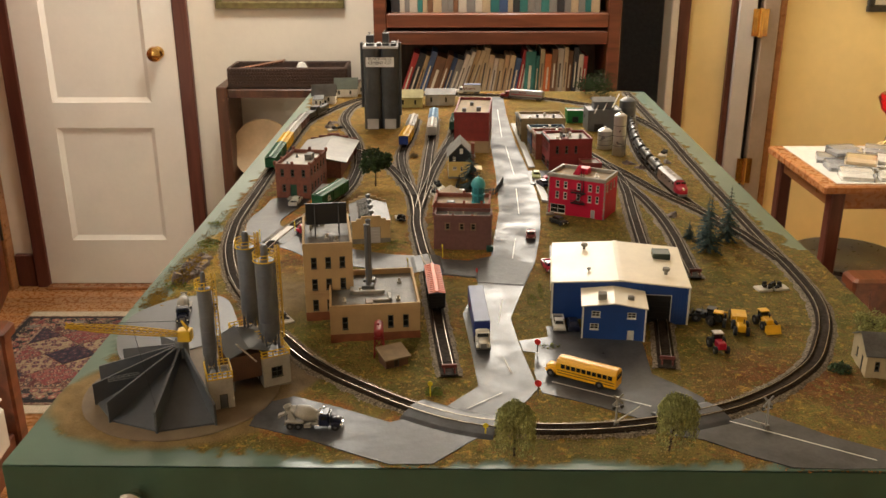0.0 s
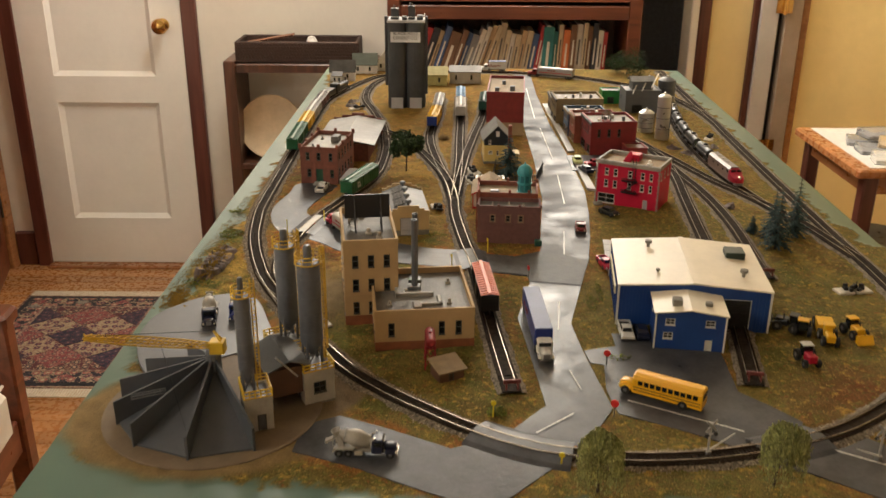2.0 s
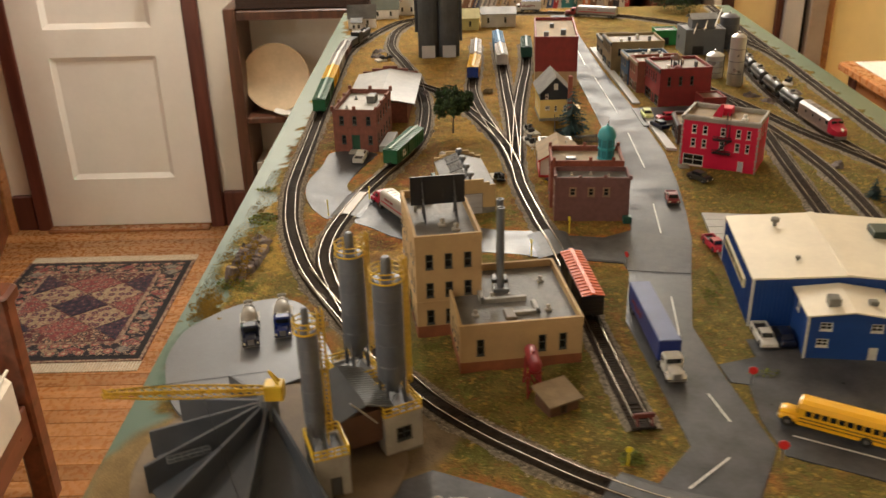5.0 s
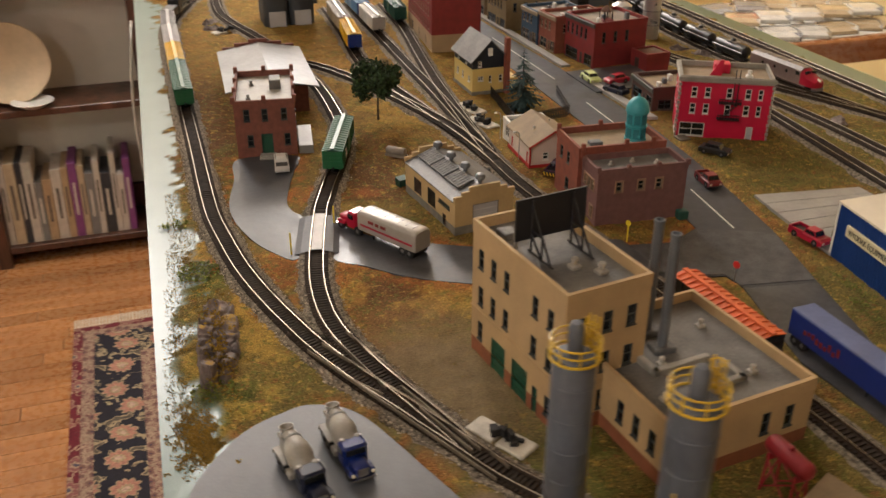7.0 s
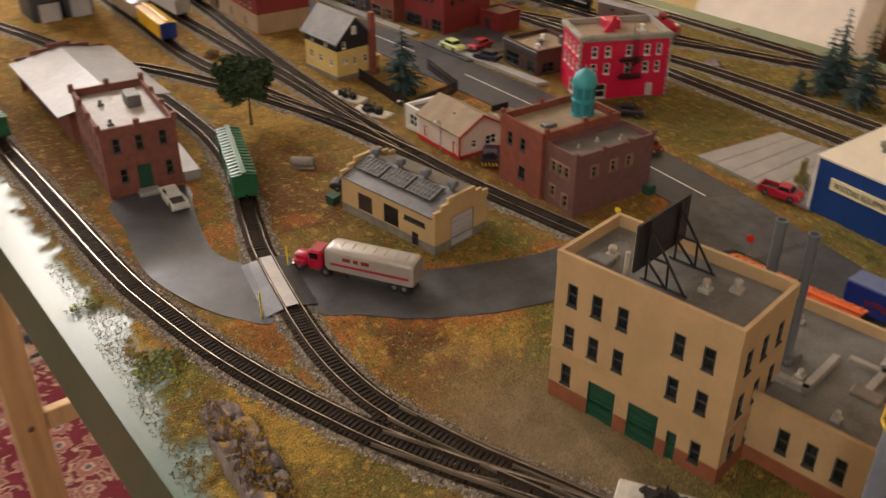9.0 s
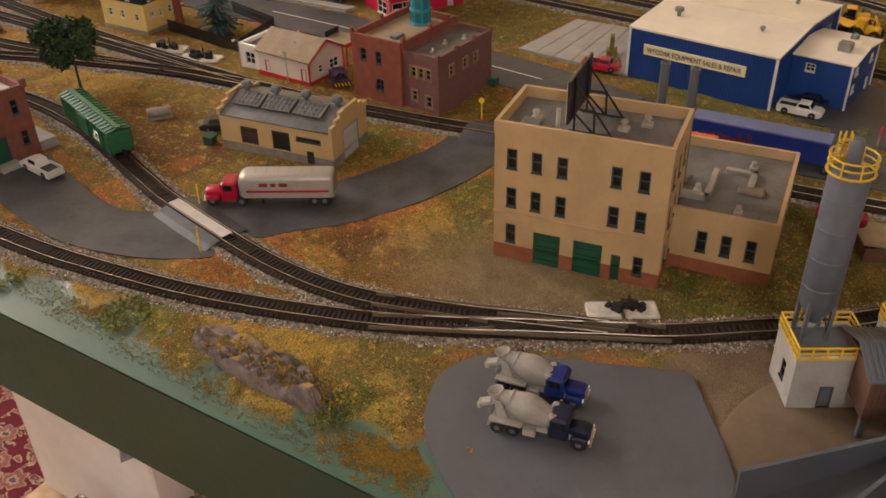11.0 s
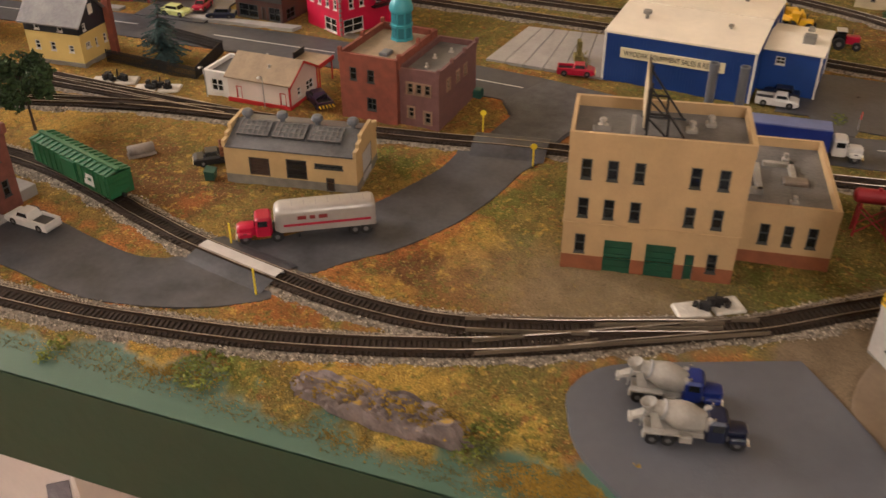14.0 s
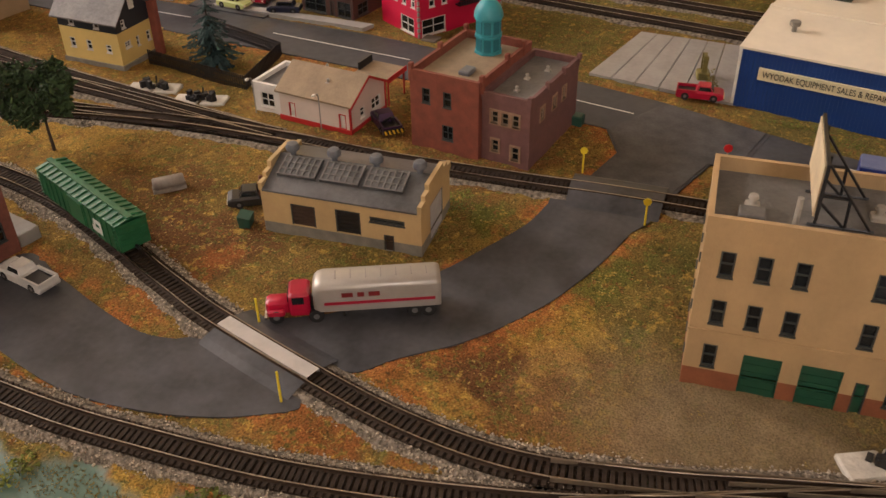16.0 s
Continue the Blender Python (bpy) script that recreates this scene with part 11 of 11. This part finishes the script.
# a low bench under the table with a carton and boxes
bench = thing("bench", pose(0, 0, FLOOR), "low raw pine bench standing under the table", "bench")
part("bench_top", B().rbox(-0.300, 0.300, 0.26, 1.140, 0.33, 0.35, 0.002), PINE, bench)
for x in (-0.27, 0.23):
    for y in (0.30, 1.06):
        part("leg", B().rbox(x, x + 0.04, y, y + 0.04, 0, 0.33, 0.002), PINE, bench)
solid("carton", B().rbox(-0.115, 0.17, 0.868, 1.132, -0.7199, -0.425, 0.003), mat("white_carton", (0.84, 0.78, 0.76), 0.8, var=0.06, scale=20), "white cardboard carton with a grey print on the bench", "carton")
graphic = bpy.data.objects["carton"]
b = B(Matrix.Translation((-0.1158, 0, 0)) @ Matrix.Rotation(radians(90), 4, "Y") @ Matrix.Rotation(radians(90), 4, "Z"))
part("printed_panel", b.prism([(0.873, -0.455), (0.880, -0.525), (0.922, -0.560), (0.908, -0.475)], -0.0006, 0.0006), mat("grey_print", (0.30, 0.29, 0.34), 0.7, var=0.3, scale=50), graphic, "grey printed picture")
rng = random.Random(19)
for i in range(36):
    cx, cy, lev = -0.250 + (i % 4) * 0.070, 0.675 + ((i // 4) % 3) * 0.125, i // 12
    if cx > -0.16 and cy > 0.81:
        continue
    bx = thing("model_box", pose(cx + rng.uniform(-0.004, 0.004), cy, -0.7199 + lev * 0.0345, 0, 0, rng.uniform(-4, 4)), "clear plastic box for a model railway car", "plastic box", "clear plastic model boxes")
    part("case", B().rbox(-0.030, 0.030, -0.056, 0.056, 0, 0.034, 0.002), CLEAR, bx).visible_shadow = False
    part("insert", B().rbox(-0.025, 0.025, -0.051, 0.051, 0.001, 0.016, 0.001), INSERT[rng.choice((0, 1, 3, 3))], bx)
solid("rolled_cloth", B().lathe([(0.001, 0), (0.018, 0.002), (0.024, 0.02), (0.022, 0.10), (0.024, 0.19), (0.017, 0.208), (0.001, 0.21)], seg=18), mat("purple_cloth", (0.20, 0.065, 0.13), 0.9, var=0.3, scale=60, bump=0.002, bscale=90), "rolled purple cloth lying on the clear boxes", "cloth", smooth=True).matrix_world = pose(-0.045, 0.650, -0.5915, -90, 0, 0)
rsolid("pull_cord", B().tube([(0.2462, 2.75, CEIL), (0.2462, 2.75, 0.06), (0.2279, 2.75, -0.11)], 0.0011, 5), mat("tan_cord", (0.42, 0.33, 0.22), 0.7), "thin tan pull cord hanging before the bookcase", "cord")

# ---- small repeated pieces last: ties near the walk, floor boards ----
b = B().box(-0.00085, 0.00085, -0.0076, 0.0076, 0.0030, 0.0043)
tie_me = bpy.data.meshes.new("tie")
b.bm.to_mesh(tie_me)
b.bm.free()
tie_me.materials.append(TIE)
for tr, c, a in NEAR_TIES:
    shared("tie", tie_me, Matrix.Translation((c.x, c.y, 0)) @ Matrix.Rotation(a + rngt.uniform(-0.03, 0.03), 4, "Z"), tr)
fb = {}
for L in (0.9, 1.3, 1.7):
    b = B().rbox(0, L - 0.002, 0, 0.0565, -0.004, 0.0, 0.0008)
    fb[L] = bpy.data.meshes.new("floor_board")
    b.bm.to_mesh(fb[L])
    b.bm.free()
    fb[L].materials.append(FLOORWOOD)
rngf = random.Random(9)
for i in range(-22, 76):
    y = -1.3 + i * 0.058
    x = -2.34
    first = rngf.uniform(0.3, 1.0)
    while x < 1.95:
        L = rngf.choice((0.9, 1.3, 1.7))
        f = min(first, (2.0 - x) / L, 1.0)
        first = 1.0
        shared("floor_board", fb[L], ROOM @ Matrix.Translation((x, y, FLOOR)) @ Matrix.Diagonal((f, 1, 1, 1)), floor)
        x += L * f
